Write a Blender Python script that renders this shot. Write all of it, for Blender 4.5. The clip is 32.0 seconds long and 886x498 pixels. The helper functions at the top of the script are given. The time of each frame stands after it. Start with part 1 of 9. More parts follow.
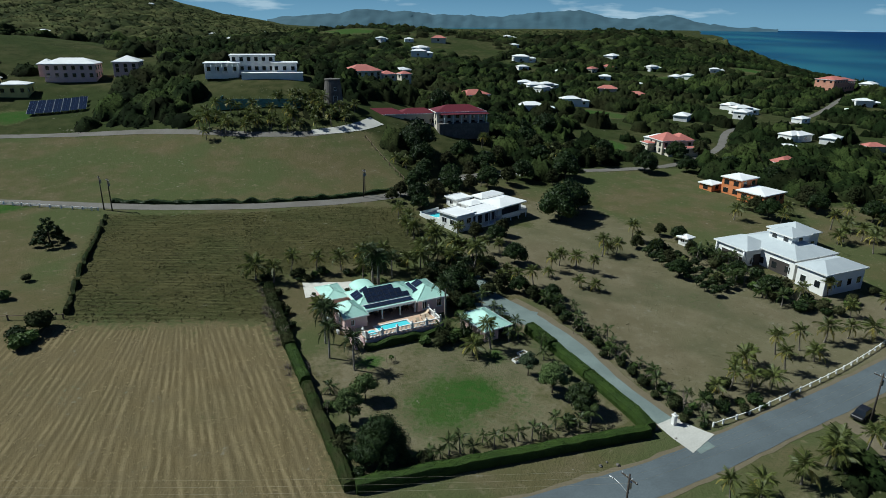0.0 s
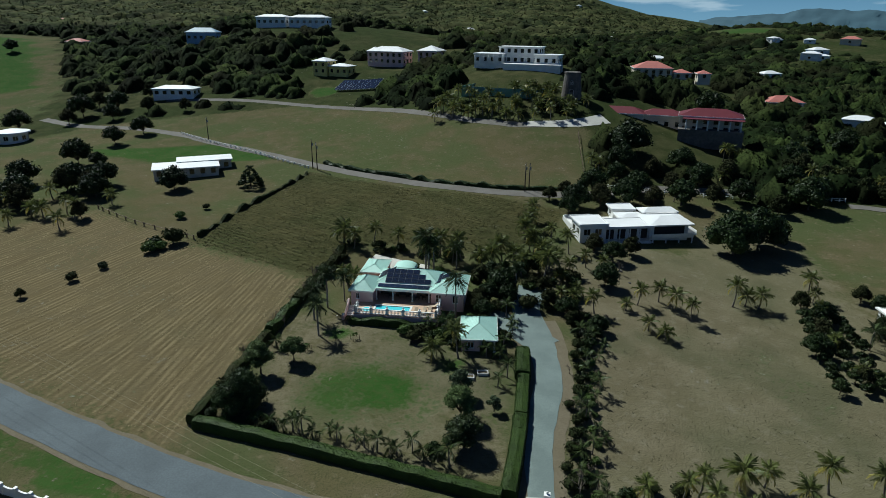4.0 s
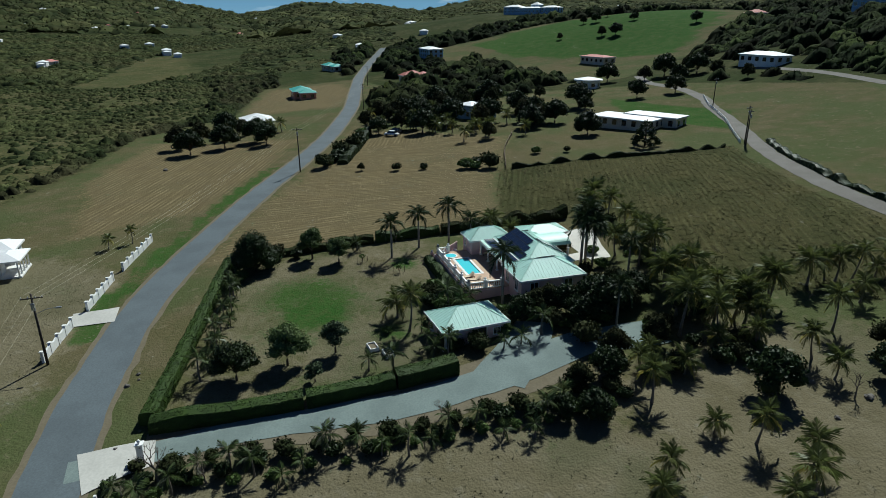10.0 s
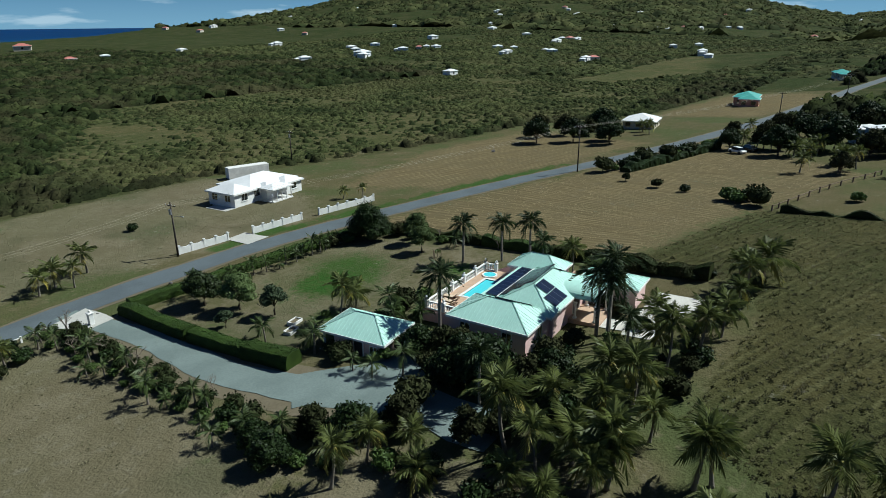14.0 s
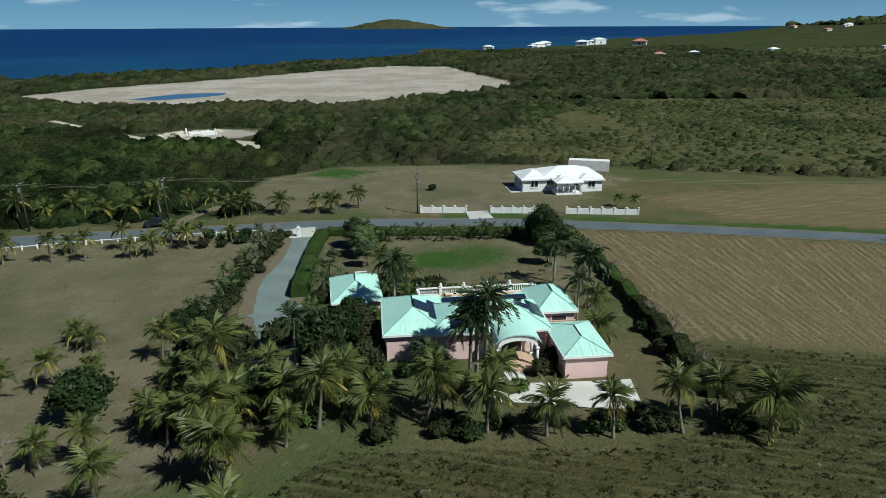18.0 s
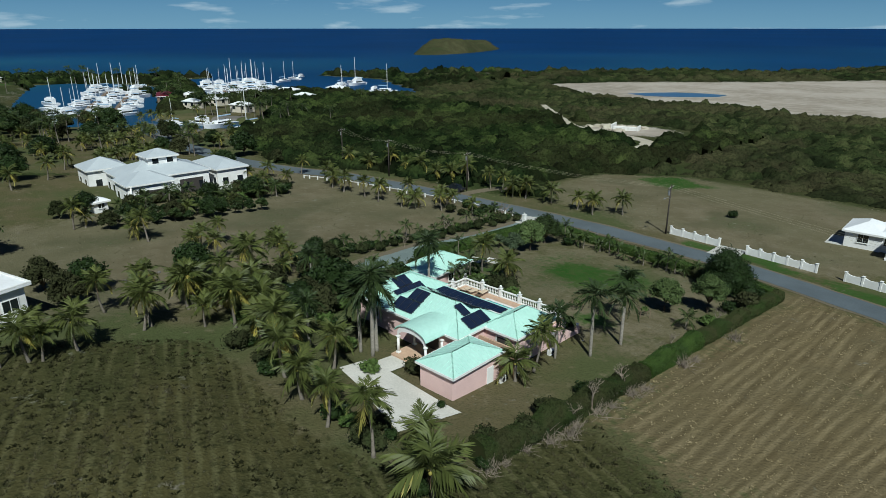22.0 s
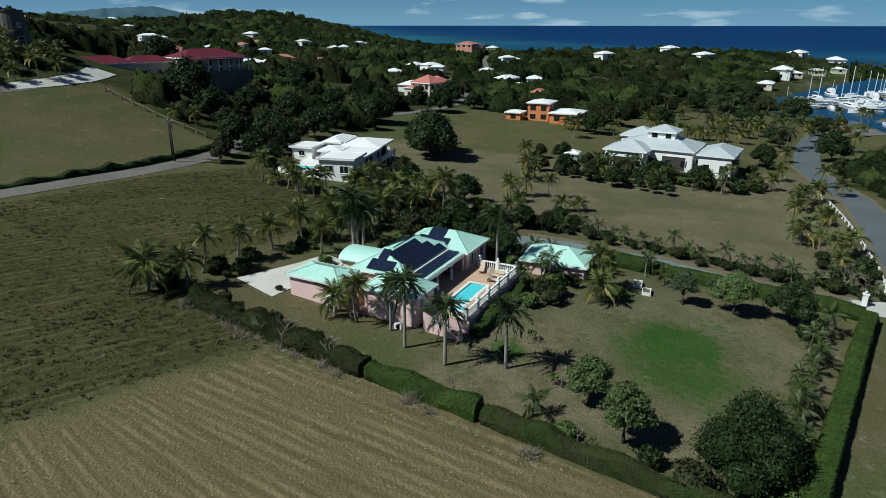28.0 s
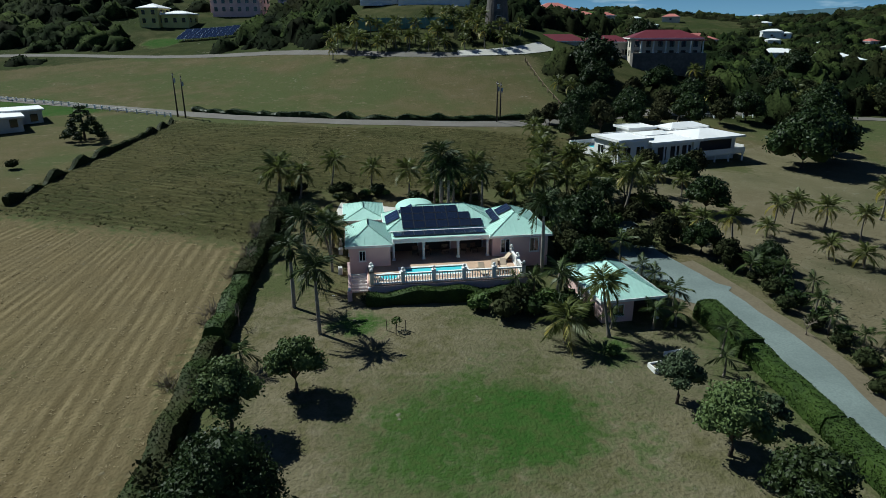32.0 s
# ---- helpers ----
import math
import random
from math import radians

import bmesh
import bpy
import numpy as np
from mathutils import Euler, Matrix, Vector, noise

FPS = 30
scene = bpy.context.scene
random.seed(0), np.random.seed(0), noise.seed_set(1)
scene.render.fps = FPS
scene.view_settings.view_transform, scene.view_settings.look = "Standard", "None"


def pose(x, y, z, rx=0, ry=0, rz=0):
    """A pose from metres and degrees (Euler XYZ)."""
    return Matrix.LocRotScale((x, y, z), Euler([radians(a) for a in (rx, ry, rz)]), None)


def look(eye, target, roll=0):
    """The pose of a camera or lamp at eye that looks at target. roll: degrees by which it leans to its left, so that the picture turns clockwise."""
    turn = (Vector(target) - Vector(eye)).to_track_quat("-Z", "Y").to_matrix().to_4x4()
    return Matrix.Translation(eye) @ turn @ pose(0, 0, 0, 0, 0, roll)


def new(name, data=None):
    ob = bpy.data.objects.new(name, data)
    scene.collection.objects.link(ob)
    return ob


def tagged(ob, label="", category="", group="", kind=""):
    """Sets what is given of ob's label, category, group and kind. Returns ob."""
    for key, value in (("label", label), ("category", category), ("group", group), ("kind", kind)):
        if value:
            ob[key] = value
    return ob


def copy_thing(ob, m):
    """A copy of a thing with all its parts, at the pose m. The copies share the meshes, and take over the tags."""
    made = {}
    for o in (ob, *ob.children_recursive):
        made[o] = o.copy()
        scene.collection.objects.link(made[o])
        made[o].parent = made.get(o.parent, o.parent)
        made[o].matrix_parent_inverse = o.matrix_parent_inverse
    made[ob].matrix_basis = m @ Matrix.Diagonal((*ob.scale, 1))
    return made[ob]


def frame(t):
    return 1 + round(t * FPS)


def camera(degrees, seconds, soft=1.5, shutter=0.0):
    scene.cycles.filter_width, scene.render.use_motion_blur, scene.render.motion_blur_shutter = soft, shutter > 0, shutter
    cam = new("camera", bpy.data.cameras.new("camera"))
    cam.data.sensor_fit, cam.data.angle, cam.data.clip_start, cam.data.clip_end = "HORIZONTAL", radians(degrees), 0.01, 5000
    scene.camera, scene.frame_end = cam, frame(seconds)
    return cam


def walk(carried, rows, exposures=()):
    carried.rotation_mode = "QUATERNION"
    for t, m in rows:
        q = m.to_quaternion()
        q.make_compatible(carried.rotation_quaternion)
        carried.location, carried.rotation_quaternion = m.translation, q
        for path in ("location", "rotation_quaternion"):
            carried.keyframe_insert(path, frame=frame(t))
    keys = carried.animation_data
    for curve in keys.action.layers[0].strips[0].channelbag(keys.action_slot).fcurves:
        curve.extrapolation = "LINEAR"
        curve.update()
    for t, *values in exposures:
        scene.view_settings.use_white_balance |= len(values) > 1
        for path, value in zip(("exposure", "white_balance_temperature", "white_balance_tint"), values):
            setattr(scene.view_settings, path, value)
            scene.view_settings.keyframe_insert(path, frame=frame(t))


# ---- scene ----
cam = camera(69.57, 32.0, soft=0.75)
# seconds, eye x, y, z, turn x, y, z in degrees
PATH = [
    (0, -0.21, -1.18, 50.70, 70.35, -0.56, -23.55),
    (0.5, 7.22, -3.47, 50.74, 70.32, -0.53, -19.13),
    (1, 14.85, -5.22, 50.70, 70.29, -0.45, -14.56),
    (1.5, 22.54, -6.25, 50.57, 70.26, -0.41, -10.00),
    (2, 30.25, -6.65, 50.48, 70.23, -0.36, -5.23),
    (2.5, 38.04, -6.45, 50.37, 70.21, -0.32, -0.60),
    (4.5, 67.69, 1.13, 46.49, 70.20, -0.40, 18.88),
    (5, 74.36, 5.41, 44.96, 70.17, -0.37, 26.66),
    (5.5, 80.70, 10.25, 43.57, 70.17, -0.33, 32.91),
    (6, 86.47, 15.56, 42.23, 70.16, -0.32, 37.68),
    (6.5, 91.62, 21.38, 40.92, 70.10, -0.35, 42.59),
    (7, 96.39, 27.64, 39.47, 70.10, -0.30, 47.92),
    (7.5, 100.46, 34.33, 38.02, 70.03, -0.28, 53.38),
    (8, 104.05, 41.31, 36.50, 69.97, -0.15, 57.79),
    (8.5, 106.85, 48.49, 35.25, 69.94, -0.04, 62.49),
    (9, 108.83, 55.94, 35.15, 69.87, 0.10, 67.71),
    (9.5, 110.17, 63.54, 34.94, 69.89, 0.37, 72.68),
    (10, 110.55, 71.12, 34.36, 69.86, 0.25, 77.74),
    (10.5, 110.45, 79.04, 33.70, 69.92, 0.38, 83.03),
    (11, 109.54, 86.86, 32.72, 70.00, 0.41, 88.15),
    (11.5, 107.81, 94.59, 31.85, 70.04, 0.45, 93.76),
    (12, 105.15, 102.18, 31.72, 70.11, 0.56, 99.83),
    (12.5, 101.84, 109.29, 31.57, 70.22, 0.64, 105.79),
    (13, 98.17, 116.26, 31.56, 70.29, 0.60, 112.60),
    (13.5, 94.25, 123.17, 31.61, 70.39, 0.61, 119.72),
    (14, 89.77, 129.67, 31.64, 70.43, 0.51, 126.63),
    (14.5, 84.83, 135.84, 31.80, 70.49, 0.52, 134.07),
    (15, 79.26, 141.46, 31.95, 70.54, 0.52, 140.91),
    (15.5, 73.11, 146.43, 32.10, 70.61, 0.46, 147.70),
    (17.5, 45.41, 157.47, 31.87, 70.57, 0.21, 173.41),
    (18, 38.34, 158.21, 31.82, 70.60, 0.24, 178.33),
    (18.5, 31.13, 158.17, 31.82, 70.64, 0.23, -175.71),
    (19, 24.25, 157.61, 31.68, 70.70, 0.19, -170.22),
    (19.5, 17.69, 156.26, 31.53, 70.72, 0.15, -163.00),
    (20, 11.11, 154.17, 31.48, 70.75, 0.16, -156.60),
    (20.5, 4.72, 151.42, 31.57, 70.75, 0.11, -151.01),
    (21, -1.36, 148.09, 31.66, 70.74, 0.06, -144.05),
    (21.5, -6.84, 144.22, 31.65, 70.73, 0.05, -137.63),
    (22, -11.87, 139.97, 31.66, 70.72, 0.02, -132.25),
    (22.5, -16.46, 135.16, 31.72, 70.72, 0.06, -126.78),
    (23, -20.30, 129.96, 31.75, 70.73, 0.02, -120.14),
    (23.5, -23.58, 124.50, 31.75, 70.69, 0.01, -113.89),
    (24, -26.33, 118.69, 31.81, 70.63, 0.02, -108.72),
    (24.5, -28.57, 112.37, 31.87, 70.57, -0.06, -103.41),
    (25, -30.45, 105.67, 32.00, 70.51, 0.01, -97.54),
    (25.5, -31.59, 98.37, 32.10, 70.53, 0.04, -91.34),
    (26, -31.92, 90.91, 31.88, 70.57, 0.03, -84.91),
    (26.5, -31.29, 83.39, 31.39, 70.54, -0.10, -78.47),
    (28.5, -18.79, 54.79, 28.00, 70.54, 0.04, -52.27),
    (29, -14.35, 48.58, 27.16, 70.54, 0.03, -46.27),
    (29.5, -8.85, 43.31, 26.16, 70.54, -0.05, -40.63),
    (30, -2.07, 39.52, 25.11, 70.50, -0.10, -34.22),
    (30.5, 5.34, 36.92, 24.60, 70.53, -0.04, -26.65),
    (31, 13.15, 35.62, 24.26, 70.62, 0.09, -19.15),
    (31.5, 21.05, 35.55, 23.71, 70.74, 0.17, -11.73),
    (32, 28.91, 36.56, 23.12, 70.90, 0.28, -3.64),
]
walk(cam, [(t, pose(x, y, z, rx, ry, rz)) for t, x, y, z, rx, ry, rz in PATH], ((0, 0.1, 5850, 0), (6, -0.04, 5850, 0), (10, 0.06, 5850, 0), (14, 0.22, 5850, 0), (20, 0.0, 5850, 0), (25, -0.12, 5850, 0), (30, 0.1, 5850, 0), (32, 0.12, 5850, 0)))

# ---------------------------------------------------------------- light
SUN_AZ, SUN_EL = radians(145), radians(48)
sun_way = Vector((math.cos(SUN_AZ) * math.cos(SUN_EL), math.sin(SUN_AZ) * math.cos(SUN_EL), math.sin(SUN_EL)))
sun = new("sun", bpy.data.lights.new("sun", "SUN"))
sun.data.energy, sun.data.angle, sun.data.color = 5.0, radians(0.53), (1.0, 0.96, 0.88)
sun.matrix_world = look(sun_way * 400, (0, 0, 0))

world = bpy.data.worlds.new("sky")
scene.world = world
world.use_nodes = True
wn, wl = world.node_tree.nodes, world.node_tree.links
sky = wn.new("ShaderNodeTexSky")
sky.sky_type, sky.sun_disc = "NISHITA", False
sky.sun_elevation, sky.sun_rotation = SUN_EL, math.pi / 2 - SUN_AZ
sky.altitude, sky.air_density, sky.dust_density, sky.ozone_density = 3000, 1.0, 0.0, 6.0
# thin fair-weather cloud low over the sea
tc = wn.new("ShaderNodeTexCoord")
mp = wn.new("ShaderNodeMapping")
mp.inputs["Scale"].default_value = (3.4, 3.4, 21.0)
nz = wn.new("ShaderNodeTexNoise")
nz.inputs["Scale"].default_value, nz.inputs["Detail"].default_value = 2.6, 8.0
rp = wn.new("ShaderNodeValToRGB")
rp.color_ramp.elements[0].position, rp.color_ramp.elements[1].position = 0.57, 0.68
mx = wn.new("ShaderNodeMixRGB")
mx.inputs[2].default_value = (24.0, 27.0, 29.0, 1)
sc = wn.new("ShaderNodeMath")
sc.operation = "MULTIPLY"
sc.inputs[1].default_value = 0.5
wl.new(tc.outputs["Generated"], mp.inputs[0])
wl.new(mp.outputs[0], nz.inputs["Vector"])
wl.new(nz.outputs["Fac"], rp.inputs[0])
wl.new(rp.outputs[0], sc.inputs[0])
wl.new(sc.outputs[0], mx.inputs[0])
tint = wn.new("ShaderNodeMixRGB")
tint.blend_type = "MULTIPLY"
tint.inputs[0].default_value, tint.inputs[2].default_value = 1.0, (0.45, 0.92, 1.45, 1)
wl.new(sky.outputs[0], tint.inputs[1])
# pale sea haze low on the horizon
hz = wn.new("ShaderNodeMixRGB")
hz.inputs[2].default_value = (8.6, 15.0, 20.5, 1)
xyz, lowm = wn.new("ShaderNodeSeparateXYZ"), wn.new("ShaderNodeMapRange")
lowm.inputs["From Min"].default_value, lowm.inputs["From Max"].default_value = 0.0, 0.09
lowm.inputs["To Min"].default_value, lowm.inputs["To Max"].default_value = 0.8, 0.0
wl.new(tc.outputs["Generated"], xyz.inputs[0])
wl.new(xyz.outputs["Z"], lowm.inputs["Value"])
wl.new(lowm.outputs[0], hz.inputs[0])
wl.new(tint.outputs[0], hz.inputs[1])
wl.new(hz.outputs[0], mx.inputs[1])
wl.new(mx.outputs[0], wn["Background"].inputs[0])
wn["Background"].inputs[1].default_value = 0.024

# ---------------------------------------------------------------- materials
def material(name, colour, rough=0.8, metal=0.0, spec=0.4, alt=None, grain=0.0, grain_scale=8.0, blotch=0.0, blotch_scale=0.4,
             bump=0.0, bump_scale=20.0, vary=0.0, backlit=0.0, emit=0.0, wave=None):
    """Principled paint with grain and blotches in world metres; vary: lighter and darker from object to object and piece to piece."""
    m = bpy.data.materials.new(name)
    m.use_nodes = True
    n, l = m.node_tree.nodes, m.node_tree.links
    b = n["Principled BSDF"]
    b.inputs["Roughness"].default_value, b.inputs["Metallic"].default_value = rough, metal
    b.inputs["Specular IOR Level"].default_value = spec
    geo = n.new("ShaderNodeNewGeometry")
    rgb = n.new("ShaderNodeRGB")
    rgb.outputs[0].default_value = (*colour, 1)
    out = rgb.outputs[0]

    def noise_fac(scale, lo, hi, detail=5.0):
        t = n.new("ShaderNodeTexNoise")
        t.inputs["Scale"].default_value, t.inputs["Detail"].default_value = scale, detail
        l.new(geo.outputs["Position"], t.inputs["Vector"])
        r = n.new("ShaderNodeMapRange")
        r.inputs["From Min"].default_value, r.inputs["From Max"].default_value = lo, hi
        l.new(t.outputs["Fac"], r.inputs["Value"])
        return r.outputs["Result"]

    def blend(fac, a, colour_b, strength):
        x = n.new("ShaderNodeMixRGB")
        x.inputs[2].default_value = (*colour_b, 1)
        s = n.new("ShaderNodeMath")
        s.operation = "MULTIPLY"
        s.inputs[1].default_value = strength
        l.new(fac, s.inputs[0])
        l.new(s.outputs[0], x.inputs[0])
        l.new(a, x.inputs[1])
        return x.outputs[0]

    other = alt or tuple(c * 0.55 for c in colour)
    if blotch:
        out = blend(noise_fac(blotch_scale, 0.38, 0.62), out, other, blotch)
    if grain:
        out = blend(noise_fac(grain_scale, 0.35, 0.65, 3.0), out, tuple(c * 0.6 for c in other), grain)
    if vary:
        oi = n.new("ShaderNodeObjectInfo")
        add = n.new("ShaderNodeMath")
        add.operation = "ADD"
        l.new(oi.outputs["Random"], add.inputs[0])
        l.new(geo.outputs["Random Per Island"], add.inputs[1])
        r = n.new("ShaderNodeMapRange")
        r.inputs["From Max"].default_value = 2.0
        r.inputs["To Min"].default_value, r.inputs["To Max"].default_value = 1 - vary, 1 + vary
        l.new(add.outputs[0], r.inputs["Value"])
        h = n.new("ShaderNodeHueSaturation")
        l.new(r.outputs[0], h.inputs["Value"])
        l.new(out, h.inputs["Color"])
        out = h.outputs[0]
    l.new(out, b.inputs["Base Color"])
    if bump:
        t = n.new("ShaderNodeTexNoise")
        t.inputs["Scale"].default_value, t.inputs["Detail"].default_value = bump_scale, 4.0
        l.new(geo.outputs["Position"], t.inputs["Vector"])
        u = n.new("ShaderNodeBump")
        u.inputs["Strength"].default_value, u.inputs["Distance"].default_value = bump, 0.1
        l.new(t.outputs["Fac"], u.inputs["Height"])
        l.new(u.outputs[0], b.inputs["Normal"])
    if backlit:
        tr = n.new("ShaderNodeBsdfTranslucent")
        l.new(out, tr.inputs[0])
        ms = n.new("ShaderNodeMixShader")
        ms.inputs[0].default_value = backlit
        l.new(b.outputs[0], ms.inputs[1])
        l.new(tr.outputs[0], ms.inputs[2])
        l.new(ms.outputs[0], n["Material Output"].inputs[0])
    if emit:
        b.inputs["Emission Color"].default_value, b.inputs["Emission Strength"].default_value = (*colour, 1), emit
    return m


M_TEAL = material("seafoam_metal_roof", (0.46, 0.71, 0.62), 0.5, 0.0, 0.4, (0.36, 0.60, 0.52), 0.12, 3.0, 0.35, 0.5, 0.05, 6.0)
M_WHITE = material("white_paint", (0.80, 0.80, 0.78), 0.6, alt=(0.60, 0.60, 0.56), grain=0.08, grain_scale=5.0, blotch=0.3, blotch_scale=0.7)
M_WHITEROOF = material("white_roof_coating", (0.80, 0.81, 0.82), 0.6, alt=(0.62, 0.63, 0.63), grain=0.1, grain_scale=3.0, blotch=0.4, blotch_scale=0.25)
M_PINK = material("pale_pink_render", (0.72, 0.51, 0.48), 0.85, alt=(0.60, 0.42, 0.40), grain=0.10, grain_scale=12.0, blotch=0.35, blotch_scale=0.6, bump=0.1, bump_scale=30.0)
M_CREAM = material("cream_render", (0.62, 0.56, 0.46), 0.85, blotch=0.3, blotch_scale=0.4, grain=0.1)
M_ORANGE = material("orange_render", (0.62, 0.22, 0.08), 0.85, blotch=0.3, blotch_scale=0.5, grain=0.1)
M_SALMON = material("salmon_render", (0.60, 0.29, 0.20), 0.85, blotch=0.3, blotch_scale=0.5, grain=0.1)
M_YELLOW = material("yellow_render", (0.75, 0.62, 0.22), 0.85, blotch=0.3, blotch_scale=0.5, grain=0.1)
M_BLUE = material("pale_blue_render", (0.35, 0.48, 0.62), 0.85, blotch=0.3, blotch_scale=0.5, grain=0.1)
M_GREYROOF = material("pale_grey_metal_roof", (0.46, 0.50, 0.52), 0.5, 0.0, 0.5, (0.36, 0.40, 0.43), 0.1, 3.0, 0.35, 0.4)
M_REDROOF = material("dark_red_metal_roof", (0.125, 0.018, 0.028), 0.6, 0.0, 0.3, (0.085, 0.012, 0.02), 0.1, 3.0, 0.4, 0.4)
M_SALMONROOF = material("faded_red_tile_roof", (0.48, 0.17, 0.14), 0.75, alt=(0.36, 0.12, 0.10), grain=0.2, grain_scale=4.0, blotch=0.5, blotch_scale=0.4)
M_TEALROOF = material("turquoise_metal_roof", (0.07, 0.36, 0.31), 0.5, alt=(0.05, 0.26, 0.24), grain=0.1, blotch=0.4, blotch_scale=0.4)
M_BLUEROOF = material("weathered_blue_roof", (0.20, 0.32, 0.42), 0.6, blotch=0.4, blotch_scale=0.4)
M_STONE = material("old_grey_stone", (0.16, 0.145, 0.13), 0.95, alt=(0.08, 0.075, 0.07), grain=0.4, grain_scale=1.5, blotch=0.6, blotch_scale=0.5, bump=0.5, bump_scale=2.0)
M_GLASS = material("dark_window_glass", (0.012, 0.016, 0.02), 0.08, spec=0.8)
M_DARK = material("shaded_interior", (0.05, 0.043, 0.04), 0.9, blotch=0.3)
M_PANEL = material("solar_cells", (0.010, 0.016, 0.035), 0.14, spec=0.7, alt=(0.016, 0.024, 0.05), blotch=0.5, blotch_scale=3.0, vary=0.15)
M_ALU = material("dark_anodised_frame", (0.035, 0.038, 0.045), 0.4, 0.3)
M_MAST = material("white_painted_mast", (0.7, 0.71, 0.72), 0.4)
M_TILE = material("terracotta_paving", (0.52, 0.36, 0.25), 0.8, alt=(0.40, 0.27, 0.19), grain=0.2, grain_scale=5.0, blotch=0.4, blotch_scale=1.2, vary=0.12)
M_COPING = material("white_coping_stone", (0.74, 0.73, 0.70), 0.7, blotch=0.3, blotch_scale=1.0)
M_CONCRETE = material("pale_sunlit_concrete", (0.50, 0.49, 0.45), 0.9, alt=(0.36, 0.35, 0.32), grain=0.2, grain_scale=4.0, blotch=0.5, blotch_scale=0.3, bump=0.1)
M_COURT = material("white_crushed_stone", (0.62, 0.60, 0.55), 0.95, alt=(0.47, 0.45, 0.40), grain=0.25, grain_scale=6.0, blotch=0.5, blotch_scale=0.35, bump=0.2)
M_ASPHALT = material("worn_asphalt", (0.104, 0.127, 0.140), 0.9, alt=(0.072, 0.088, 0.098), grain=0.3, grain_scale=5.0, blotch=0.6, blotch_scale=0.22, bump=0.15)
M_GRAVEL = material("grey_gravel_drive", (0.180, 0.226, 0.214), 0.95, alt=(0.124, 0.158, 0.151), grain=0.3, grain_scale=6.0, blotch=0.6, blotch_scale=0.3, bump=0.25)
M_DIRTROAD = material("grey_dirt_road", (0.16, 0.15, 0.135), 0.95, alt=(0.11, 0.10, 0.085), grain=0.3, grain_scale=4.0, blotch=0.6, blotch_scale=0.25)
M_SAND = material("bleached_sand", (0.46, 0.42, 0.34), 0.95, alt=(0.33, 0.29, 0.22), grain=0.2, grain_scale=3.0, blotch=0.6, blotch_scale=0.2)
M_VERGE = material("dry_verge_soil", (0.145, 0.122, 0.080), 0.95, alt=(0.12, 0.10, 0.06), grain=0.3, grain_scale=4.0, blotch=0.6, blotch_scale=0.5)
M_WOOD = material("weathered_wood", (0.22, 0.16, 0.11), 0.85, grain=0.4, grain_scale=9.0, blotch=0.4, blotch_scale=1.0)
M_POLE = material("creosoted_pole", (0.055, 0.045, 0.038), 0.9, grain=0.4, grain_scale=6.0)
M_TWIG = material("dry_brown_twigs", (0.085, 0.060, 0.040), 0.9, alt=(0.045, 0.034, 0.024), blotch=0.6, blotch_scale=2.0, vary=0.3, spec=0.1)
M_TRUNK = material("grey_palm_trunk", (0.21, 0.185, 0.15), 0.95, alt=(0.13, 0.11, 0.09), grain=0.4, grain_scale=7.0, blotch=0.5, blotch_scale=2.0, bump=0.3, bump_scale=9.0)
M_ROYAL = material("pale_royal_trunk", (0.30, 0.275, 0.235), 0.9, alt=(0.15, 0.135, 0.115), grain=0.3, grain_scale=6.0, blotch=0.4, blotch_scale=1.5)
M_BARK = material("brown_bark", (0.11, 0.085, 0.06), 0.95, grain=0.5, grain_scale=6.0, blotch=0.4)
M_FROND = material("palm_frond_green", (0.122, 0.142, 0.041), 0.45, alt=(0.064, 0.084, 0.024), blotch=0.6, blotch_scale=0.5, vary=0.35, backlit=0.34, spec=0.2)
M_FRONDY = material("palm_frond_yellowing", (0.44, 0.38, 0.092), 0.5, alt=(0.17, 0.18, 0.05), blotch=0.6, blotch_scale=0.6, vary=0.25, backlit=0.36)
M_FRONDD = material("royal_frond_dark", (0.044, 0.066, 0.022), 0.5, alt=(0.024, 0.04, 0.014), blotch=0.6, blotch_scale=0.5, vary=0.3, backlit=0.12, spec=0.2)
M_FRONDM = material("young_palm_green", (0.064, 0.090, 0.028), 0.45, alt=(0.040, 0.060, 0.018), blotch=0.6, blotch_scale=0.5, vary=0.35, backlit=0.2, spec=0.2)
M_DRYFROND = material("dead_frond_brown", (0.17, 0.12, 0.065), 0.9, vary=0.25)
M_LEAF = material("broad_leaf_green", (0.022, 0.038, 0.011), 0.5, alt=(0.014, 0.025, 0.008), blotch=0.6, blotch_scale=0.8, vary=0.4, backlit=0.1, spec=0.12)
M_LEAFD = material("glossy_dark_leaf", (0.030, 0.046, 0.013), 0.5, alt=(0.018, 0.030, 0.009), blotch=0.6, blotch_scale=1.6, vary=0.5, backlit=0.12, spec=0.2)
M_LEAFP = material("pale_leaf_green", (0.098, 0.135, 0.048), 0.55, alt=(0.055, 0.085, 0.028), blotch=0.6, blotch_scale=1.2, vary=0.4, backlit=0.15, spec=0.12)
M_LEAFL = material("light_leaf_green", (0.085, 0.130, 0.035), 0.55, alt=(0.05, 0.085, 0.024), blotch=0.6, blotch_scale=0.8, vary=0.35, backlit=0.15, spec=0.12)
M_LEAFG = material("grey_leaf_green", (0.070, 0.098, 0.050), 0.6, alt=(0.05, 0.07, 0.04), blotch=0.6, blotch_scale=0.8, vary=0.35, backlit=0.12, spec=0.12)
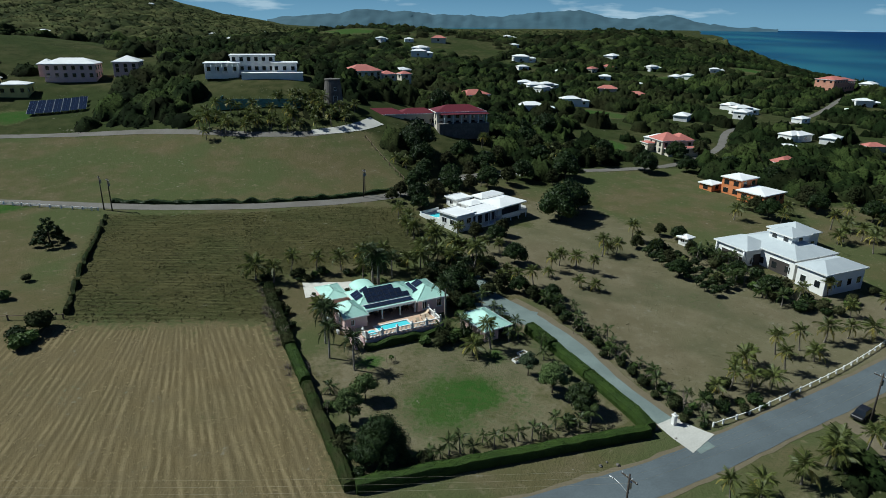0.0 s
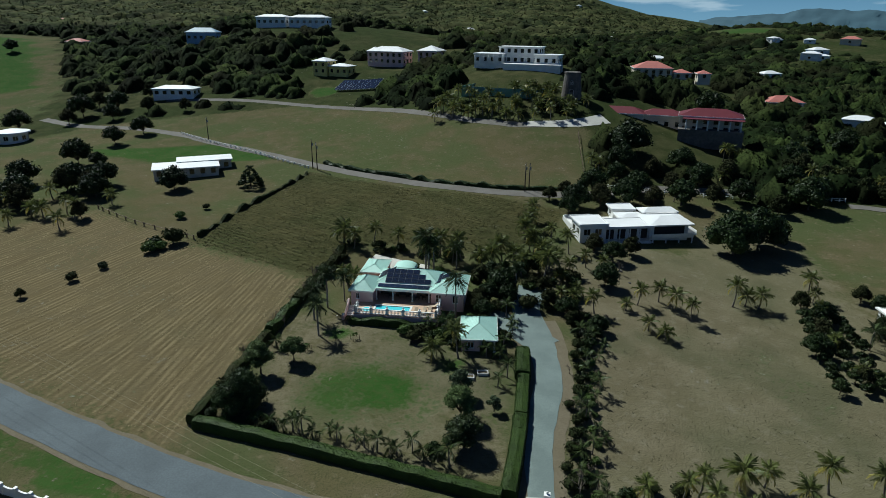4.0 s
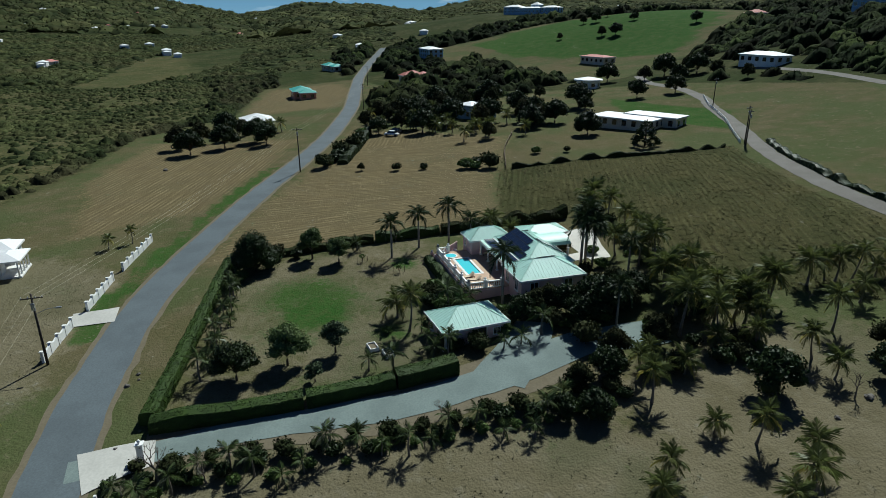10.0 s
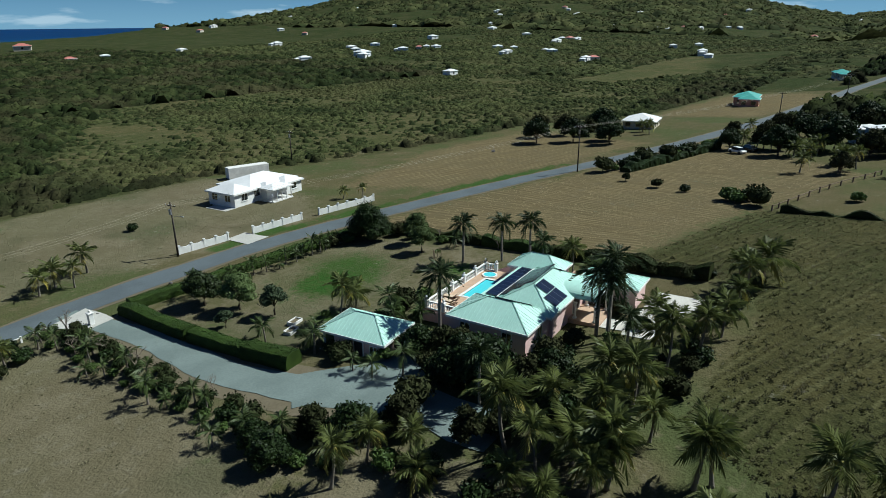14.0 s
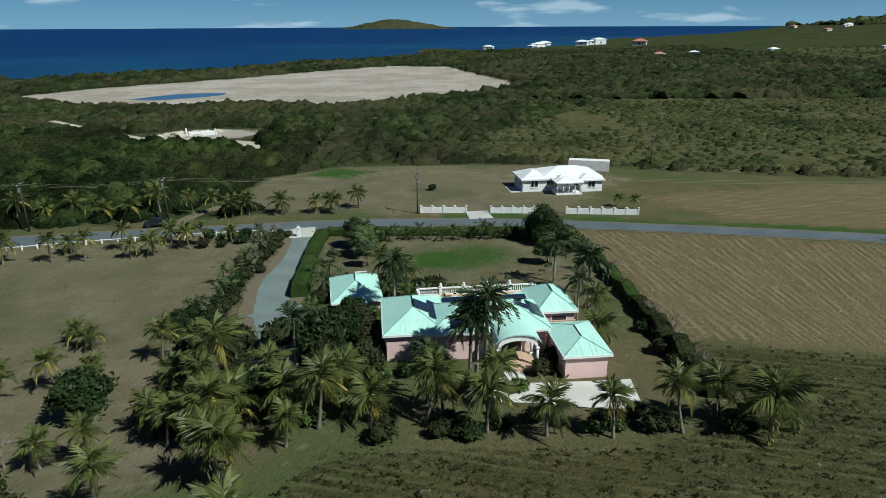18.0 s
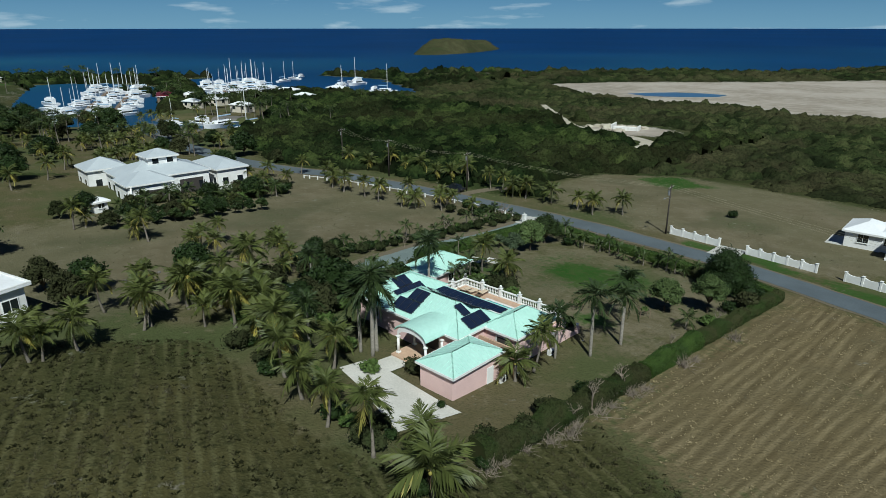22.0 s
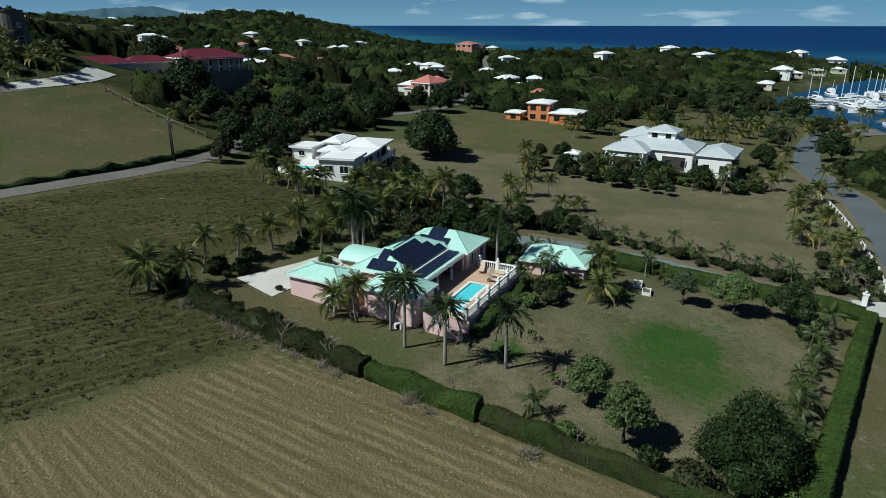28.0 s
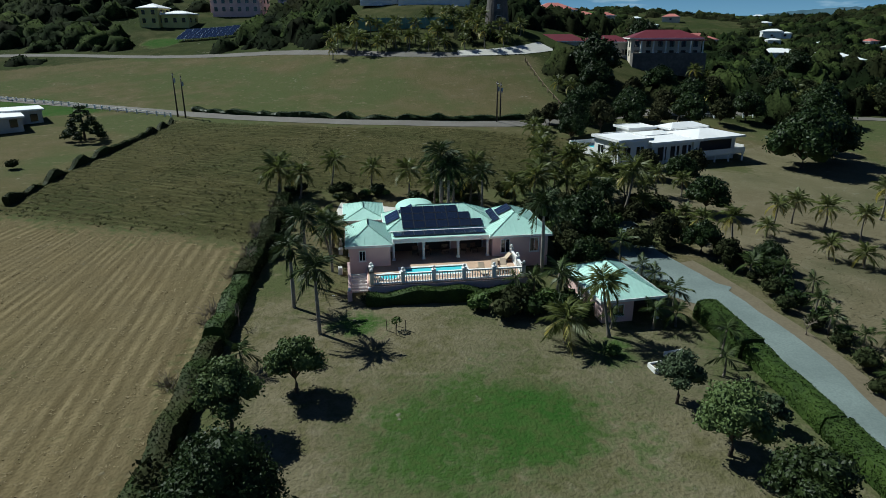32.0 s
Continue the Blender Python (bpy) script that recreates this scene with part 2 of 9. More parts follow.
M_HEDGE = material("clipped_hedge_green", (0.040, 0.068, 0.014), 0.6, alt=(0.023, 0.042, 0.010), blotch=0.7, blotch_scale=0.7, vary=0.35, backlit=0.03, spec=0.12)
M_HEDGEO = material("overgrown_hedge_olive", (0.030, 0.046, 0.014), 0.6, alt=(0.046, 0.046, 0.021), blotch=0.8, blotch_scale=0.4, vary=0.45, backlit=0.1, spec=0.04)
M_SCRUB = material("scrub_green", (0.026, 0.036, 0.013), 0.9, spec=0.08, alt=(0.052, 0.053, 0.024), blotch=0.8, blotch_scale=0.02, grain=0.55, grain_scale=1.6, bump=0.9, bump_scale=2.2, vary=0.4, backlit=0.1)
M_ISLE = material("dry_cay_scrub", (0.036, 0.046, 0.019), 0.95, spec=0.05, alt=(0.070, 0.068, 0.034), blotch=0.8, blotch_scale=0.02, grain=0.7, grain_scale=0.12)
M_TUFT = material("rank_grass_blades", (0.074, 0.074, 0.033), 0.6, spec=0.1, alt=(0.044, 0.048, 0.020), blotch=0.9, blotch_scale=0.3, vary=0.4, backlit=0.8)
M_BENT = material("bleached_grass_bents", (0.222, 0.204, 0.110), 0.6, spec=0.2, alt=(0.095, 0.094, 0.045), blotch=0.9, blotch_scale=0.12, vary=0.35, backlit=0.8)
M_STRAW = material("cut_straw", (0.31, 0.255, 0.148), 0.7, spec=0.15, alt=(0.25, 0.20, 0.105), blotch=0.8, blotch_scale=0.25, vary=0.3, backlit=0.35)
M_STUBBLE = material("grazed_grass_blades", (0.19, 0.17, 0.105), 0.9, spec=0.1, alt=(0.11, 0.105, 0.055), blotch=0.9, blotch_scale=0.2, vary=0.45, backlit=0.15)


def leaf_mass(name, low, mid, high, dry, dry_share):
    """Foliage of a thicket: dark to light by crown and spray, with drier stretches."""
    m = bpy.data.materials.new(name)
    m.use_nodes = True
    n, l = m.node_tree.nodes, m.node_tree.links
    b = n["Principled BSDF"]
    b.inputs["Roughness"].default_value, b.inputs["Specular IOR Level"].default_value = 0.9, 0.03
    geo, at = n.new("ShaderNodeNewGeometry"), n.new("ShaderNodeAttribute")
    at.attribute_name = "tone"
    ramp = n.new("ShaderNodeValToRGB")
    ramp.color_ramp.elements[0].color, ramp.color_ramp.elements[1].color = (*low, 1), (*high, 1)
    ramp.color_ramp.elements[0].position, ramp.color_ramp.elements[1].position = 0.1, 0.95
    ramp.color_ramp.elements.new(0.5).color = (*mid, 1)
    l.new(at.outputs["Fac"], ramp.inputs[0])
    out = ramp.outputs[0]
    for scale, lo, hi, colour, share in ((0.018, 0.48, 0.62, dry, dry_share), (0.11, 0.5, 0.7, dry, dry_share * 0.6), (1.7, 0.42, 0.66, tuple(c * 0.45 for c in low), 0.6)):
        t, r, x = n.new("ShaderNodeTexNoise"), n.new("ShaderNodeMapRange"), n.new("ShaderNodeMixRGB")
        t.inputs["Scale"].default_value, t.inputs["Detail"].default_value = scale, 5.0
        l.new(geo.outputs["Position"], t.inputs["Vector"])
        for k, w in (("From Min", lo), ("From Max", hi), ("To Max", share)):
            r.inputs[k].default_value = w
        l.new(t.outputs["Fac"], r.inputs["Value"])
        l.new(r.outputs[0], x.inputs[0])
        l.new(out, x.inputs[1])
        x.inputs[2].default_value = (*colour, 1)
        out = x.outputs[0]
    l.new(out, b.inputs["Base Color"])
    tr, ms = n.new("ShaderNodeBsdfTranslucent"), n.new("ShaderNodeMixShader")
    ms.inputs[0].default_value = 0.1
    l.new(out, tr.inputs[0])
    l.new(b.outputs[0], ms.inputs[1])
    l.new(tr.outputs[0], ms.inputs[2])
    l.new(ms.outputs[0], n["Material Output"].inputs[0])
    return m


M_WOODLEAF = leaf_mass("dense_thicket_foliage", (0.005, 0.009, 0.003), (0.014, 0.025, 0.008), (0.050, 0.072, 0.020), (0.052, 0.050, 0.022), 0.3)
M_SCRUBLEAF = leaf_mass("olive_scrub_foliage", (0.012, 0.018, 0.007), (0.028, 0.040, 0.014), (0.066, 0.080, 0.029), (0.074, 0.066, 0.034), 0.6)
# heath bushes; tones raised and reused on far hills in place of haze
M_HEATHHAZE = leaf_mass("heath_and_hazed_hill_foliage", (0.022, 0.031, 0.012), (0.054, 0.067, 0.025), (0.102, 0.112, 0.044), (0.098, 0.094, 0.041), 0.5)
# blue colour and weak emission stand in for the haze before the hills
M_RANGE = material("haze_tinted_hills", (0.034, 0.074, 0.098), 0.95, alt=(0.020, 0.050, 0.070), blotch=0.7, blotch_scale=0.01, emit=0.35)
M_TWIG = material("bare_twigs", (0.20, 0.165, 0.13), 0.95, vary=0.2)
M_POOLTILE = material("turquoise_pool_tile", (0.16, 0.62, 0.66), 0.4, alt=(0.12, 0.5, 0.56), blotch=0.4, blotch_scale=1.5)
M_CAR = material("dark_car_paint", (0.012, 0.013, 0.016), 0.25, spec=0.6)
M_CARW = material("white_car_paint", (0.75, 0.75, 0.75), 0.3, spec=0.6)
M_RUBBER = material("tyre_rubber", (0.02, 0.02, 0.02), 0.9)
M_STEEL = material("galvanised_steel", (0.35, 0.36, 0.37), 0.45, 0.7)
M_CABLE = material("bare_aluminium_cable", (0.34, 0.31, 0.22), 0.5)
M_FURN = material("brown_wicker", (0.14, 0.09, 0.06), 0.85, grain=0.3)
M_CUSHION = material("tan_cushion", (0.55, 0.44, 0.32), 0.9)
M_COURTGREEN = material("green_court_screen", (0.17, 0.32, 0.27), 0.8)
M_HULL = material("white_boat_hull", (0.78, 0.79, 0.80), 0.35, spec=0.5)
M_REDPAINT = material("red_machine_paint", (0.40, 0.05, 0.04), 0.5)


def water(name, deep, rough, scale, strength, shallow=None):
    m = bpy.data.materials.new(name)
    m.use_nodes = True
    n, l = m.node_tree.nodes, m.node_tree.links
    b = n["Principled BSDF"]
    b.inputs["Roughness"].default_value, b.inputs["IOR"].default_value = rough, 1.33
    b.inputs["Specular IOR Level"].default_value = 0.16
    geo = n.new("ShaderNodeNewGeometry")
    t = n.new("ShaderNodeTexNoise")
    t.inputs["Scale"].default_value, t.inputs["Detail"].default_value = scale, 5.0
    l.new(geo.outputs["Position"], t.inputs["Vector"])
    u = n.new("ShaderNodeBump")
    u.inputs["Strength"].default_value, u.inputs["Distance"].default_value = strength, 0.3
    l.new(t.outputs["Fac"], u.inputs["Height"])
    l.new(u.outputs[0], b.inputs["Normal"])
    t2 = n.new("ShaderNodeTexNoise")
    t2.inputs["Scale"].default_value, t2.inputs["Detail"].default_value = 0.004, 3.0
    l.new(geo.outputs["Position"], t2.inputs["Vector"])
    r = n.new("ShaderNodeValToRGB")
    r.color_ramp.elements[0].position, r.color_ramp.elements[1].position = 0.35, 0.7
    r.color_ramp.elements[0].color = (*deep, 1)
    r.color_ramp.elements[1].color = (*(shallow or tuple(c * 1.35 for c in deep)), 1)
    l.new(t2.outputs["Fac"], r.inputs[0])
    col = r.outputs[0]
    at = n.new("ShaderNodeAttribute")
    at.attribute_name = "shoal"
    x = n.new("ShaderNodeMixRGB")
    x.inputs[2].default_value = (0.035, 0.15, 0.18, 1)
    l.new(at.outputs["Fac"], x.inputs[0])
    l.new(col, x.inputs[1])
    l.new(x.outputs[0], b.inputs["Base Color"])
    return m


M_PUDDLE = water("shallow_brine", (0.05, 0.11, 0.19), 0.3, 0.5, 0.1)
M_SEA = water("deep_blue_sea", (0.003, 0.024, 0.082), 0.5, 0.15, 0.4)
M_POOL = water("clear_pool_water", (0.10, 0.55, 0.62), 0.05, 3.0, 0.15, (0.14, 0.62, 0.68))


def ground_material():
    """Turf, dry stubble, watered lawn, bare sand and scrub floor, mixed by the cover laid on the sheet."""
    m = bpy.data.materials.new("open_ground")
    m.use_nodes = True
    n, l = m.node_tree.nodes, m.node_tree.links
    b = n["Principled BSDF"]
    b.inputs["Roughness"].default_value, b.inputs["Specular IOR Level"].default_value = 0.95, 0.02
    geo = n.new("ShaderNodeNewGeometry")
    at = n.new("ShaderNodeAttribute")
    at.attribute_name = "cover"
    at2 = n.new("ShaderNodeAttribute")
    at2.attribute_name = "scrub"
    at3 = n.new("ShaderNodeAttribute")
    at3.attribute_name = "turf"
    sep, turf = n.new("ShaderNodeSeparateColor"), n.new("ShaderNodeSeparateColor")
    l.new(at.outputs["Color"], sep.inputs[0])
    l.new(at3.outputs["Color"], turf.inputs[0])

    def nz(scale, detail=5.0, vec=None):
        t = n.new("ShaderNodeTexNoise")
        t.inputs["Scale"].default_value, t.inputs["Detail"].default_value = scale, detail
        l.new(vec or geo.outputs["Position"], t.inputs["Vector"])
        return t.outputs["Fac"]

    def rng(v, a, c, lo=0.0, hi=1.0):
        r = n.new("ShaderNodeMapRange")
        for k, w in (("From Min", a), ("From Max", c), ("To Min", lo), ("To Max", hi)):
            r.inputs[k].default_value = w
        l.new(v, r.inputs["Value"])
        return r.outputs[0]

    def mix(f, a, c):
        x = n.new("ShaderNodeMixRGB")
        l.new(f, x.inputs[0])
        for i, v in ((1, a), (2, c)):
            if isinstance(v, tuple):
                x.inputs[i].default_value = (*v, 1)
            else:
                l.new(v, x.inputs[i])
        return x.outputs[0]

    def math2(op, a, c):
        x = n.new("ShaderNodeMath")
        x.operation = op
        for i, v in ((0, a), (1, c)):
            if isinstance(v, float):
                x.inputs[i].default_value = v
            else:
                l.new(v, x.inputs[i])
        return x.outputs[0]

    big, big2, mid, clump, fine, tuft = nz(0.035), nz(0.06, 6.0), nz(0.22), nz(0.75, 4.0), nz(1.4, 6.0), nz(4.5, 3.0)
    # mown rows, along the swath lines laid on the sheet
    at4 = n.new("ShaderNodeAttribute")
    at4.attribute_name = "swath"
    mp = n.new("ShaderNodeMapping")
    mp.inputs["Scale"].default_value = (1.0, 0.06, 0.05)
    l.new(at4.outputs["Vector"], mp.inputs[0])
    row = nz(1.3, 7.0, mp.outputs[0])
    pasture = mix(rng(big, 0.4, 0.6), (0.098, 0.086, 0.043), (0.077, 0.081, 0.035))
    pasture = mix(rng(mid, 0.42, 0.62, 0, 0.7), pasture, (0.116, 0.097, 0.056))
    pasture = mix(rng(big2, 0.46, 0.60, 0, 0.75), pasture, (0.066, 0.084, 0.033))
    pasture = mix(rng(clump, 0.60, 0.72, 0, 0.6), pasture, (0.160, 0.138, 0.088))
    pasture = mix(rng(tuft, 0.5, 0.68, 0, 0.6), pasture, (0.052, 0.056, 0.025))
    wav = n.new("ShaderNodeTexWave")
    wav.inputs["Scale"].default_value, wav.inputs["Distortion"].default_value = 0.2856, 3.0
    wav.inputs["Detail"].default_value, wav.inputs["Detail Scale"].default_value = 3.0, 1.6
    mp2 = n.new("ShaderNodeMapping")
    mp2.inputs["Scale"].default_value = (1.0, 0.25, 0.12)
    l.new(at4.outputs["Vector"], mp2.inputs[0])
    l.new(mp2.outputs[0], wav.inputs["Vector"])
    broken = nz(0.5, 6.0, mp2.outputs[0])
    swath = math2("MULTIPLY", rng(wav.outputs["Fac"], 0.45, 0.95), rng(broken, 0.38, 0.6))
    furrow = math2("MULTIPLY", rng(wav.outputs["Fac"], 0.42, 0.05), rng(broken, 0.35, 0.6))
    dry = mix(rng(row, 0.36, 0.66), (0.108, 0.085, 0.044), (0.164, 0.131, 0.070))
    dry = mix(rng(big2, 0.45, 0.6, 0, 0.5), dry, (0.118, 0.100, 0.053))
    dry = mix(rng(furrow, 0.1, 0.8, 0, 0.35), dry, (0.062, 0.048, 0.025))
    dry = mix(rng(swath, 0.05, 0.8, 0, 0.42), dry, (0.27, 0.220, 0.126))
    pale = mix(rng(mid, 0.4, 0.62), (0.122, 0.106, 0.064), (0.153, 0.133, 0.085))
    pale = mix(rng(big, 0.42, 0.58, 0, 0.55), pale, (0.119, 0.114, 0.064))
    pale = mix(rng(clump, 0.56, 0.72, 0, 0.55), pale, (0.176, 0.158, 0.112))
    pale = mix(rng(big2, 0.52, 0.64, 0, 0.6), pale, (0.077, 0.079, 0.043))
    pale = mix(rng(tuft, 0.5, 0.7, 0, 0.45), pale, (0.082, 0.076, 0.045))
    rank = mix(rng(mid, 0.4, 0.6), (0.050, 0.048, 0.020), (0.063, 0.058, 0.024))
    rank = mix(rng(big2, 0.44, 0.6, 0, 0.7), rank, (0.041, 0.047, 0.018))
    rank = mix(rng(swath, 0.1, 0.8, 0, 0.6), rank, (0.100, 0.096, 0.044))
    rank = mix(rng(fine, 0.54, 0.64, 0, 0.7), rank, (0.024, 0.026, 0.011))
    rank = mix(rng(tuft, 0.56, 0.68, 0, 0.4), rank, (0.116, 0.111, 0.055))
    heath = mix(rng(big, 0.42, 0.58), (0.060, 0.066, 0.026), (0.088, 0.080, 0.036))
    heath = mix(rng(clump, 0.46, 0.62, 0, 0.8), heath, (0.050, 0.058, 0.024))
    heath = mix(rng(mid, 0.5, 0.66, 0, 0.5), heath, (0.120, 0.106, 0.056))
    dry = mix(rng(mid, 0.42, 0.66, 0, 0.6), dry, (0.120, 0.098, 0.055))
    dry = mix(rng(tuft, 0.52, 0.68, 0, 0.5), dry, (0.090, 0.073, 0.040))
    lawn = mix(rng(mid, 0.4, 0.62), (0.028, 0.074, 0.014), (0.044, 0.084, 0.021))
    lawn = mix(rng(fine, 0.45, 0.62, 0, 0.45), lawn, (0.060, 0.072, 0.026))
    sand = mix(rng(big, 0.4, 0.6), (0.36, 0.32, 0.27), (0.27, 0.235, 0.19))
    sand = mix(rng(mid, 0.45, 0.7, 0, 0.5), sand, (0.42, 0.39, 0.34))
    scrub = mix(rng(big, 0.42, 0.6), (0.036, 0.048, 0.017), (0.062, 0.062, 0.028))
    scrub = mix(rng(mid, 0.4, 0.62, 0, 0.75), scrub, (0.026, 0.035, 0.012))
    edge = math2("ADD", rng(fine, 0.3, 0.7, -0.25, 0.25), rng(mid, 0.3, 0.7, -0.22, 0.22))
    col = pasture
    soft_lawn = math2("ADD", sep.outputs[1], rng(big2, 0.35, 0.65, -0.18, 0.18))
    for mask, layer in ((turf.outputs[1], pale), (turf.outputs[0], rank), (sep.outputs[0], dry), (soft_lawn, lawn), (at2.outputs["Fac"], scrub), (turf.outputs[2], heath), (sep.outputs[2], sand)):
        col = mix(rng(math2("ADD", mask, edge), 0.3, 0.7), col, layer)
    l.new(col, b.inputs["Base Color"])
    u = n.new("ShaderNodeBump")
    u.inputs["Strength"].default_value, u.inputs["Distance"].default_value = 0.5, 0.25
    l.new(math2("ADD", tuft, fine), u.inputs["Height"])
    l.new(u.outputs[0], b.inputs["Normal"])
    return m


M_GROUND = ground_material()

# ---------------------------------------------------------------- building helpers
def mesh_from(name, verts, faces, mat=None, smooth=False):
    me = bpy.data.meshes.new(name)
    me.from_pydata(verts, [], faces)
    if mat:
        me.materials.append(mat)
    if smooth:
        me.polygons.foreach_set("use_smooth", [True] * len(me.polygons))
    me.update()
    return me


def part(name, data, mat=None, parent=None, label="", at=None):
    """One mesh object, from a bmesh or a mesh, under a thing or a part."""
    if isinstance(data, bmesh.types.BMesh):
        me = bpy.data.meshes.new(name)
        data.to_mesh(me)
        data.free()
        data = me
    if mat and not data.materials:
        data.materials.append(mat)
    ob = new(name, data)
    if parent:
        ob.parent = parent
    if at is not None:
        ob.matrix_basis = at
    if label:
        ob["label"] = label
    return ob


def thing(name, label, category, at=None, group="", kind=""):
    ob = new(name)
    ob.empty_display_size = 0.3
    if at is not None:
        ob.matrix_basis = at
    return tagged(ob, label, category, group, kind)


def box(bm, x0, x1, y0, y1, z0, z1, bevel=0.0):
    vs = [bm.verts.new((x, y, z)) for z in (z0, z1) for y in (y0, y1) for x in (x0, x1)]
    fs = [bm.faces.new([vs[i] for i in q]) for q in ((0, 2, 3, 1), (4, 5, 7, 6), (0, 1, 5, 4), (2, 6, 7, 3), (0, 4, 6, 2), (1, 3, 7, 5))]
    if bevel:
        es = list({e for f in fs for e in f.edges})
        bmesh.ops.bevel(bm, geom=es, offset=bevel, segments=1, affect="EDGES")
    return bm


def boxm(*a, bevel=0.0):
    return box(bmesh.new(), *a, bevel=bevel)


def tube(points, radii, sides=8, cap=True):
    """A round bar along points, as (verts, faces)."""
    vs, fs = [], []
    n = len(points)
    for i, p in enumerate(points):
        p = Vector(p)
        a, b = Vector(points[max(i - 1, 0)]), Vector(points[min(i + 1, n - 1)])
        q = (b - a).to_track_quat("Z", "X")
        for k in range(sides):
            w = 2 * math.pi * k / sides
            vs.append(tuple(p + q @ Vector((math.cos(w) * radii[i], math.sin(w) * radii[i], 0))))
    for i in range(n - 1):
        for k in range(sides):
            j = (k + 1) % sides
            fs.append((i * sides + k, i * sides + j, (i + 1) * sides + j, (i + 1) * sides + k))
    if cap:
        fs.append(tuple(range(sides))[::-1])
        fs.append(tuple((n - 1) * sides + k for k in range(sides)))
    return vs, fs


# ---------------------------------------------------------------- the lie of the land
def clamp(v, a, b):
    return a if v < a else b if v > b else v


def step(a, b, v):
    u = clamp((v - a) / (b - a), 0.0, 1.0)
    return u * u * (3 - 2 * u)


HILLS = ((35, 258, 11.7, 38), (60, 215, 5.7, 30), (-105, 350, 19.5, 70), (-313, 303, 14, 80), (-546, 311, 30, 130), (-210, 225, -6, 60),
         (130, 290, 3.3, 70), (-230, 420, 21.6, 120), (60, 350, 19, 80), (-400, 190, -2.4, 80), (95, 140, -1.6, 35), (-50, 440, 12, 80),
         (26, 106, -0.8, 11), (640, 230, 9, 90), (430, 520, 10, 130), (575, 690, 34, 92), (278, 856, 40, 150))
SEA = -6.0
CENTRE = (35.0, 95.0)
# height of the far skyline, in degrees, by compass angle
SKYLINE = ((-180, 0.95), (-175, 0.15), (-170, 1.4), (-160, 3.0), (-145, 3.2), (-137, 2.2), (-132, 1.45), (-125, 0.75), (-118, 0.35), (-112, 0.0), (-107, -0.4),
           (-100, -0.4), (40, -0.4), (44, -0.45), (60, -0.45), (75, -0.4), (80, -0.1),
           (85, 0.85), (92, 2.6), (105, 3.6), (120, 3.2), (135, 2.2), (146, 1.25), (151, 1.2), (158, 1.9), (164, 1.2), (170, 0.15), (174.5, 0.85), (180, 0.95))
LAND = ((3600, 3600), (1250, 1160), (893, 874), (650, 484), (572, 385), (535, 325), (600, 240), (690, 170), (690, 90), (600, 30), (550, -30), (480, -115), (440, -215), (395, -290),
        (310, -365), (228, -442), (173, -547), (94, -616), (43, -692), (60, -900), (-69, -870), (-250, -1000), (-420, -1500), (-3600, -2300), (-3600, 3600))
BASIN = ((256, 62), (272, 90), (320, 92), (390, 74), (500, 45), (470, 4), (425, -8), (330, 28), (283, 44))
INLET = ((214, 30), (226, 42), (262, 52), (266, 45), (240, 30), (222, 22))
HARBOUR = ((335, -6), (415, -32), (455, -40), (492, -84), (474, -135), (390, -150), (282, -108), (334, -62), (330, -30))
POND = ((274, -195), (212, -174), (157, -160), (124, -170), (85, -153), (59, -169), (7, -209), (-18, -245), (-18, -293), (-3, -357), (17, -459), (70, -470), (124, -407), (173, -335), (246, -258))


def signed(poly, x, y):
    """Distance to a polygon's edge, above nought inside."""
    best, inside = 1e9, False
    n = len(poly)
    for i in range(n):
        ax, ay = poly[i]
        bx, by = poly[(i + 1) % n]
        dx, dy = bx - ax, by - ay
        u = clamp(((x - ax) * dx + (y - ay) * dy) / (dx * dx + dy * dy), 0, 1)
        best = min(best, math.hypot(x - ax - u * dx, y - ay - u * dy))
        if (ay > y) != (by > y) and x < ax + (y - ay) / (by - ay) * dx:
            inside = not inside
    return best if inside else -best


def skyline(deg):
    for (a, ea), (b, eb) in zip(SKYLINE, SKYLINE[1:]):
        if a <= deg <= b:
            return ea + (eb - ea) * (deg - a) / (b - a)
    return 0.0


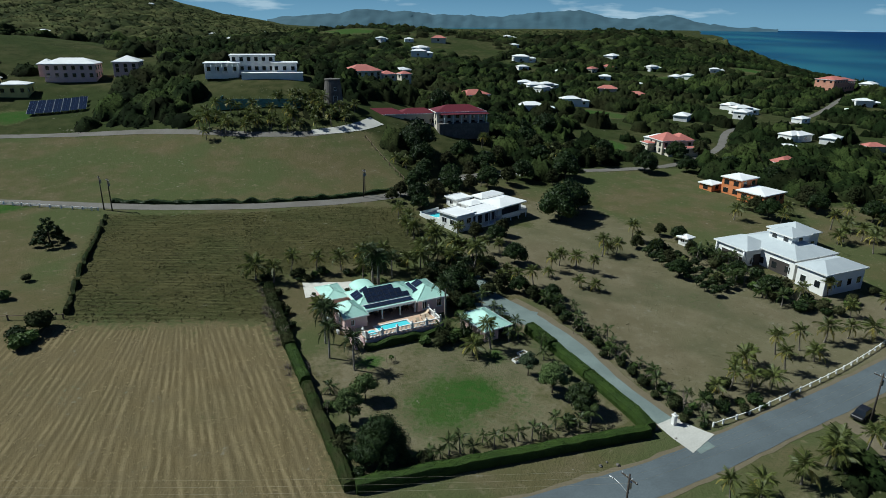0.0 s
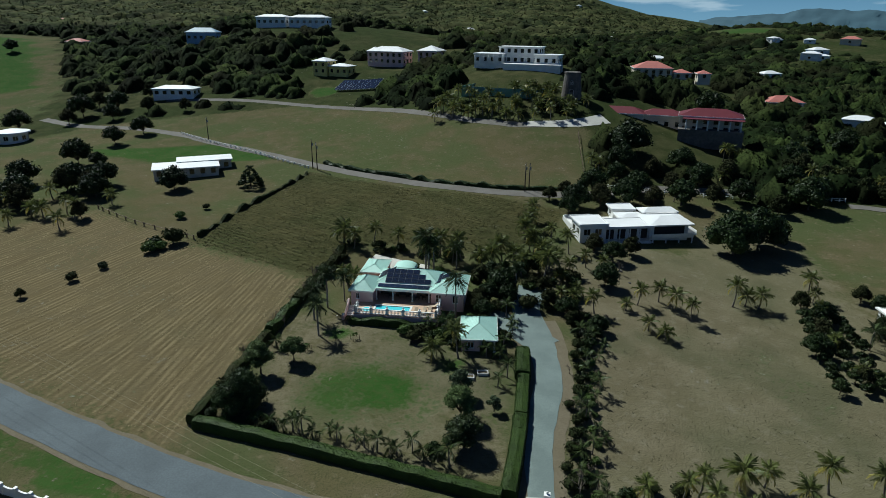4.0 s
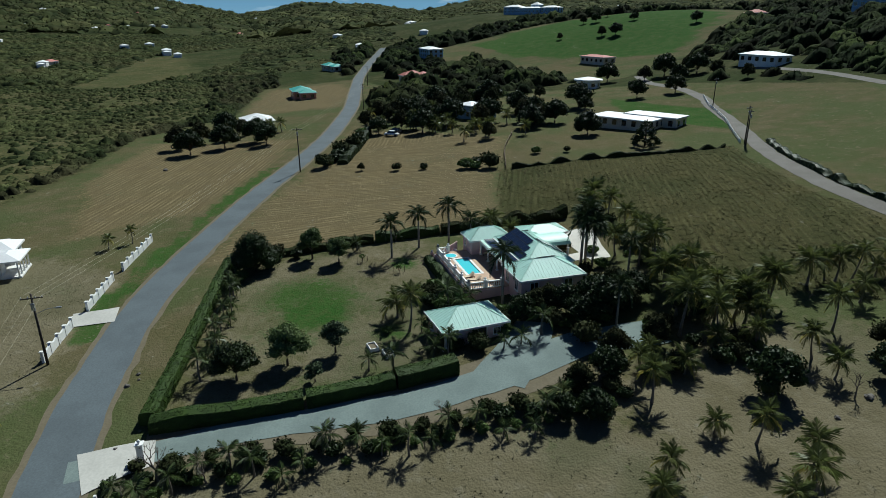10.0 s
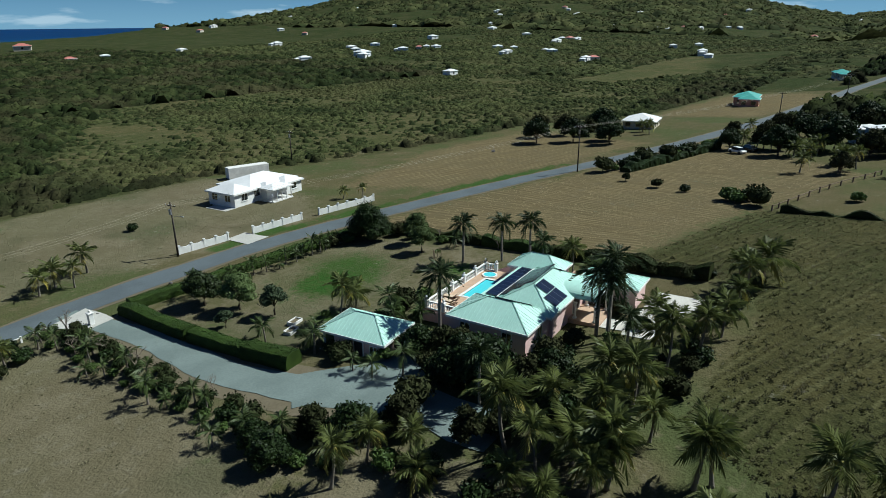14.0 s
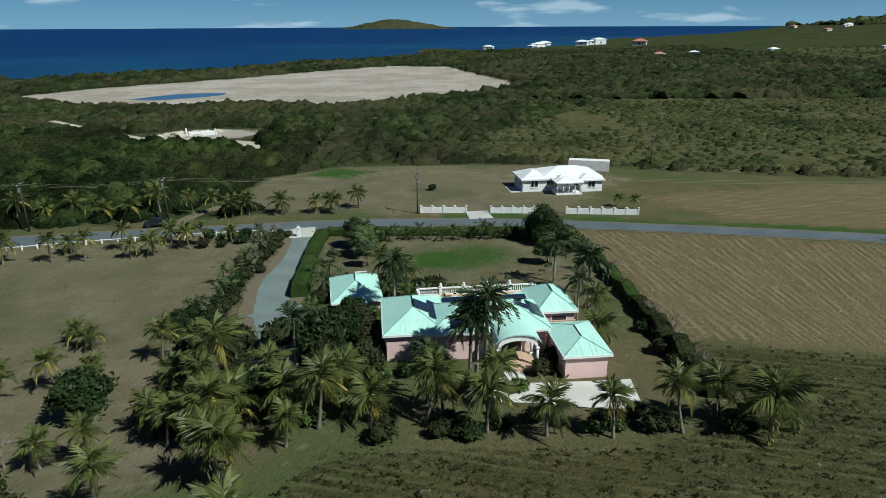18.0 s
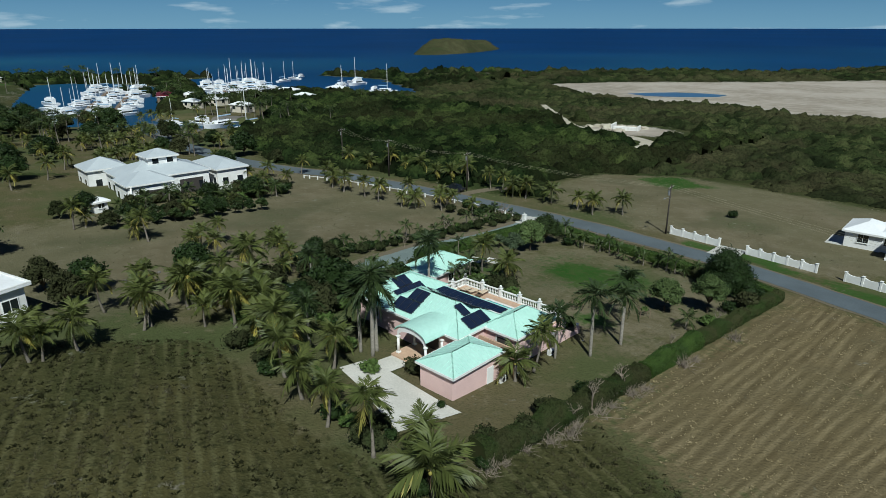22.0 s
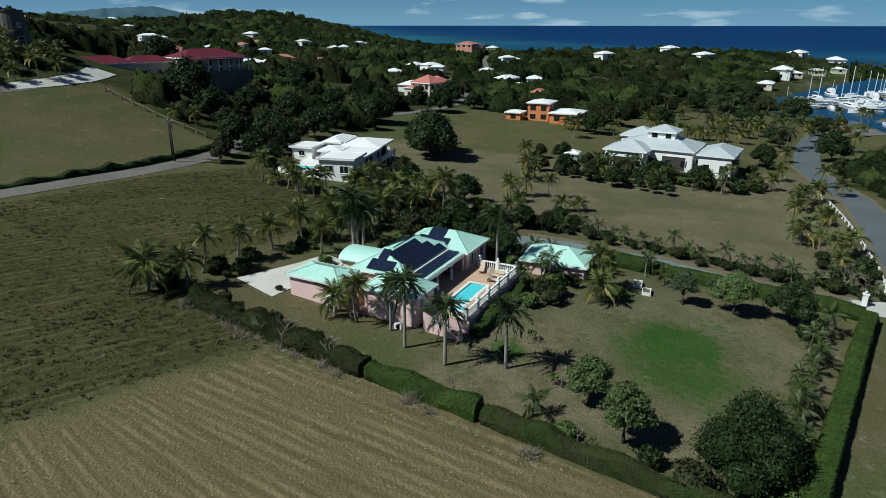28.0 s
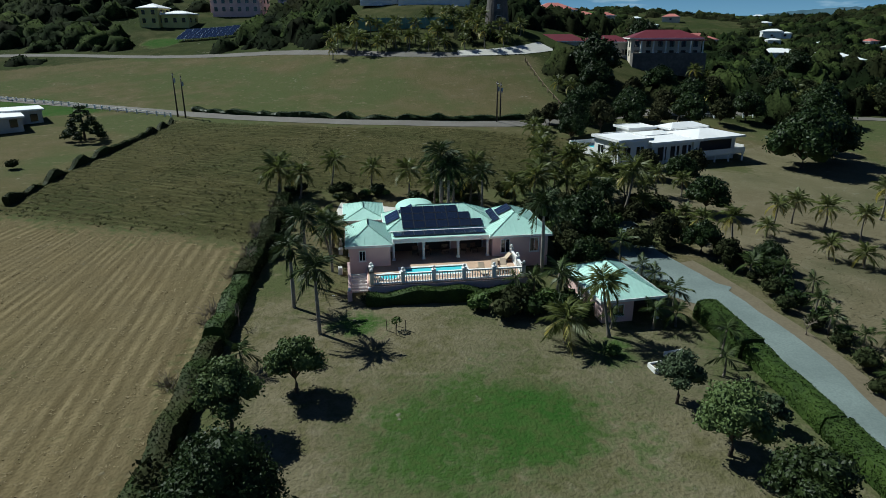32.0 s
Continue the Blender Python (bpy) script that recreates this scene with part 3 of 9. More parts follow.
def height(x, y):
    r = 0.07 * (clamp(y, 45, 130) - 45) - 2.2 + 0.02 * (clamp(y, 130, 230) - 130)
    r -= 0.03 * clamp(x - 30, 0, 70) * clamp((y - 40) / 30, 0, 1)
    r -= 0.012 * clamp(45 - y, 0, 150) + 0.012 * clamp(x - 100, 0, 350) + 0.004 * clamp(-x - 60, 0, 300)
    r = max(r, -5.2)
    for cx, cy, h, s in HILLS:
        d = ((x - cx) ** 2 + (y - cy) ** 2) / (2 * s * s)
        if d < 9:
            r += h * math.exp(-d)
    far = math.hypot(x - CENTRE[0], y - CENTRE[1])
    if far > 330:
        e = skyline(math.degrees(math.atan2(y - CENTRE[1], x - CENTRE[0])))
        top = max(0.0, 40 + 2500 * math.tan(radians(e)) - 8)
        k = clamp((far - 420) / 2080, 0, 1)
        lump = noise.fractal(Vector((x * 0.0022, y * 0.0022, 0.3)), 1.0, 2.0, 4)
        r += top * k ** 1.6 * (1 + 0.12 * lump) + clamp((far - 330) / 400, 0, 1) * clamp(top / 25, 0, 1) * 5.0 * lump
        coast = signed(LAND, x, y)
        if coast < 25:
            r = min(r, SEA - 1.5) if coast < -4 else SEA - 1.5 + (max(r, SEA + 1) - SEA + 1.5) * step(-4, 25, coast)
    if 205 < x < 520 and -170 < y < 110:
        w = max(signed(BASIN, x, y), signed(HARBOUR, x, y), signed(INLET, x, y))
        if w > -6:
            r = r + (SEA - 2 - r) * step(-6, 3, w)
    if -40 < x < 300 and -490 < y < -140:
        w = signed(POND, x, y)
        if w > -8:
            r = r + (SEA + 0.65 - r) * step(-8, 6, w)
    return r


def on(x, y, up=0.0):
    return Vector((x, y, height(x, y) + up))


def inside(poly, x, y):
    return signed(poly, x, y) > 0


# cleared land; the rest is thicket
CLEAR = (((-110, 18), (-60, 15), (-25, 6), (5, -5), (30, -6), (60, -5), (76, 8), (78, 26), (68, 38), (78, 42), (118, 48), (140, 62), (150, 100), (160, 130), (165, 168), (128, 174), (104, 160), (90, 172), (62, 166), (62, 200), (20, 212), (-48, 236), (-120, 206), (-140, 170), (-110, 110), (-115, 90), (-150, 92), (-150, 45)),)
CLEAR += (((138, 62), (150, 100), (165, 122), (215, 112), (262, 78), (285, 40), (300, -5), (275, -10), (238, 14), (205, 46), (170, 54)), ((-245, 52), (-150, 45), (-150, 92), (-200, 112), (-245, 100)), ((-360, 165), (-300, 150), (-260, 185), (-205, 190), (-150, 200), (-175, 255), (-255, 345), (-330, 350), (-380, 250)),)
TAN = (((13.5, 54), (13.5, 101), (-5, 106), (-21, 111.5), (-52, 124), (-92, 86), (-45, 73), (-18, 62)), ((-20, 52), (-6, 30), (-50, 20), (-100, 26), (-86, 70), (-45, 60)),
       ((-240, 55), (-150, 48), (-150, 84), (-200, 96), (-240, 90)), ((-650, 20), (-560, -60), (-300, -60), (-290, -30), (-450, 20)))
GREEN = (((-345, 190), (-270, 195), (-190, 255), (-260, 330), (-330, 330), (-370, 250)), ((-64, 164), (-100, 176), (-52, 190), (-30, 176)), ((50, 1), (62, -3), (68, 6), (57, 9)))
RANK = ((13.4, 101), (14.5, 117), (24, 120), (46, 119), (56, 134), (58, 150), (40, 154), (20, 155), (-6, 162), (-16, 166), (-19, 140), (-20.5, 112), (-5, 106.4))
PALE = (((60, 50), (118, 56), (140, 66), (118, 92), (112, 116), (82, 122), (72, 106), (62, 92)), ((-10, 12), (5, -5), (60, -6), (76, 8), (76, 36), (30, 42), (14, 44)), ((84, 120), (110, 120), (108, 150), (86, 150)), ((54, 112), (62, 96), (84, 108), (112, 114), (108, 128), (86, 132), (60, 132)))
HEATH = ((-560, -40), (-250, 30), (-150, 36), (-110, 14), (-60, 11), (-25, 2), (5, -9), (24, -14), (20, -60), (-40, -150), (-160, -240), (-420, -260))
LAWNS = ((213, 458, 16), (206, 271, 18), (528, 454, 30), (226, 803, 40), (391, 414, 22), (158, 204, 12), (441, 179, 30), (512, 78, 25), (319, 127, 14), (-354, 1200, 40), (-46, 253, 8))
WET = ((36.5, 70.5, 6.6, 1.0), (32.0, 69.5, 9.5, 0.62), (40.0, 67.0, 8.0, 0.5), (25.0, 83.4, 3.4, 0.75), (44.6, 79.0, 2.6, 0.6))
# the watered turf within the hedges
GARDEN = ((15, 58), (55, 55), (54.5, 84), (44, 88), (15, 92))


def cover(x, y):
    """Shares of dry stubble, watered green, bare sand, and thicket floor."""
    far = math.hypot(x - CENTRE[0], y - CENTRE[1])
    dry = green = sand = thick = 0.0
    if far < 1400:
        dry = max(step(-6, 6, signed(p, x, y)) for p in TAN)
        green = max(step(-3, 3, signed(p, x, y)) for p in GREEN)
        for cx, cy, r in LAWNS:
            green = max(green, 0.8 * (1 - step(r * 0.6, r * 1.1, math.hypot(x - cx, y - cy))))
        for cx, cy, r, share in WET:
            green = max(green, share * (1 - step(r * 0.25, r * 1.2, math.hypot(x - cx, y - cy))))
        # mown verge along the southern side of the road
        if -50 < x < 36 and 0 < road_side(x, y) < 4.6:
            green = max(green, 0.68)
        thick = 1 - max(step(-3, 3, signed(p, x, y)) for p in CLEAR)
        for cx, cy, r in LAWNS:
            thick = min(thick, step(r * 0.6, r * 1.1, math.hypot(x - cx, y - cy)))
        sand = max(0.0, 1 - step(0.6, 1.3, math.hypot((x - 114) / 18, (y + 64) / 13)))
        if -60 < x < 330 and -510 < y < -130:
            sand = max(sand, step(-5, 5, signed(POND, x, y)))
    else:
        thick = 1.0
    if far > 300 and height(x, y) < SEA + 1.0:
        sand = max(sand, 0.25)
    return dry, green, sand, thick


def lean_of(x0):
    """How far a mown swath of the field leans per metre: they fan out to the west."""
    return -0.05 if x0 > 4 else -0.05 + 0.0157 * (4 - x0) if x0 > -18 else 0.295


def swath_at(x, y):
    """Place across and along the mown swaths."""
    if signed(RANK, x, y) > 0:
        return 0.342 * x + 0.94 * y, 0.94 * x - 0.342 * y, 0.0
    if -60 < x < 16 and y > 50 and road_side(x, y) < -5:
        x0 = x
        for _ in range(9):
            x0 = x - lean_of(x0) * (y - 82)
        return x0, y, 0.0
    return 0.25 * x + 0.97 * y, 0.25 * y - 0.97 * x, 0.0


def turf(x, y):
    """Shares of rank field grass, pale grazed pasture and open heath."""
    rank = step(-2, 3, signed(RANK, x, y))
    pale = max(max(step(-6, 6, signed(p, x, y)) for p in PALE), 0.62 * step(-3, 4, signed(GARDEN, x, y)))
    return rank, pale, 0.95 * step(-18, 14, signed(HEATH, x, y))


ROAD = ((150, 66), (130, 60), (118, 55.5), (104, 53.2), (90, 51.2), (74, 49.5), (62, 48.2), (50, 47.4), (38, 47.6), (26, 48.4), (12, 51.0), (-2, 54.4), (-16, 58.0), (-30, 62.0),
        (-46, 67.2), (-66, 73.4), (-90, 79.5), (-115, 84.5), (-145, 89.8), (-190, 95.0), (-228, 99.5), (-264, 104.5), (-350, 121), (-420, 138))
NORTHROAD = ((105, 176), (92, 173), (78, 169), (62, 161), (46, 157.4), (34, 157.0), (22, 158.4), (12, 161.0), (-2, 165.4), (-16, 171.2), (-38, 181.2), (-61, 190.2), (-76, 197), (-100, 203), (-125, 205), (-150, 214))
MILLROAD = ((-110, 238), (-75, 240), (-42, 234), (-10, 223.6), (8, 214.5), (22, 206.4), (32, 202.2), (42, 200.0), (52, 201.2), (62, 204))
MARINAROAD = ((142, 63), (160, 66), (200, 66), (240, 60), (268, 44))
SHORELANE = ((128, 173), (165, 172), (205, 190), (250, 225), (300, 235), (360, 262), (430, 300), (470, 318))
SANDTRACK = ((192, -112), (162, -84), (134, -59), (112, -52), (94, -44), (88, -27))
BEACHLANE = ((84, 50), (83, 42), (79, 34))
DRIVE = ((60.4, 49.0), (59.4, 55.2), (58.7, 60), (58.3, 66), (58.4, 72), (58.5, 79), (57.5, 85), (56.3, 90), (54.4, 95), (53.2, 100), (53.6, 105), (53.6, 108))


def road_side(x, y):
    """How far a place lies south of the road's edge."""
    for (ax, ay), (bx, by) in zip(ROAD, ROAD[1:]):
        if bx <= x <= ax:
            return ay + (by - ay) * (x - ax) / (bx - ax) - 3.0 - y
    return 99.0


def smooth_line(line, pace=2.0):
    pts = [Vector((*p, 0)) for p in line]
    out = []
    for i in range(len(pts) - 1):
        a, b, c, d = pts[max(i - 1, 0)], pts[i], pts[i + 1], pts[min(i + 2, len(pts) - 1)]
        n = max(1, round((c - b).length / pace))
        for k in range(n):
            u = k / n
            out.append(0.5 * ((2 * b) + (c - a) * u + (2 * a - 5 * b + 4 * c - d) * u * u + (3 * b - a - 3 * c + d) * u ** 3))
    return out + [pts[-1]]


def ribbon(name, line, width, mat, up, label, pace=2.0, cross=4, wobble=0.15, kind="structure"):
    """A strip laid on the land along a line; width may be a pair, for the start and the end."""
    pts = smooth_line(line, pace)
    w0, w1 = width if isinstance(width, tuple) else (width, width)
    vs, fs = [], []
    for i, p in enumerate(pts):
        t = (pts[min(i + 1, len(pts) - 1)] - pts[max(i - 1, 0)]).normalized()
        s = Vector((t.y, -t.x, 0))
        w = (w0 + (w1 - w0) * i / (len(pts) - 1)) / 2
        for k in range(cross + 1):
            u = 2 * k / cross - 1
            e = wobble * noise.noise(Vector((p.x * 0.3, p.y * 0.3, 5.0 * u))) if abs(u) == 1 else 0
            q = p + s * (u * w + e)
            vs.append((q.x, q.y, height(q.x, q.y) + up))
    for i in range(len(pts) - 1):
        for k in range(cross):
            a = i * (cross + 1) + k
            fs.append((a, a + 1, a + cross + 2, a + cross + 1))
    return tagged(new(name, mesh_from(name, vs, fs, mat)), label, name.split("_")[-1], kind=kind)


def lines(mid, inner, fine, reach, grow):
    half, s, v = [], fine, inner
    out = [mid + fine * k for k in range(int(-inner / fine), int(inner / fine) + 1)]
    while v < reach:
        s *= grow
        v += s
        half.append(v)
    return [mid - v for v in reversed(half)] + out + [mid + v for v in half]


xs, ys = lines(35, 104, 2.0, 3700, 1.055), lines(100, 104, 2.0, 3700, 1.055)
gv = [(x, y, height(x, y)) for y in ys for x in xs]
nx = len(xs)
gf = [(j * nx + i, j * nx + i + 1, (j + 1) * nx + i + 1, (j + 1) * nx + i) for j in range(len(ys) - 1) for i in range(nx - 1)]
ground = tagged(new("ground", mesh_from("ground", gv, gf, M_GROUND, True)), "dry rolling pasture, mown fields and thicket floor", "ground", kind="structure")
ground.data.color_attributes.new("cover", "FLOAT_COLOR", "POINT")
ground.data.color_attributes.new("turf", "FLOAT_COLOR", "POINT")
ground.data.attributes.new("scrub", "FLOAT", "POINT")
ca, sa = ground.data.attributes["cover"], ground.data.attributes["scrub"]
cv = [cover(x, y) for x, y, z in gv]
ca.data.foreach_set("color", np.array([(a, b, c, 1) for a, b, c, d in cv], dtype=np.float32).ravel())
ground.data.attributes["turf"].data.foreach_set("color", np.array([(*turf(x, y), 1) for x, y, z in gv], dtype=np.float32).ravel())
ground.data.attributes.new("swath", "FLOAT_VECTOR", "POINT").data.foreach_set("vector", np.array([swath_at(x, y) for x, y, z in gv], dtype=np.float32).ravel())
sa = ground.data.attributes["scrub"]
sa.data.foreach_set("value", np.array([d for a, b, c, d in cv], dtype=np.float32))

# the sea, with its far rim drawn up to the horizon
sv, sf = [(CENTRE[0], CENTRE[1], SEA)], []
radii = [60 * 1.12 ** k for k in range(40)]
radii = [r for r in radii if r < 4700] + [4850]
SEG = 96
shoal = [0.0]
for r in radii:
    for k in range(SEG):
        a = 2 * math.pi * k / SEG
        x, y = CENTRE[0] + r * math.cos(a), CENTRE[1] + r * math.sin(a)
        sv.append((x, y, SEA + 20 * step(1200, 4800, r)))
        d = -signed(LAND, x, y) if r > 250 else 0
        shoal.append((0.3 + 0.7 * step(-150, 300, y)) * 0.75 * (1 - step(60, 650, d)) * (0.4 + 0.6 * step(-0.2, 0.4, noise.noise(Vector((x * 0.004, y * 0.004, 0))))))
sf += [(0, 1 + k, 1 + (k + 1) % SEG) for k in range(SEG)]
for i in range(len(radii) - 1):
    for k in range(SEG):
        j = (k + 1) % SEG
        sf.append((1 + i * SEG + k, 1 + (i + 1) * SEG + k, 1 + (i + 1) * SEG + j, 1 + i * SEG + j))
sea = tagged(new("water", mesh_from("water", sv, sf, M_SEA, True)), "deep blue sea paler over the shoals", "sea", kind="structure")
shoal_at = sea.data.attributes.new("shoal", "FLOAT", "POINT")
shoal_at.data.foreach_set("value", np.array(shoal, dtype=np.float32))

ribbon("verge_south", ROAD, 6.6, M_VERGE, 0.035, "dry bare verge beside the road", wobble=0.5)
ribbon("road", ROAD, 5.3, M_ASPHALT, 0.07, "worn grey asphalt country road", wobble=0.2)
ribbon("north_road", NORTHROAD, 3.6, M_DIRTROAD, 0.06, "narrow grey dirt road between fields", wobble=0.4)
ribbon("mill_road", MILLROAD, 3.2, M_DIRTROAD, 0.06, "narrow pale lane along the hill", wobble=0.4)
ribbon("verge_drive", DRIVE[1:-3], (6.0, 8.2), M_VERGE, 0.035, "dry soil beside the drive", wobble=0.5)
ribbon("driveway", DRIVE, (2.9, 5.2), M_GRAVEL, 0.08, "grey-green gravel driveway", wobble=0.35)
ribbon("drive_apron", ((60.8, 50.2), (59.9, 53.0), (59.4, 56.0)), (6.0, 3.6), M_CONCRETE, 0.11, "pale concrete apron of the drive", pace=1.0)
ribbon("parking", ((57.5, 88), (51.5, 93.0), (47.2, 95.2)), (6.0, 5.0), M_GRAVEL, 0.075, "grey-green gravel parking yard", pace=1.0)
ribbon("opposite_apron", ((28.0, 45.4), (28.3, 42.5), (28.6, 40.0)), (4.6, 4.2), M_CONCRETE, 0.10, "pale concrete apron to the opposite plot", pace=1.0)
ribbon("entrance_path", ((30.9, 105.8), (30.8, 107.6), (30.6, 109.4)), 2.4, M_COURT, 0.085, "pale stone path to the entrance porch", pace=1.0)
ribbon("court", ((32.8, 110.8), (29.0, 110.9), (25.0, 111.3), (20.6, 111.8)), (3.0, 6.0), M_COURT, 0.07, "white crushed stone entrance court", pace=1.0)
ribbon("shore_lane", SHORELANE, 3.2, M_DIRTROAD, 0.10, "narrow grey lane between the shore houses", wobble=0.4)
ribbon("side_lane", BEACHLANE, 2.6, M_VERGE, 0.05, "pale sandy track into the thicket")
ribbon("sand_track", SANDTRACK, (2.6, 5.0), M_SAND, 0.10, "bleached sandy track through the thicket", wobble=0.9)
pv = [(196, -193), (188, -210), (180, -220), (165, -226), (153, -226), (152, -214), (160, -203), (172, -194), (181, -189)]
puddle = mesh_from("puddle", [(x, y, SEA + 0.72) for x, y in pv], [tuple(range(len(pv)))], M_PUDDLE)
tagged(new("pond_water", puddle), "shallow blue water left on the salt flat", "water", kind="structure")
ribbon("marina_yard", ((212, 62), (232, 44), (250, 22)), 12.0, M_DIRTROAD, 0.09, "grey dirt yard beside the marina")
ribbon("marina_road", MARINAROAD, 6.0, M_ASPHALT, 0.07, "grey asphalt road to the marina")


def island(name, cx, cy, length, breadth, humps, turn, label):
    nU, nV = 110, 44
    vs, fs = [], []
    for j in range(nV + 1):
        for i in range(nU + 1):
            u, v = 2 * i / nU - 1, 2 * j / nV - 1
            edge = max(0.0, 1 - (u * u + v * v))
            x, y = u * length / 2, v * breadth / 2
            z = sum(h * math.exp(-((u - hu) / w) ** 2) for hu, h, w in humps) * min(1, edge * 1.6)
            z += max(h for _, h, _ in humps) * (0.16 * noise.fractal(Vector((x * 0.02, y * 0.02, 1.0)), 1.0, 2.0, 4) + 0.13 * noise.noise(Vector((x * 0.16, y * 0.16, 2.0)))) * min(1, edge * 3)
            c, s = math.cos(turn), math.sin(turn)
            vs.append((cx + x * c - y * s, cy + x * s + y * c, z if edge > 0 else -3))
    for j in range(nV):
        for i in range(nU):
            a = j * (nU + 1) + i
            fs.append((a, a + 1, a + nU + 2, a + nU + 1))
    return vs, fs


for isl in (("island", 760, -600, 340, 90, ((-0.5, 15, 0.34), (0.5, 11, 0.26), (0.0, 8, 0.6)), radians(-62), "low scrubby cay with two rounded humps"),
            ("island", 180, -3600, 680, 260, ((0.05, 40, 0.42), (-0.5, 14, 0.5), (0.55, 14, 0.4)), radians(2), "far domed green island on the horizon")):
    vs, fs = island(*isl)
    rise = SEA + 20 * step(1200, 4800, math.hypot(isl[1] - CENTRE[0], isl[2] - CENTRE[1]))
    me = mesh_from("island", [(x, y, z + rise) for x, y, z in vs], fs, M_ISLE, True)
    tagged(new("island", me), isl[7], "island", kind="structure")

# a far range across the bay, its blue and faint glow painted for haze
RANGE = ((81, 0.1), (79.8, 0.3), (76, 0.55), (73.3, 0.95), (70.4, 0.85), (66.2, 0.6), (61.9, 0.5), (57.7, 0.9), (55.4, 1.0), (51.7, 0.4), (47.8, 0.7), (45.6, 0.15), (43.1, -0.15), (40, -0.25))
rv, rf = [], []
NR = 160
for i in range(NR + 1):
    deg = 81 - 41 * i / NR
    for (a, ea), (b, eb) in zip(RANGE, RANGE[1:]):
        if b <= deg <= a:
            e = ea + (eb - ea) * step(0, 1, (deg - a) / (b - a))
    e += 0.10 * noise.fractal(Vector((deg * 0.9, 3.0, 0.0)), 1.0, 2.0, 5)
    top = max(4.0, 38 + 4500 * math.tan(radians(e)))
    for k in range(6):
        u = k / 5
        q = 4200 + 320 * u + 60 * noise.noise(Vector((deg * 1.3, u * 3, 0)))
        h = top * u ** 0.8 + 6 * noise.noise(Vector((deg * 2.1, u * 5, 4.0)))
        rv.append((q * math.cos(radians(deg)), q * math.sin(radians(deg)), 8 + h))
for i in range(NR):
    for k in range(5):
        a = i * 6 + k
        rf.append((a, a + 6, a + 7, a + 1))
tagged(new("backdrop", mesh_from("backdrop", rv, rf, M_RANGE, True)), "hills far across the bay, coloured blue for haze", "hills", kind="structure")

# ---------------------------------------------------------------- roofs, walls and openings
def roof_faces(u0, u1, v0, v1, ze, rise, gable=""):
    """Top faces of a hipped roof, each as its eave corners and ridge corners; gable names the end (u0, u1, v0, v1) that stays upright."""
    lu, lv = u1 - u0, v1 - v0
    zr = ze + rise
    if lu >= lv:
        m, h = (v0 + v1) / 2, lv / 2
        a, b = (u0 + (0 if "u0" in gable else h), m, zr), (u1 - (0 if "u1" in gable else h), m, zr)
        f = [[(u0, v0, ze), (u1, v0, ze), b, a], [(u1, v1, ze), (u0, v1, ze), a, b], [(u1, v0, ze), (u1, v1, ze), b], [(u0, v1, ze), (u0, v0, ze), a]]
    else:
        m, h = (u0 + u1) / 2, lu / 2
        a, b = (m, v0 + (0 if "v0" in gable else h), zr), (m, v1 - (0 if "v1" in gable else h), zr)
        f = [[(u1, v0, ze), (u1, v1, ze), b, a], [(u0, v1, ze), (u0, v0, ze), a, b], [(u0, v0, ze), (u1, v0, ze), a], [(u1, v1, ze), (u0, v1, ze), b]]
    return f


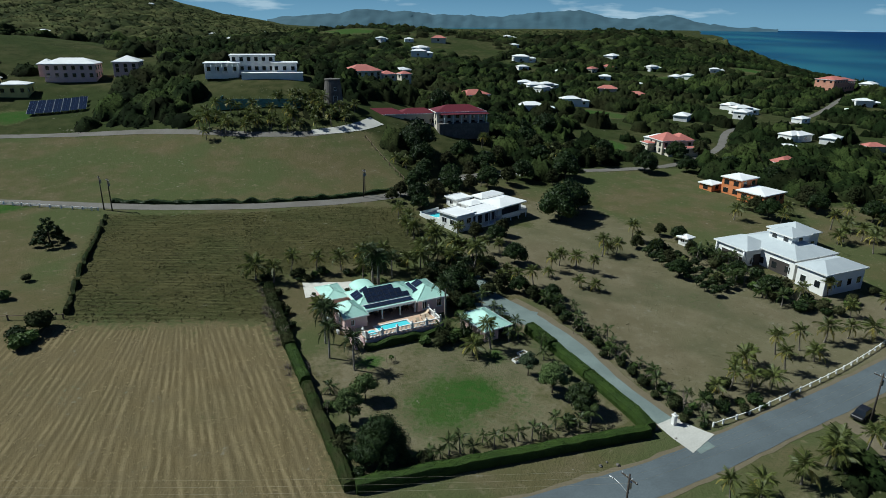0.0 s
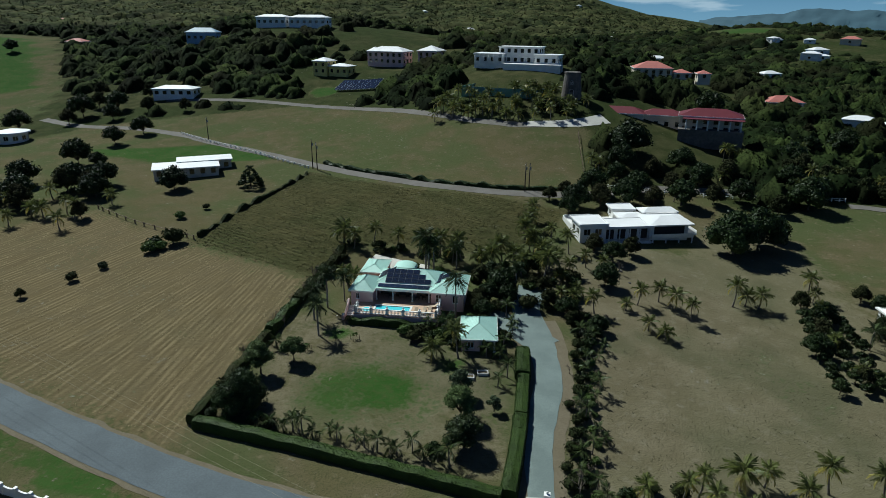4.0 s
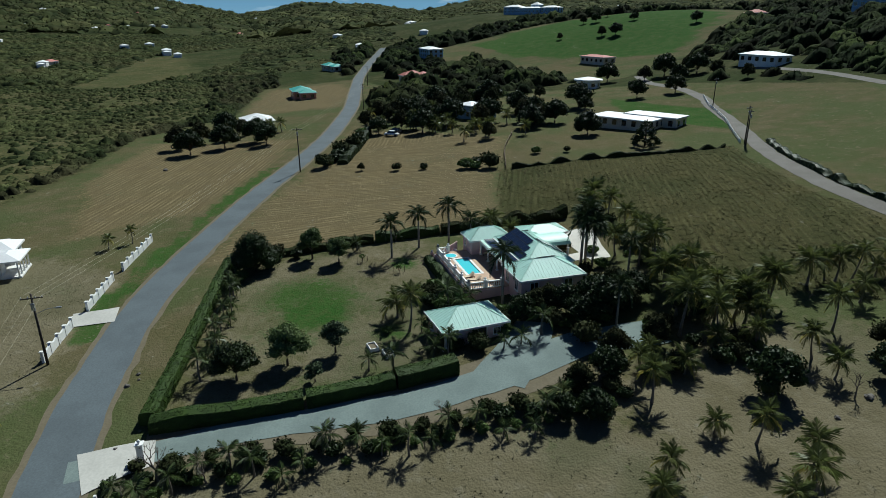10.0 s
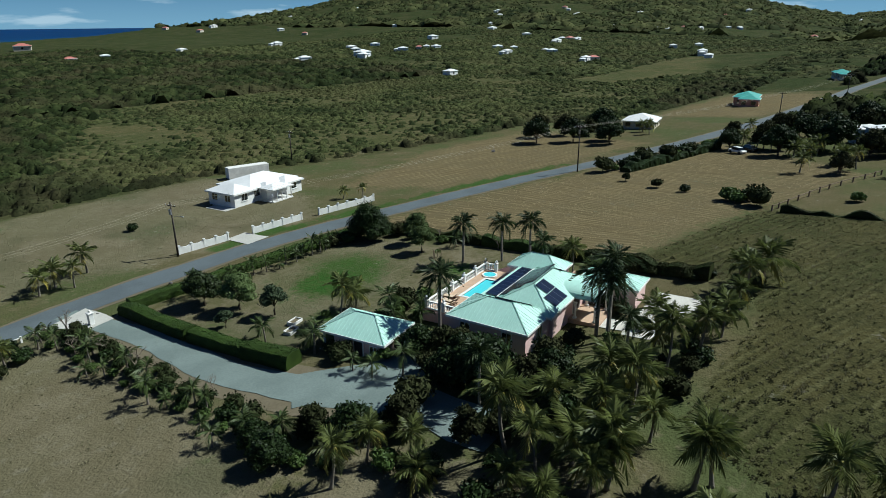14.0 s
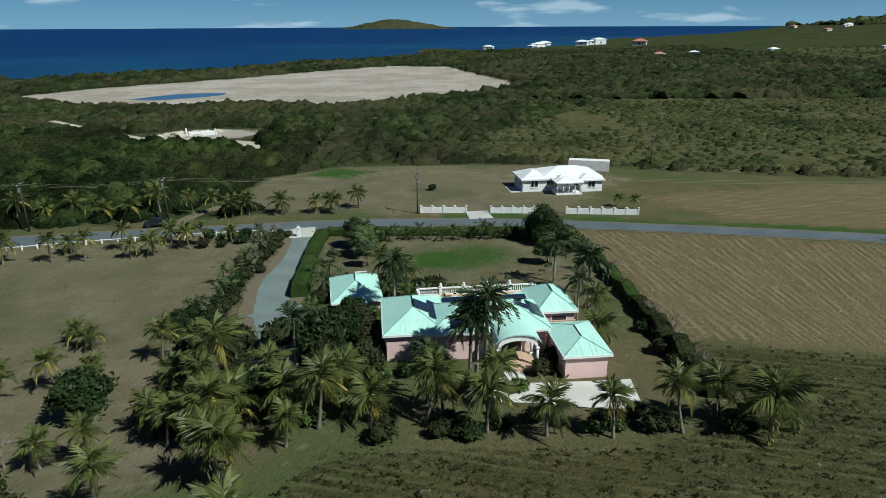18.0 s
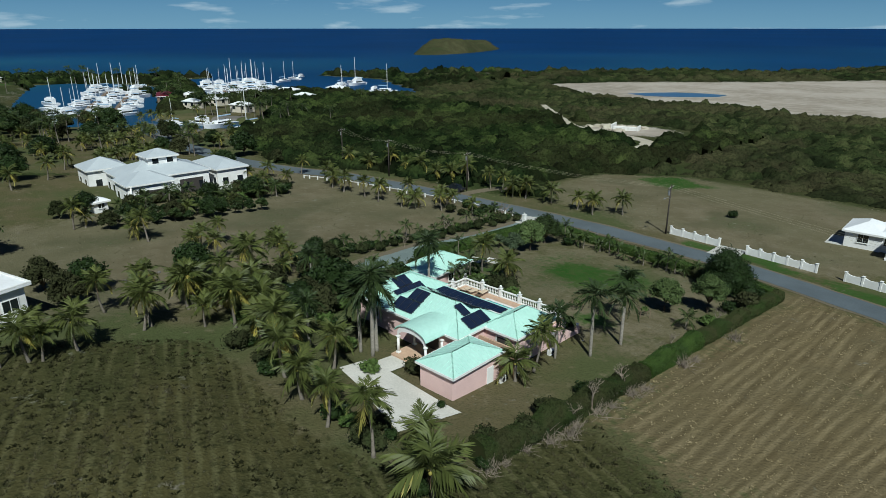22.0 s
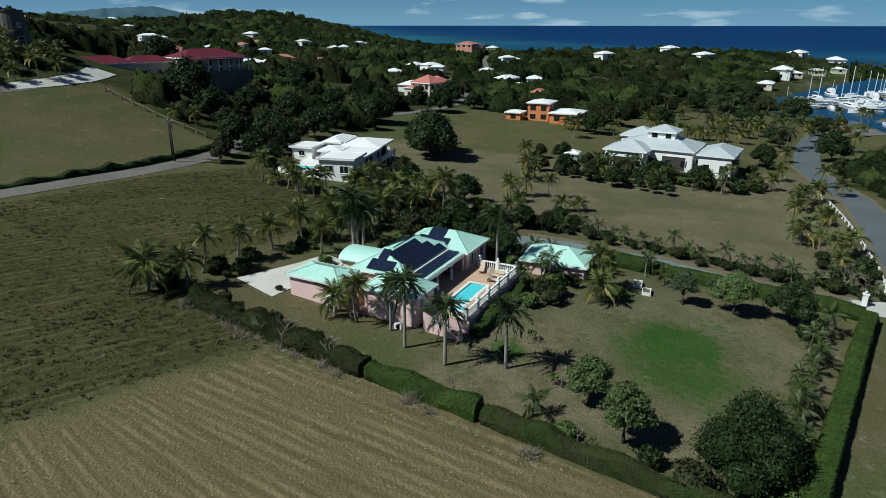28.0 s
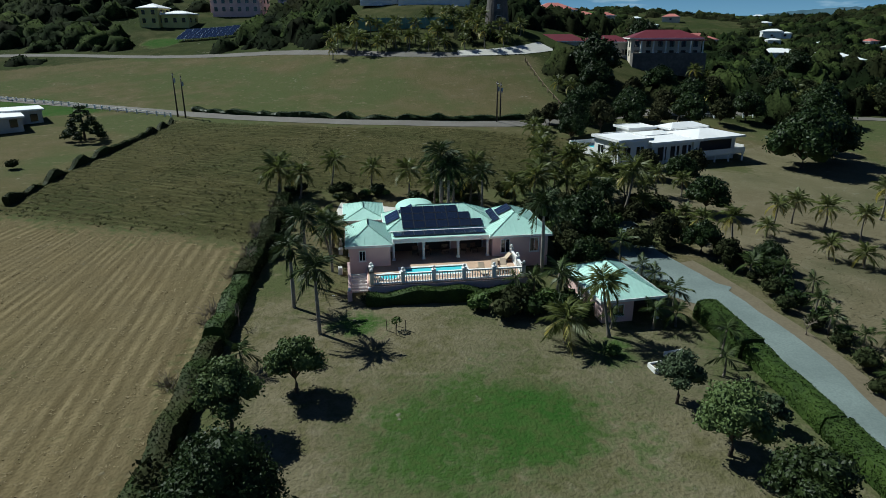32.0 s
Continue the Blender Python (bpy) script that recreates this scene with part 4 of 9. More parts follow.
def roof(parent, u0, u1, v0, v1, ze, rise, mat, gable="", seam=0.45, fascia=0.2, trim=None, name="roof", far=False):
    faces = roof_faces(u0, u1, v0, v1, ze, rise, gable)
    bm = bmesh.new()
    for f in faces:
        bm.faces.new([bm.verts.new(p) for p in f])
    low = [(u0, v0), (u1, v0), (u1, v1), (u0, v1)]
    bm.faces.new([bm.verts.new((u, v, ze - fascia * 0.6)) for u, v in low][::-1])
    bmesh.ops.remove_doubles(bm, verts=bm.verts, dist=0.001)
    bmesh.ops.recalc_face_normals(bm, faces=bm.faces)
    r = part(name, bm, mat, parent)
    # fascia boards along the eaves, a little proud
    e = 0.03
    if far:
        bm = bmesh.new()
        for a, b in zip(low, low[1:] + low[:1]):
            box(bm, min(a[0], b[0]) - e, max(a[0], b[0]) + e, min(a[1], b[1]) - e, max(a[1], b[1]) + e, ze - fascia, ze + 0.015)
        part("fascia", bm, trim or M_WHITE, r)
    for a, b in zip(low, low[1:] + low[:1]) if not far else ():
        s = boxm(min(a[0], b[0]) - e, max(a[0], b[0]) + e, min(a[1], b[1]) - e, max(a[1], b[1]) + e, ze - fascia, ze + 0.015)
        part("fascia", s, trim or M_WHITE, r)
    if seam:
        vs, fs = [], []

        def rib(p, q, w=0.022, h=0.024):
            p, q = Vector(p), Vector(q)
            d = (q - p)
            if d.length < 0.15:
                return
            side = d.cross(Vector((0, 0, 1))).normalized() * w
            up = side.cross(d).normalized() * h
            up = up if up.z > 0 else -up
            i = len(vs)
            for c in (p, q):
                vs.extend([tuple(c - side), tuple(c + side), tuple(c + side + up), tuple(c - side + up)])
            fs.extend([(i, i + 1, i + 5, i + 4), (i + 1, i + 2, i + 6, i + 5), (i + 2, i + 3, i + 7, i + 6), (i + 3, i, i + 4, i + 7), (i, i + 3, i + 2, i + 1), (i + 4, i + 5, i + 6, i + 7)])

        for f in faces:
            a, b, tops = Vector(f[0]), Vector(f[1]), [Vector(p) for p in f[2:]]
            run = b - a
            n = max(2, round(run.length / seam))
            nrm = run.cross(tops[0] - b).normalized()
            upw = nrm.cross(run).normalized()
            poly = [b, *tops, a]
            if abs(nrm.z) < 0.05:
                continue
            for k in range(1, n):
                s = a + run * (k / n)
                best = 0
                for p, q in zip(poly, poly[1:]):
                    # where the line up the slope leaves the face
                    e1, e2 = (p - s).dot(run.normalized()), (q - s).dot(run.normalized())
                    if (e1 - 1e-6) * (e2 + 1e-6) <= 0 and abs(e1 - e2) > 1e-6:
                        w = e1 / (e1 - e2)
                        best = max(best, (p + (q - p) * w - s).dot(upw))
                rib(s, s + upw * best)
            for p, q in zip(poly, poly[1:]):
                if abs(p.z - ze) + abs(q.z - ze) > 0.01:
                    rib(p, q, 0.05, 0.03)
        part("seam_ribs", mesh_from("seam_ribs", vs, fs, mat), None, r)
    return r


def wall_box(parent, u0, u1, v0, v1, z0, z1, mat, name="wall"):
    return part(name, boxm(u0, u1, v0, v1, z0, z1, bevel=0.02), mat, parent)


def window(parent, u, v, z, w, h, side, frame_mat=None, name="window", far=False):
    """A window on the wall that faces side (-v, +v, -u, +u): frame, sill and glass."""
    turn = {"-v": 0, "+u": 90, "+v": 180, "-u": 270}[side]
    t = 0.07
    bm = bmesh.new()
    for a in ((-w / 2 - t, -w / 2, 0, h), (w / 2, w / 2 + t, 0, h), (-w / 2 - t, w / 2 + t, h, h + t), (-w / 2 - t, w / 2 + t, -t, 0), (-0.025, 0.025, 0, h)):
        box(bm, a[0], a[1], -0.05, 0.03, a[2], a[3])
    if far:
        bm.clear()
        box(bm, -w / 2 - t, w / 2 + t, -0.05, 0.03, -t, h + t)
        front = min(bm.faces, key=lambda g: g.calc_center_median().y)
        bmesh.ops.inset_region(bm, faces=[front], thickness=t, depth=-0.04)
        front.material_index = 1
    f = part(name, bm, frame_mat or M_WHITE, parent, at=pose(u, v, z, 0, 0, turn))
    if far:
        f.data.materials.append(M_GLASS)
        return f
    part("pane", boxm(-w / 2, w / 2, -0.015, 0.02, 0, h), M_GLASS, f)
    part("sill", boxm(-w / 2 - 0.12, w / 2 + 0.12, -0.12, 0.03, -t - 0.06, -t), frame_mat or M_WHITE, f)
    return f


# no recess is cut: the dark panel's colour stands for shade inside
def opening(parent, u, v, z, w, h, side, name="door"):
    turn = {"-v": 0, "+u": 90, "+v": 180, "-u": 270}[side]
    f = part(name, boxm(-w / 2, w / 2, -0.02, 0.05, 0, h), M_DARK, parent, at=pose(u, v, z, 0, 0, turn))
    bm = bmesh.new()
    for a in ((-w / 2 - 0.1, -w / 2, 0, h + 0.1), (w / 2, w / 2 + 0.1, 0, h + 0.1), (-w / 2, w / 2, h, h + 0.1)):
        box(bm, a[0], a[1], -0.06, 0.03, a[2], a[3])
    part("frame", bm, M_WHITE, f)
    return f


def column(parent, u, v, z0, z1, r=0.13, mat=None, name="column"):
    vs, fs = tube([(u, v, z0 + 0.18), (u, v, (z0 + z1) / 2), (u, v, z1 - 0.12)], [r, r * 1.02, r * 0.9], 12)
    c = part(name, mesh_from(name, vs, fs, mat or M_WHITE, True), None, parent)
    part("base", boxm(u - r * 1.4, u + r * 1.4, v - r * 1.4, v + r * 1.4, z0, z0 + 0.18, bevel=0.02), mat or M_WHITE, c)
    part("capital", boxm(u - r * 1.3, u + r * 1.3, v - r * 1.3, v + r * 1.3, z1 - 0.12, z1, bevel=0.02), mat or M_WHITE, c)
    return c


# ---------------------------------------------------------------- the villa
FLOOR = 1.95
villa = thing("villa", "pale pink villa with seafoam metal hip roofs and solar panels", "house", pose(32.3, 95.3, 0, 0, 0, 4.5))
main = wall_box(villa, -4.9, 5.0, 2.3, 8.0, 0.9, 4.1, M_PINK)
west = wall_box(villa, -8.8, -4.98, -1.7, 4.2, -0.2, 4.05, M_PINK)
east = wall_box(villa, 5.02, 10.6, -0.7, 7.6, -0.9, 4.05, M_PINK)
wall_box(villa, -9.1, -5.2, 7.1, 13.4, 0.4, 4.0, M_PINK)
roof(villa, -5.3, 6.6, 1.45, 8.5, 4.22, 1.75, M_TEAL)
roof(villa, -9.15, -4.7, -2.05, 4.55, 4.12, 1.35, M_TEAL)
roof(villa, 4.7, 10.95, -1.05, 7.95, 4.12, 1.5, M_TEAL)
roof(villa, -9.45, -4.9, 6.75, 13.7, 4.02, 0.8, M_TEAL)
# barrel-vaulted roof of the entrance porch
vs, fs = [], []
NB, NV = 18, 2
for j in range(NV + 1):
    for k in range(NB + 1):
        s = 2 * k / NB - 1
        for lift in (0.0, 0.12):
            vs.append((-1.45 + 2.12 * s, 4.6 + 6.45 * j / NV, 4.02 + lift + 0.98 * math.sqrt(max(0.0, 1 - s * s * 0.98))))
W2 = 2 * (NB + 1)
for j in range(NV):
    for k in range(NB):
        a, b = j * W2 + 2 * k, (j + 1) * W2 + 2 * k
        fs += [(a + 1, a + 3, b + 3, b + 1), (a, b, b + 2, a + 2)]
    for a, b in ((j * W2, (j + 1) * W2), (j * W2 + W2 - 2, (j + 1) * W2 + W2 - 2)):
        fs.append((a, a + 1, b + 1, b))
for k in range(NB):
    a = NV * W2 + 2 * k
    fs.append((a, a + 1, a + 3, a + 2))
part("porch_roof", mesh_from("porch_roof", vs, fs, M_TEAL), None, villa)

# porch over the terrace: nearly flat roof on slim columns
porch = part("porch_roof", boxm(-4.72, 4.72, -0.45, 1.5, 4.02, 4.14), M_TEAL, villa)
part("beam", boxm(-4.74, 4.74, -0.52, -0.30, 3.70, 4.10), M_WHITE, porch)
part("flashing", boxm(-4.72, 4.72, 1.42, 1.56, 4.14, 4.30), M_WHITE, porch)
for u in (-4.6, -1.7, 1.7, 4.6):
    column(villa, u, -0.38, FLOOR, 3.72, 0.12)
part("ceiling", boxm(-4.7, 4.7, -0.28, 2.28, 3.62, 3.68), M_WOOD, porch)
for u in (-3.3, 0.0, 3.3):
    opening(villa, u, 2.28, FLOOR, 2.5, 2.1, "-v", "sliding_door")
window(villa, -7.6, -1.72, 2.6, 0.5, 0.9, "-v")
window(villa, 6.3, -0.72, 2.35, 0.8, 1.3, "-v")
window(villa, 9.2, -0.72, 2.35, 0.8, 1.3, "-v")
for v in (1.0, 5.6):
    window(villa, 10.62, v, 2.4, 1.0, 1.2, "+u")
window(villa, 7.5, 7.62, 2.3, 1.1, 1.2, "+v")
opening(villa, -7.2, 4.22, 2.0, 1.5, 1.5, "+v", "garden_door")
part("side_door", boxm(-9.16, -9.08, 8.0, 8.9, 0.9, 2.9, bevel=0.01), M_WHITE, villa, "white panelled side door")
window(villa, -8.82, 1.2, 2.3, 0.7, 1.0, "-u")
part("patio_wall", boxm(-8.7, -5.0, 5.0, 5.2, 1.0, 3.4), M_TILE, villa, "terracotta wall between the wings")
part("patio", boxm(-9.0, -4.95, 4.25, 7.05, 0.6, 1.9), M_TILE, villa)

# arched entrance porch
arch = bmesh.new()
N = 14
top, inner = [], []
for k in range(N + 1):
    u = -3.3 + 3.7 * k / N
    top.append((u, 3.98 + 0.98 * math.sqrt(max(0, 1 - 0.98 * (2 * k / N - 1) ** 2))))
    inner.append((u, 3.45 + 0.95 * math.sqrt(max(0, 1 - (2 * k / N - 1) ** 2))))
for k in range(N):
    for v0, v1 in ((10.72, 10.9),):
        q = [bm_v for bm_v in ((top[k], v0), (top[k + 1], v0), (inner[k + 1], v0), (inner[k], v0))]
        a = [arch.verts.new((p[0], v, p[1])) for p, v in q]
        b = [arch.verts.new((p[0], v1, p[1])) for p, v in q]
        arch.faces.new(a)
        arch.faces.new(b[::-1])
        arch.faces.new([a[2], a[3], b[3], b[2]])
        arch.faces.new([a[0], a[1], b[1], b[0]])
bmesh.ops.remove_doubles(arch, verts=arch.verts, dist=0.001)
bmesh.ops.recalc_face_normals(arch, faces=arch.faces)
part("arch", arch, M_WHITE, villa, "white arched gable of the entrance")
for u in (-3.3, 0.4):
    for v in (10.8, 8.6):
        column(villa, u, v, 1.75, 3.6, 0.14)
part("porch_floor", boxm(-3.7, 0.8, 7.9, 11.4, 0.8, 1.75), M_TILE, villa)
opening(villa, -1.45, 8.02, 1.76, 1.9, 2.1, "+v", "front_door")

# raised pool terrace with its retaining wall
terrace = thing("pool_terrace", "raised terrace paved in terracotta with a white coping", "terrace", villa.matrix_basis.copy())
PU0, PU1, PV0, PV1 = -4.0, 1.8, -4.5, -2.7
bm = bmesh.new()
for a in ((-7.2, PU0, -6.4, 2.28), (PU1, 6.9, -6.4, 2.28), (PU0, PU1, -6.4, PV0), (PU0, PU1, PV1, 2.28)):
    box(bm, a[0], a[1], a[2], a[3], FLOOR - 0.12, FLOOR)
part("paving", bm, M_TILE, terrace)
bm = bmesh.new()
for a in ((-7.3, 7.0, -6.5, -6.2), (-7.3, -7.0, -6.2, -1.75), (6.7, 7.0, -6.2, -0.75)):
    box(bm, a[0], a[1], a[2], a[3], -0.6, FLOOR - 0.12)
part("retaining_wall", bm, M_PINK, terrace)
bm = bmesh.new()
for a in ((PU0 - 0.35, PU0, PV0 - 0.35, PV1 + 0.35), (PU1, PU1 + 0.35, PV0 - 0.35, PV1 + 0.35), (PU0, PU1, PV0 - 0.35, PV0), (PU0, PU1, PV1, PV1 + 0.35)):
    box(bm, a[0], a[1], a[2], a[3], FLOOR - 0.02, FLOOR + 0.03)
part("coping", bm, M_COPING, terrace)
basin = bmesh.new()
for a in ((PU0 - 0.1, PU0, PV0, PV1, 0.7, FLOOR - 0.02), (PU1, PU1 + 0.1, PV0, PV1, 0.7, FLOOR - 0.02), (PU0, PU1, PV0 - 0.1, PV0, 0.7, FLOOR - 0.02), (PU0, PU1, PV1, PV1 + 0.1, 0.7, FLOOR - 0.02), (PU0, PU1, PV0, PV1, 0.6, 0.7)):
    box(basin, *a)
part("pool_basin", basin, M_POOLTILE, terrace)
part("pool_water", boxm(PU0, PU1, PV0, PV1, FLOOR - 0.3, FLOOR - 0.08), M_POOL, terrace, "clear turquoise pool water")
vs, fs = tube([(-5.3, -4.7, FLOOR), (-5.3, -4.7, FLOOR + 0.12)], [0.95, 0.95], 24)
part("spa_rim", mesh_from("spa_rim", vs, fs, M_COPING), None, terrace)
vs, fs = tube([(-5.3, -4.7, FLOOR + 0.05), (-5.3, -4.7, FLOOR + 0.13)], [0.75, 0.75], 24)
part("spa_water", mesh_from("spa_water", vs, fs, M_POOL), None, terrace)


def lathe(profile, sides=8):
    return tube([(0, 0, z) for z, r in profile], [r for z, r in profile], sides)


baluster_mesh = mesh_from("baluster", *lathe(((0, 0.06), (0.08, 0.06), (0.14, 0.035), (0.28, 0.075), (0.42, 0.045), (0.56, 0.03), (0.62, 0.055), (0.68, 0.055)), 6), M_WHITE)
ball_mesh = mesh_from("ball", *lathe(((0, 0.06), (0.06, 0.05), (0.10, 0.12), (0.2, 0.16), (0.3, 0.12), (0.36, 0.03)), 10), M_WHITE, True)


def balustrade(line, label):
    """Posts with ball caps, plinth, rail and turned balusters along a line of places on the terrace."""
    t = thing("balustrade", label, "balustrade", villa.matrix_basis.copy(), "terrace balustrades")
    for i, (u, v) in enumerate(line):
        p = part("post", boxm(u - 0.17, u + 0.17, v - 0.17, v + 0.17, FLOOR, FLOOR + 1.05, bevel=0.02), M_WHITE, t)
        part("cap", boxm(u - 0.22, u + 0.22, v - 0.22, v + 0.22, FLOOR + 1.05, FLOOR + 1.12), M_WHITE, p)
        part("ball", ball_mesh, None, p, at=pose(u, v, FLOOR + 1.12))
        if i + 1 < len(line):
            a, b = Vector((u, v, 0)), Vector((*line[i + 1], 0))
            d = (b - a).normalized()
            a, b = a + d * 0.17, b - d * 0.17
            for z0, z1, w in ((0, 0.1, 0.1), (0.78, 0.9, 0.11)):
                part("plinth" if z0 == 0 else "rail", boxm(min(a.x, b.x) - abs(d.y) * w, max(a.x, b.x) + abs(d.y) * w, min(a.y, b.y) - abs(d.x) * w, max(a.y, b.y) + abs(d.x) * w, FLOOR + z0, FLOOR + z1), M_WHITE, t)
            n = max(2, round((b - a).length / 0.24))
            for k in range(n):
                q = a + (b - a) * ((k + 0.5) / n)
                part("baluster", baluster_mesh, None, t, at=pose(q.x, q.y, FLOOR + 0.1))
    return t


balustrade([(-6.9 + 2.72 * k, -6.15) for k in range(6)], "white turned balustrade with ball caps along the terrace front")
balustrade([(6.7, -6.15), (6.7, -3.9), (6.7, -1.6)], "white turned balustrade closing the terrace beside the garage")
balustrade([(-6.9, -6.15), (-6.9, -4.6)], "short white turned balustrade at the terrace stairs")

# garden stairs down the side of the terrace
stairs = thing("garden_stairs", "pink and white stairs from the terrace to the lawn", "stairs", villa.matrix_basis.copy())
for k in range(9):
    z = FLOOR - 0.18 * (k + 1)
    part("step", boxm(-8.75, -7.32, -2.9 - 0.34 * (k + 1), -2.9 - 0.34 * k, 0.0, z), M_COPING, stairs)
bm = bmesh.new()
for u in (-9.0, -8.76):
    vsl = [bm.verts.new(p) for p in ((u, -2.6, -0.3), (u, -6.4, -0.3), (u, -6.4, 0.75), (u, -2.6, 2.85))]
    bm.faces.new(vsl if u < -8.9 else vsl[::-1])
bm.verts.ensure_lookup_table()
for k in range(4):
    bm.faces.new([bm.verts[k], bm.verts[4 + k], bm.verts[4 + (k + 1) % 4], bm.verts[(k + 1) % 4]])
bmesh.ops.recalc_face_normals(bm, faces=bm.faces)
part("side_wall", bm, M_PINK, stairs)
bm = bmesh.new()
for k in range(12):
    a0, a1 = radians(150 + 13 * k), radians(150 + 13 * (k + 1))
    ring = []
    for a in (a0, a1):
        for r in (1.75, 1.95):
            for z in (-0.3, 0.75 - 0.03 * k):
                ring.append(bm.verts.new((-8.6 + r * math.cos(a), -5.9 + r * math.sin(a), z)))
    for q in ((0, 1, 5, 4), (2, 6, 7, 3), (1, 3, 7, 5), (0, 4, 6, 2)):
        bm.faces.new([ring[i] for i in q])
bmesh.ops.recalc_face_normals(bm, faces=bm.faces)
part("curved_wall", bm, M_WHITE, stairs, "curved white wall at the stair foot")
for u, v in ((-7.15, -6.5), (-8.88, -6.5)):
    p = part("pillar", boxm(u - 0.2, u + 0.2, v - 0.2, v + 0.2, -0.3, 1.5, bevel=0.02), M_PINK, stairs)
    part("ball", ball_mesh, None, p, at=pose(u, v, 1.5))


# solar panels on the roofs
def solar(name_label, origin, along, up, rows, w=1.0, h=1.55):
    """Panels in rows on a slope: along and up are directions in it; rows hold (first offset, count, row offset)."""
    along, up = Vector(along).normalized(), Vector(up).normalized()
    nrm = along.cross(up).normalized()
    m = Matrix.Translation(Vector(origin) + nrm * 0.10) @ Matrix((along, up, nrm)).transposed().to_4x4()
    t = thing("solar_array", name_label, "solar panels", villa.matrix_basis @ m, "solar arrays on the villa roof")
    cells = mesh_from("cell_sheet", *box_lists(0.03, w - 0.05, 0.03, h - 0.05, 0.0, 0.035), M_PANEL)
    frame_me = mesh_from("frame", *box_lists(0.0, w - 0.02, 0.0, h - 0.02, -0.03, 0.03), M_ALU)
    for x0, count, y0 in rows:
        for k in range(count):
            p = part("panel", frame_me, None, t, at=pose(x0 + k * w, y0, 0))
            part("cell_sheet", cells, None, p)
    for x0, count, y0 in rows:
        for dy in (0.3, h - 0.35):
            part("rail", boxm(x0 - 0.05, x0 + count * w + 0.03, y0 + dy, y0 + dy + 0.04, -0.11, -0.032), M_ALU, t)
    return t


def box_lists(x0, x1, y0, y1, z0, z1):
    v = [(x, y, z) for z in (z0, z1) for y in (y0, y1) for x in (x0, x1)]
    return v, [(0, 2, 3, 1), (4, 5, 7, 6), (0, 1, 5, 4), (2, 6, 7, 3), (0, 4, 6, 2), (1, 3, 7, 5)]


s27 = 1.75 / 3.525
solar("three stepped rows of dark solar panels on the main roof", (-3.5, 1.75, 4.37), (1, 0, 0), (0, 1, s27), ((0.0, 7, 0.0), (0.0, 6, 1.08), (0.0, 5, 2.16)), 1.15, 1.06)
solar("long row of dark solar panels on the porch roof", (-4.5, 0.0, 4.16), (1, 0, 0), (0, 1, 0.0), ((0.0, 9, 0.0),), 1.0, 1.35)
solar("dark solar panels on the rear slope of the main roof", (4.4, 8.0, 4.47), (-1, 0, 0), (0, -1, s27), ((0.0, 3, 0.0), (1.0, 2, 1.6)))
solar("dark solar panels on the hip end of the main roof", (-5.0, 6.4, 4.37), (0, -1, 0), (1, 0, s27), ((0.0, 3, 0.0), (0.6, 1, 1.6)))
sE = 1.5 / 3.125
solar("cross of dark solar panels on the east wing roof", (4.95, 6.0, 4.25), (0, -1, 0), (1, 0, sE), ((0.0, 4, 0.0), (1.0, 2, 1.6)))

# air conditioners along the side wall
for k, v in enumerate((-0.3, 4.9, 7.5)):
    t = thing("air_conditioner", "white outdoor air conditioner beside the pink wall", "air conditioner", villa.matrix_basis @ pose(-9.75, v, height(22.5, 95.3 + v) - 0.05), "outdoor air conditioners")
    part("case", boxm(-0.2, 0.2, -0.42, 0.42, 0.0, 0.6, bevel=0.03), M_COPING, t)
    vs, fs = tube([(-0.22, 0, 0.3), (-0.2, 0, 0.3)], [0.22, 0.22], 16)
    part("fan_grille", mesh_from("fan_grille", vs, fs, M_DARK), None, t)

# sun loungers and chairs
lounger = thing("sun_lounger", "tan cushioned sun lounger on the terrace", "sun lounger", villa.matrix_basis @ pose(4.4, -4.6, FLOOR, 0, 0, 80), "terrace loungers")
part("frame", boxm(-0.95, 0.95, -0.32, 0.32, 0.22, 0.28), M_FURN, lounger)
part("mattress", boxm(-0.95, 0.35, -0.3, 0.3, 0.28, 0.36, bevel=0.02), M_CUSHION, lounger)
part("backrest", boxm(0, 0.75, -0.3, 0.3, 0, 0.08, bevel=0.02), M_CUSHION, lounger, at=pose(0.35, 0, 0.3, 0, -38, 0))
for u in (-0.85, 0.85):
    for v in (-0.27, 0.27):
        part("leg", boxm(u - 0.03, u + 0.03, v - 0.03, v + 0.03, 0, 0.22), M_FURN, lounger)
for u, v, a in ((5.3, -4.4, 84), (3.2, -5.1, 95), (5.6, -2.4, 20)):
    copy_thing(lounger, villa.matrix_basis @ pose(u, v, FLOOR, 0, 0, a))
chair = thing("terrace_chair", "dark wicker armchair on the shaded terrace", "chair", villa.matrix_basis @ pose(-2.4, 0.8, FLOOR), "chairs under the porch")
part("seat", boxm(-0.3, 0.3, -0.3, 0.3, 0.32, 0.44, bevel=0.03), M_FURN, chair)
part("backrest", boxm(-0.3, 0.3, 0.24, 0.32, 0.44, 0.9, bevel=0.03), M_FURN, chair)
for u in (-0.26, 0.26):
    part("armrest", boxm(u - 0.04, u + 0.04, -0.3, 0.26, 0.6, 0.66), M_FURN, chair)
    for v in (-0.26, 0.26):
        part("leg", boxm(u - 0.03, u + 0.03, v - 0.03, v + 0.03, 0, 0.34), M_FURN, chair)
for u, v, a in ((-1.2, 0.9, 15), (2.4, 0.7, -12), (3.5, 0.9, 20), (0.6, 1.1, 5)):
    copy_thing(chair, villa.matrix_basis @ pose(u, v, FLOOR, 0, 0, a))

# ---------------------------------------------------------------- garage
GZ = -0.15
garage = thing("garage", "pale pink garage with a seafoam metal hip roof", "garage", pose(46.9, 87.55, 0, 0, 0, 9))
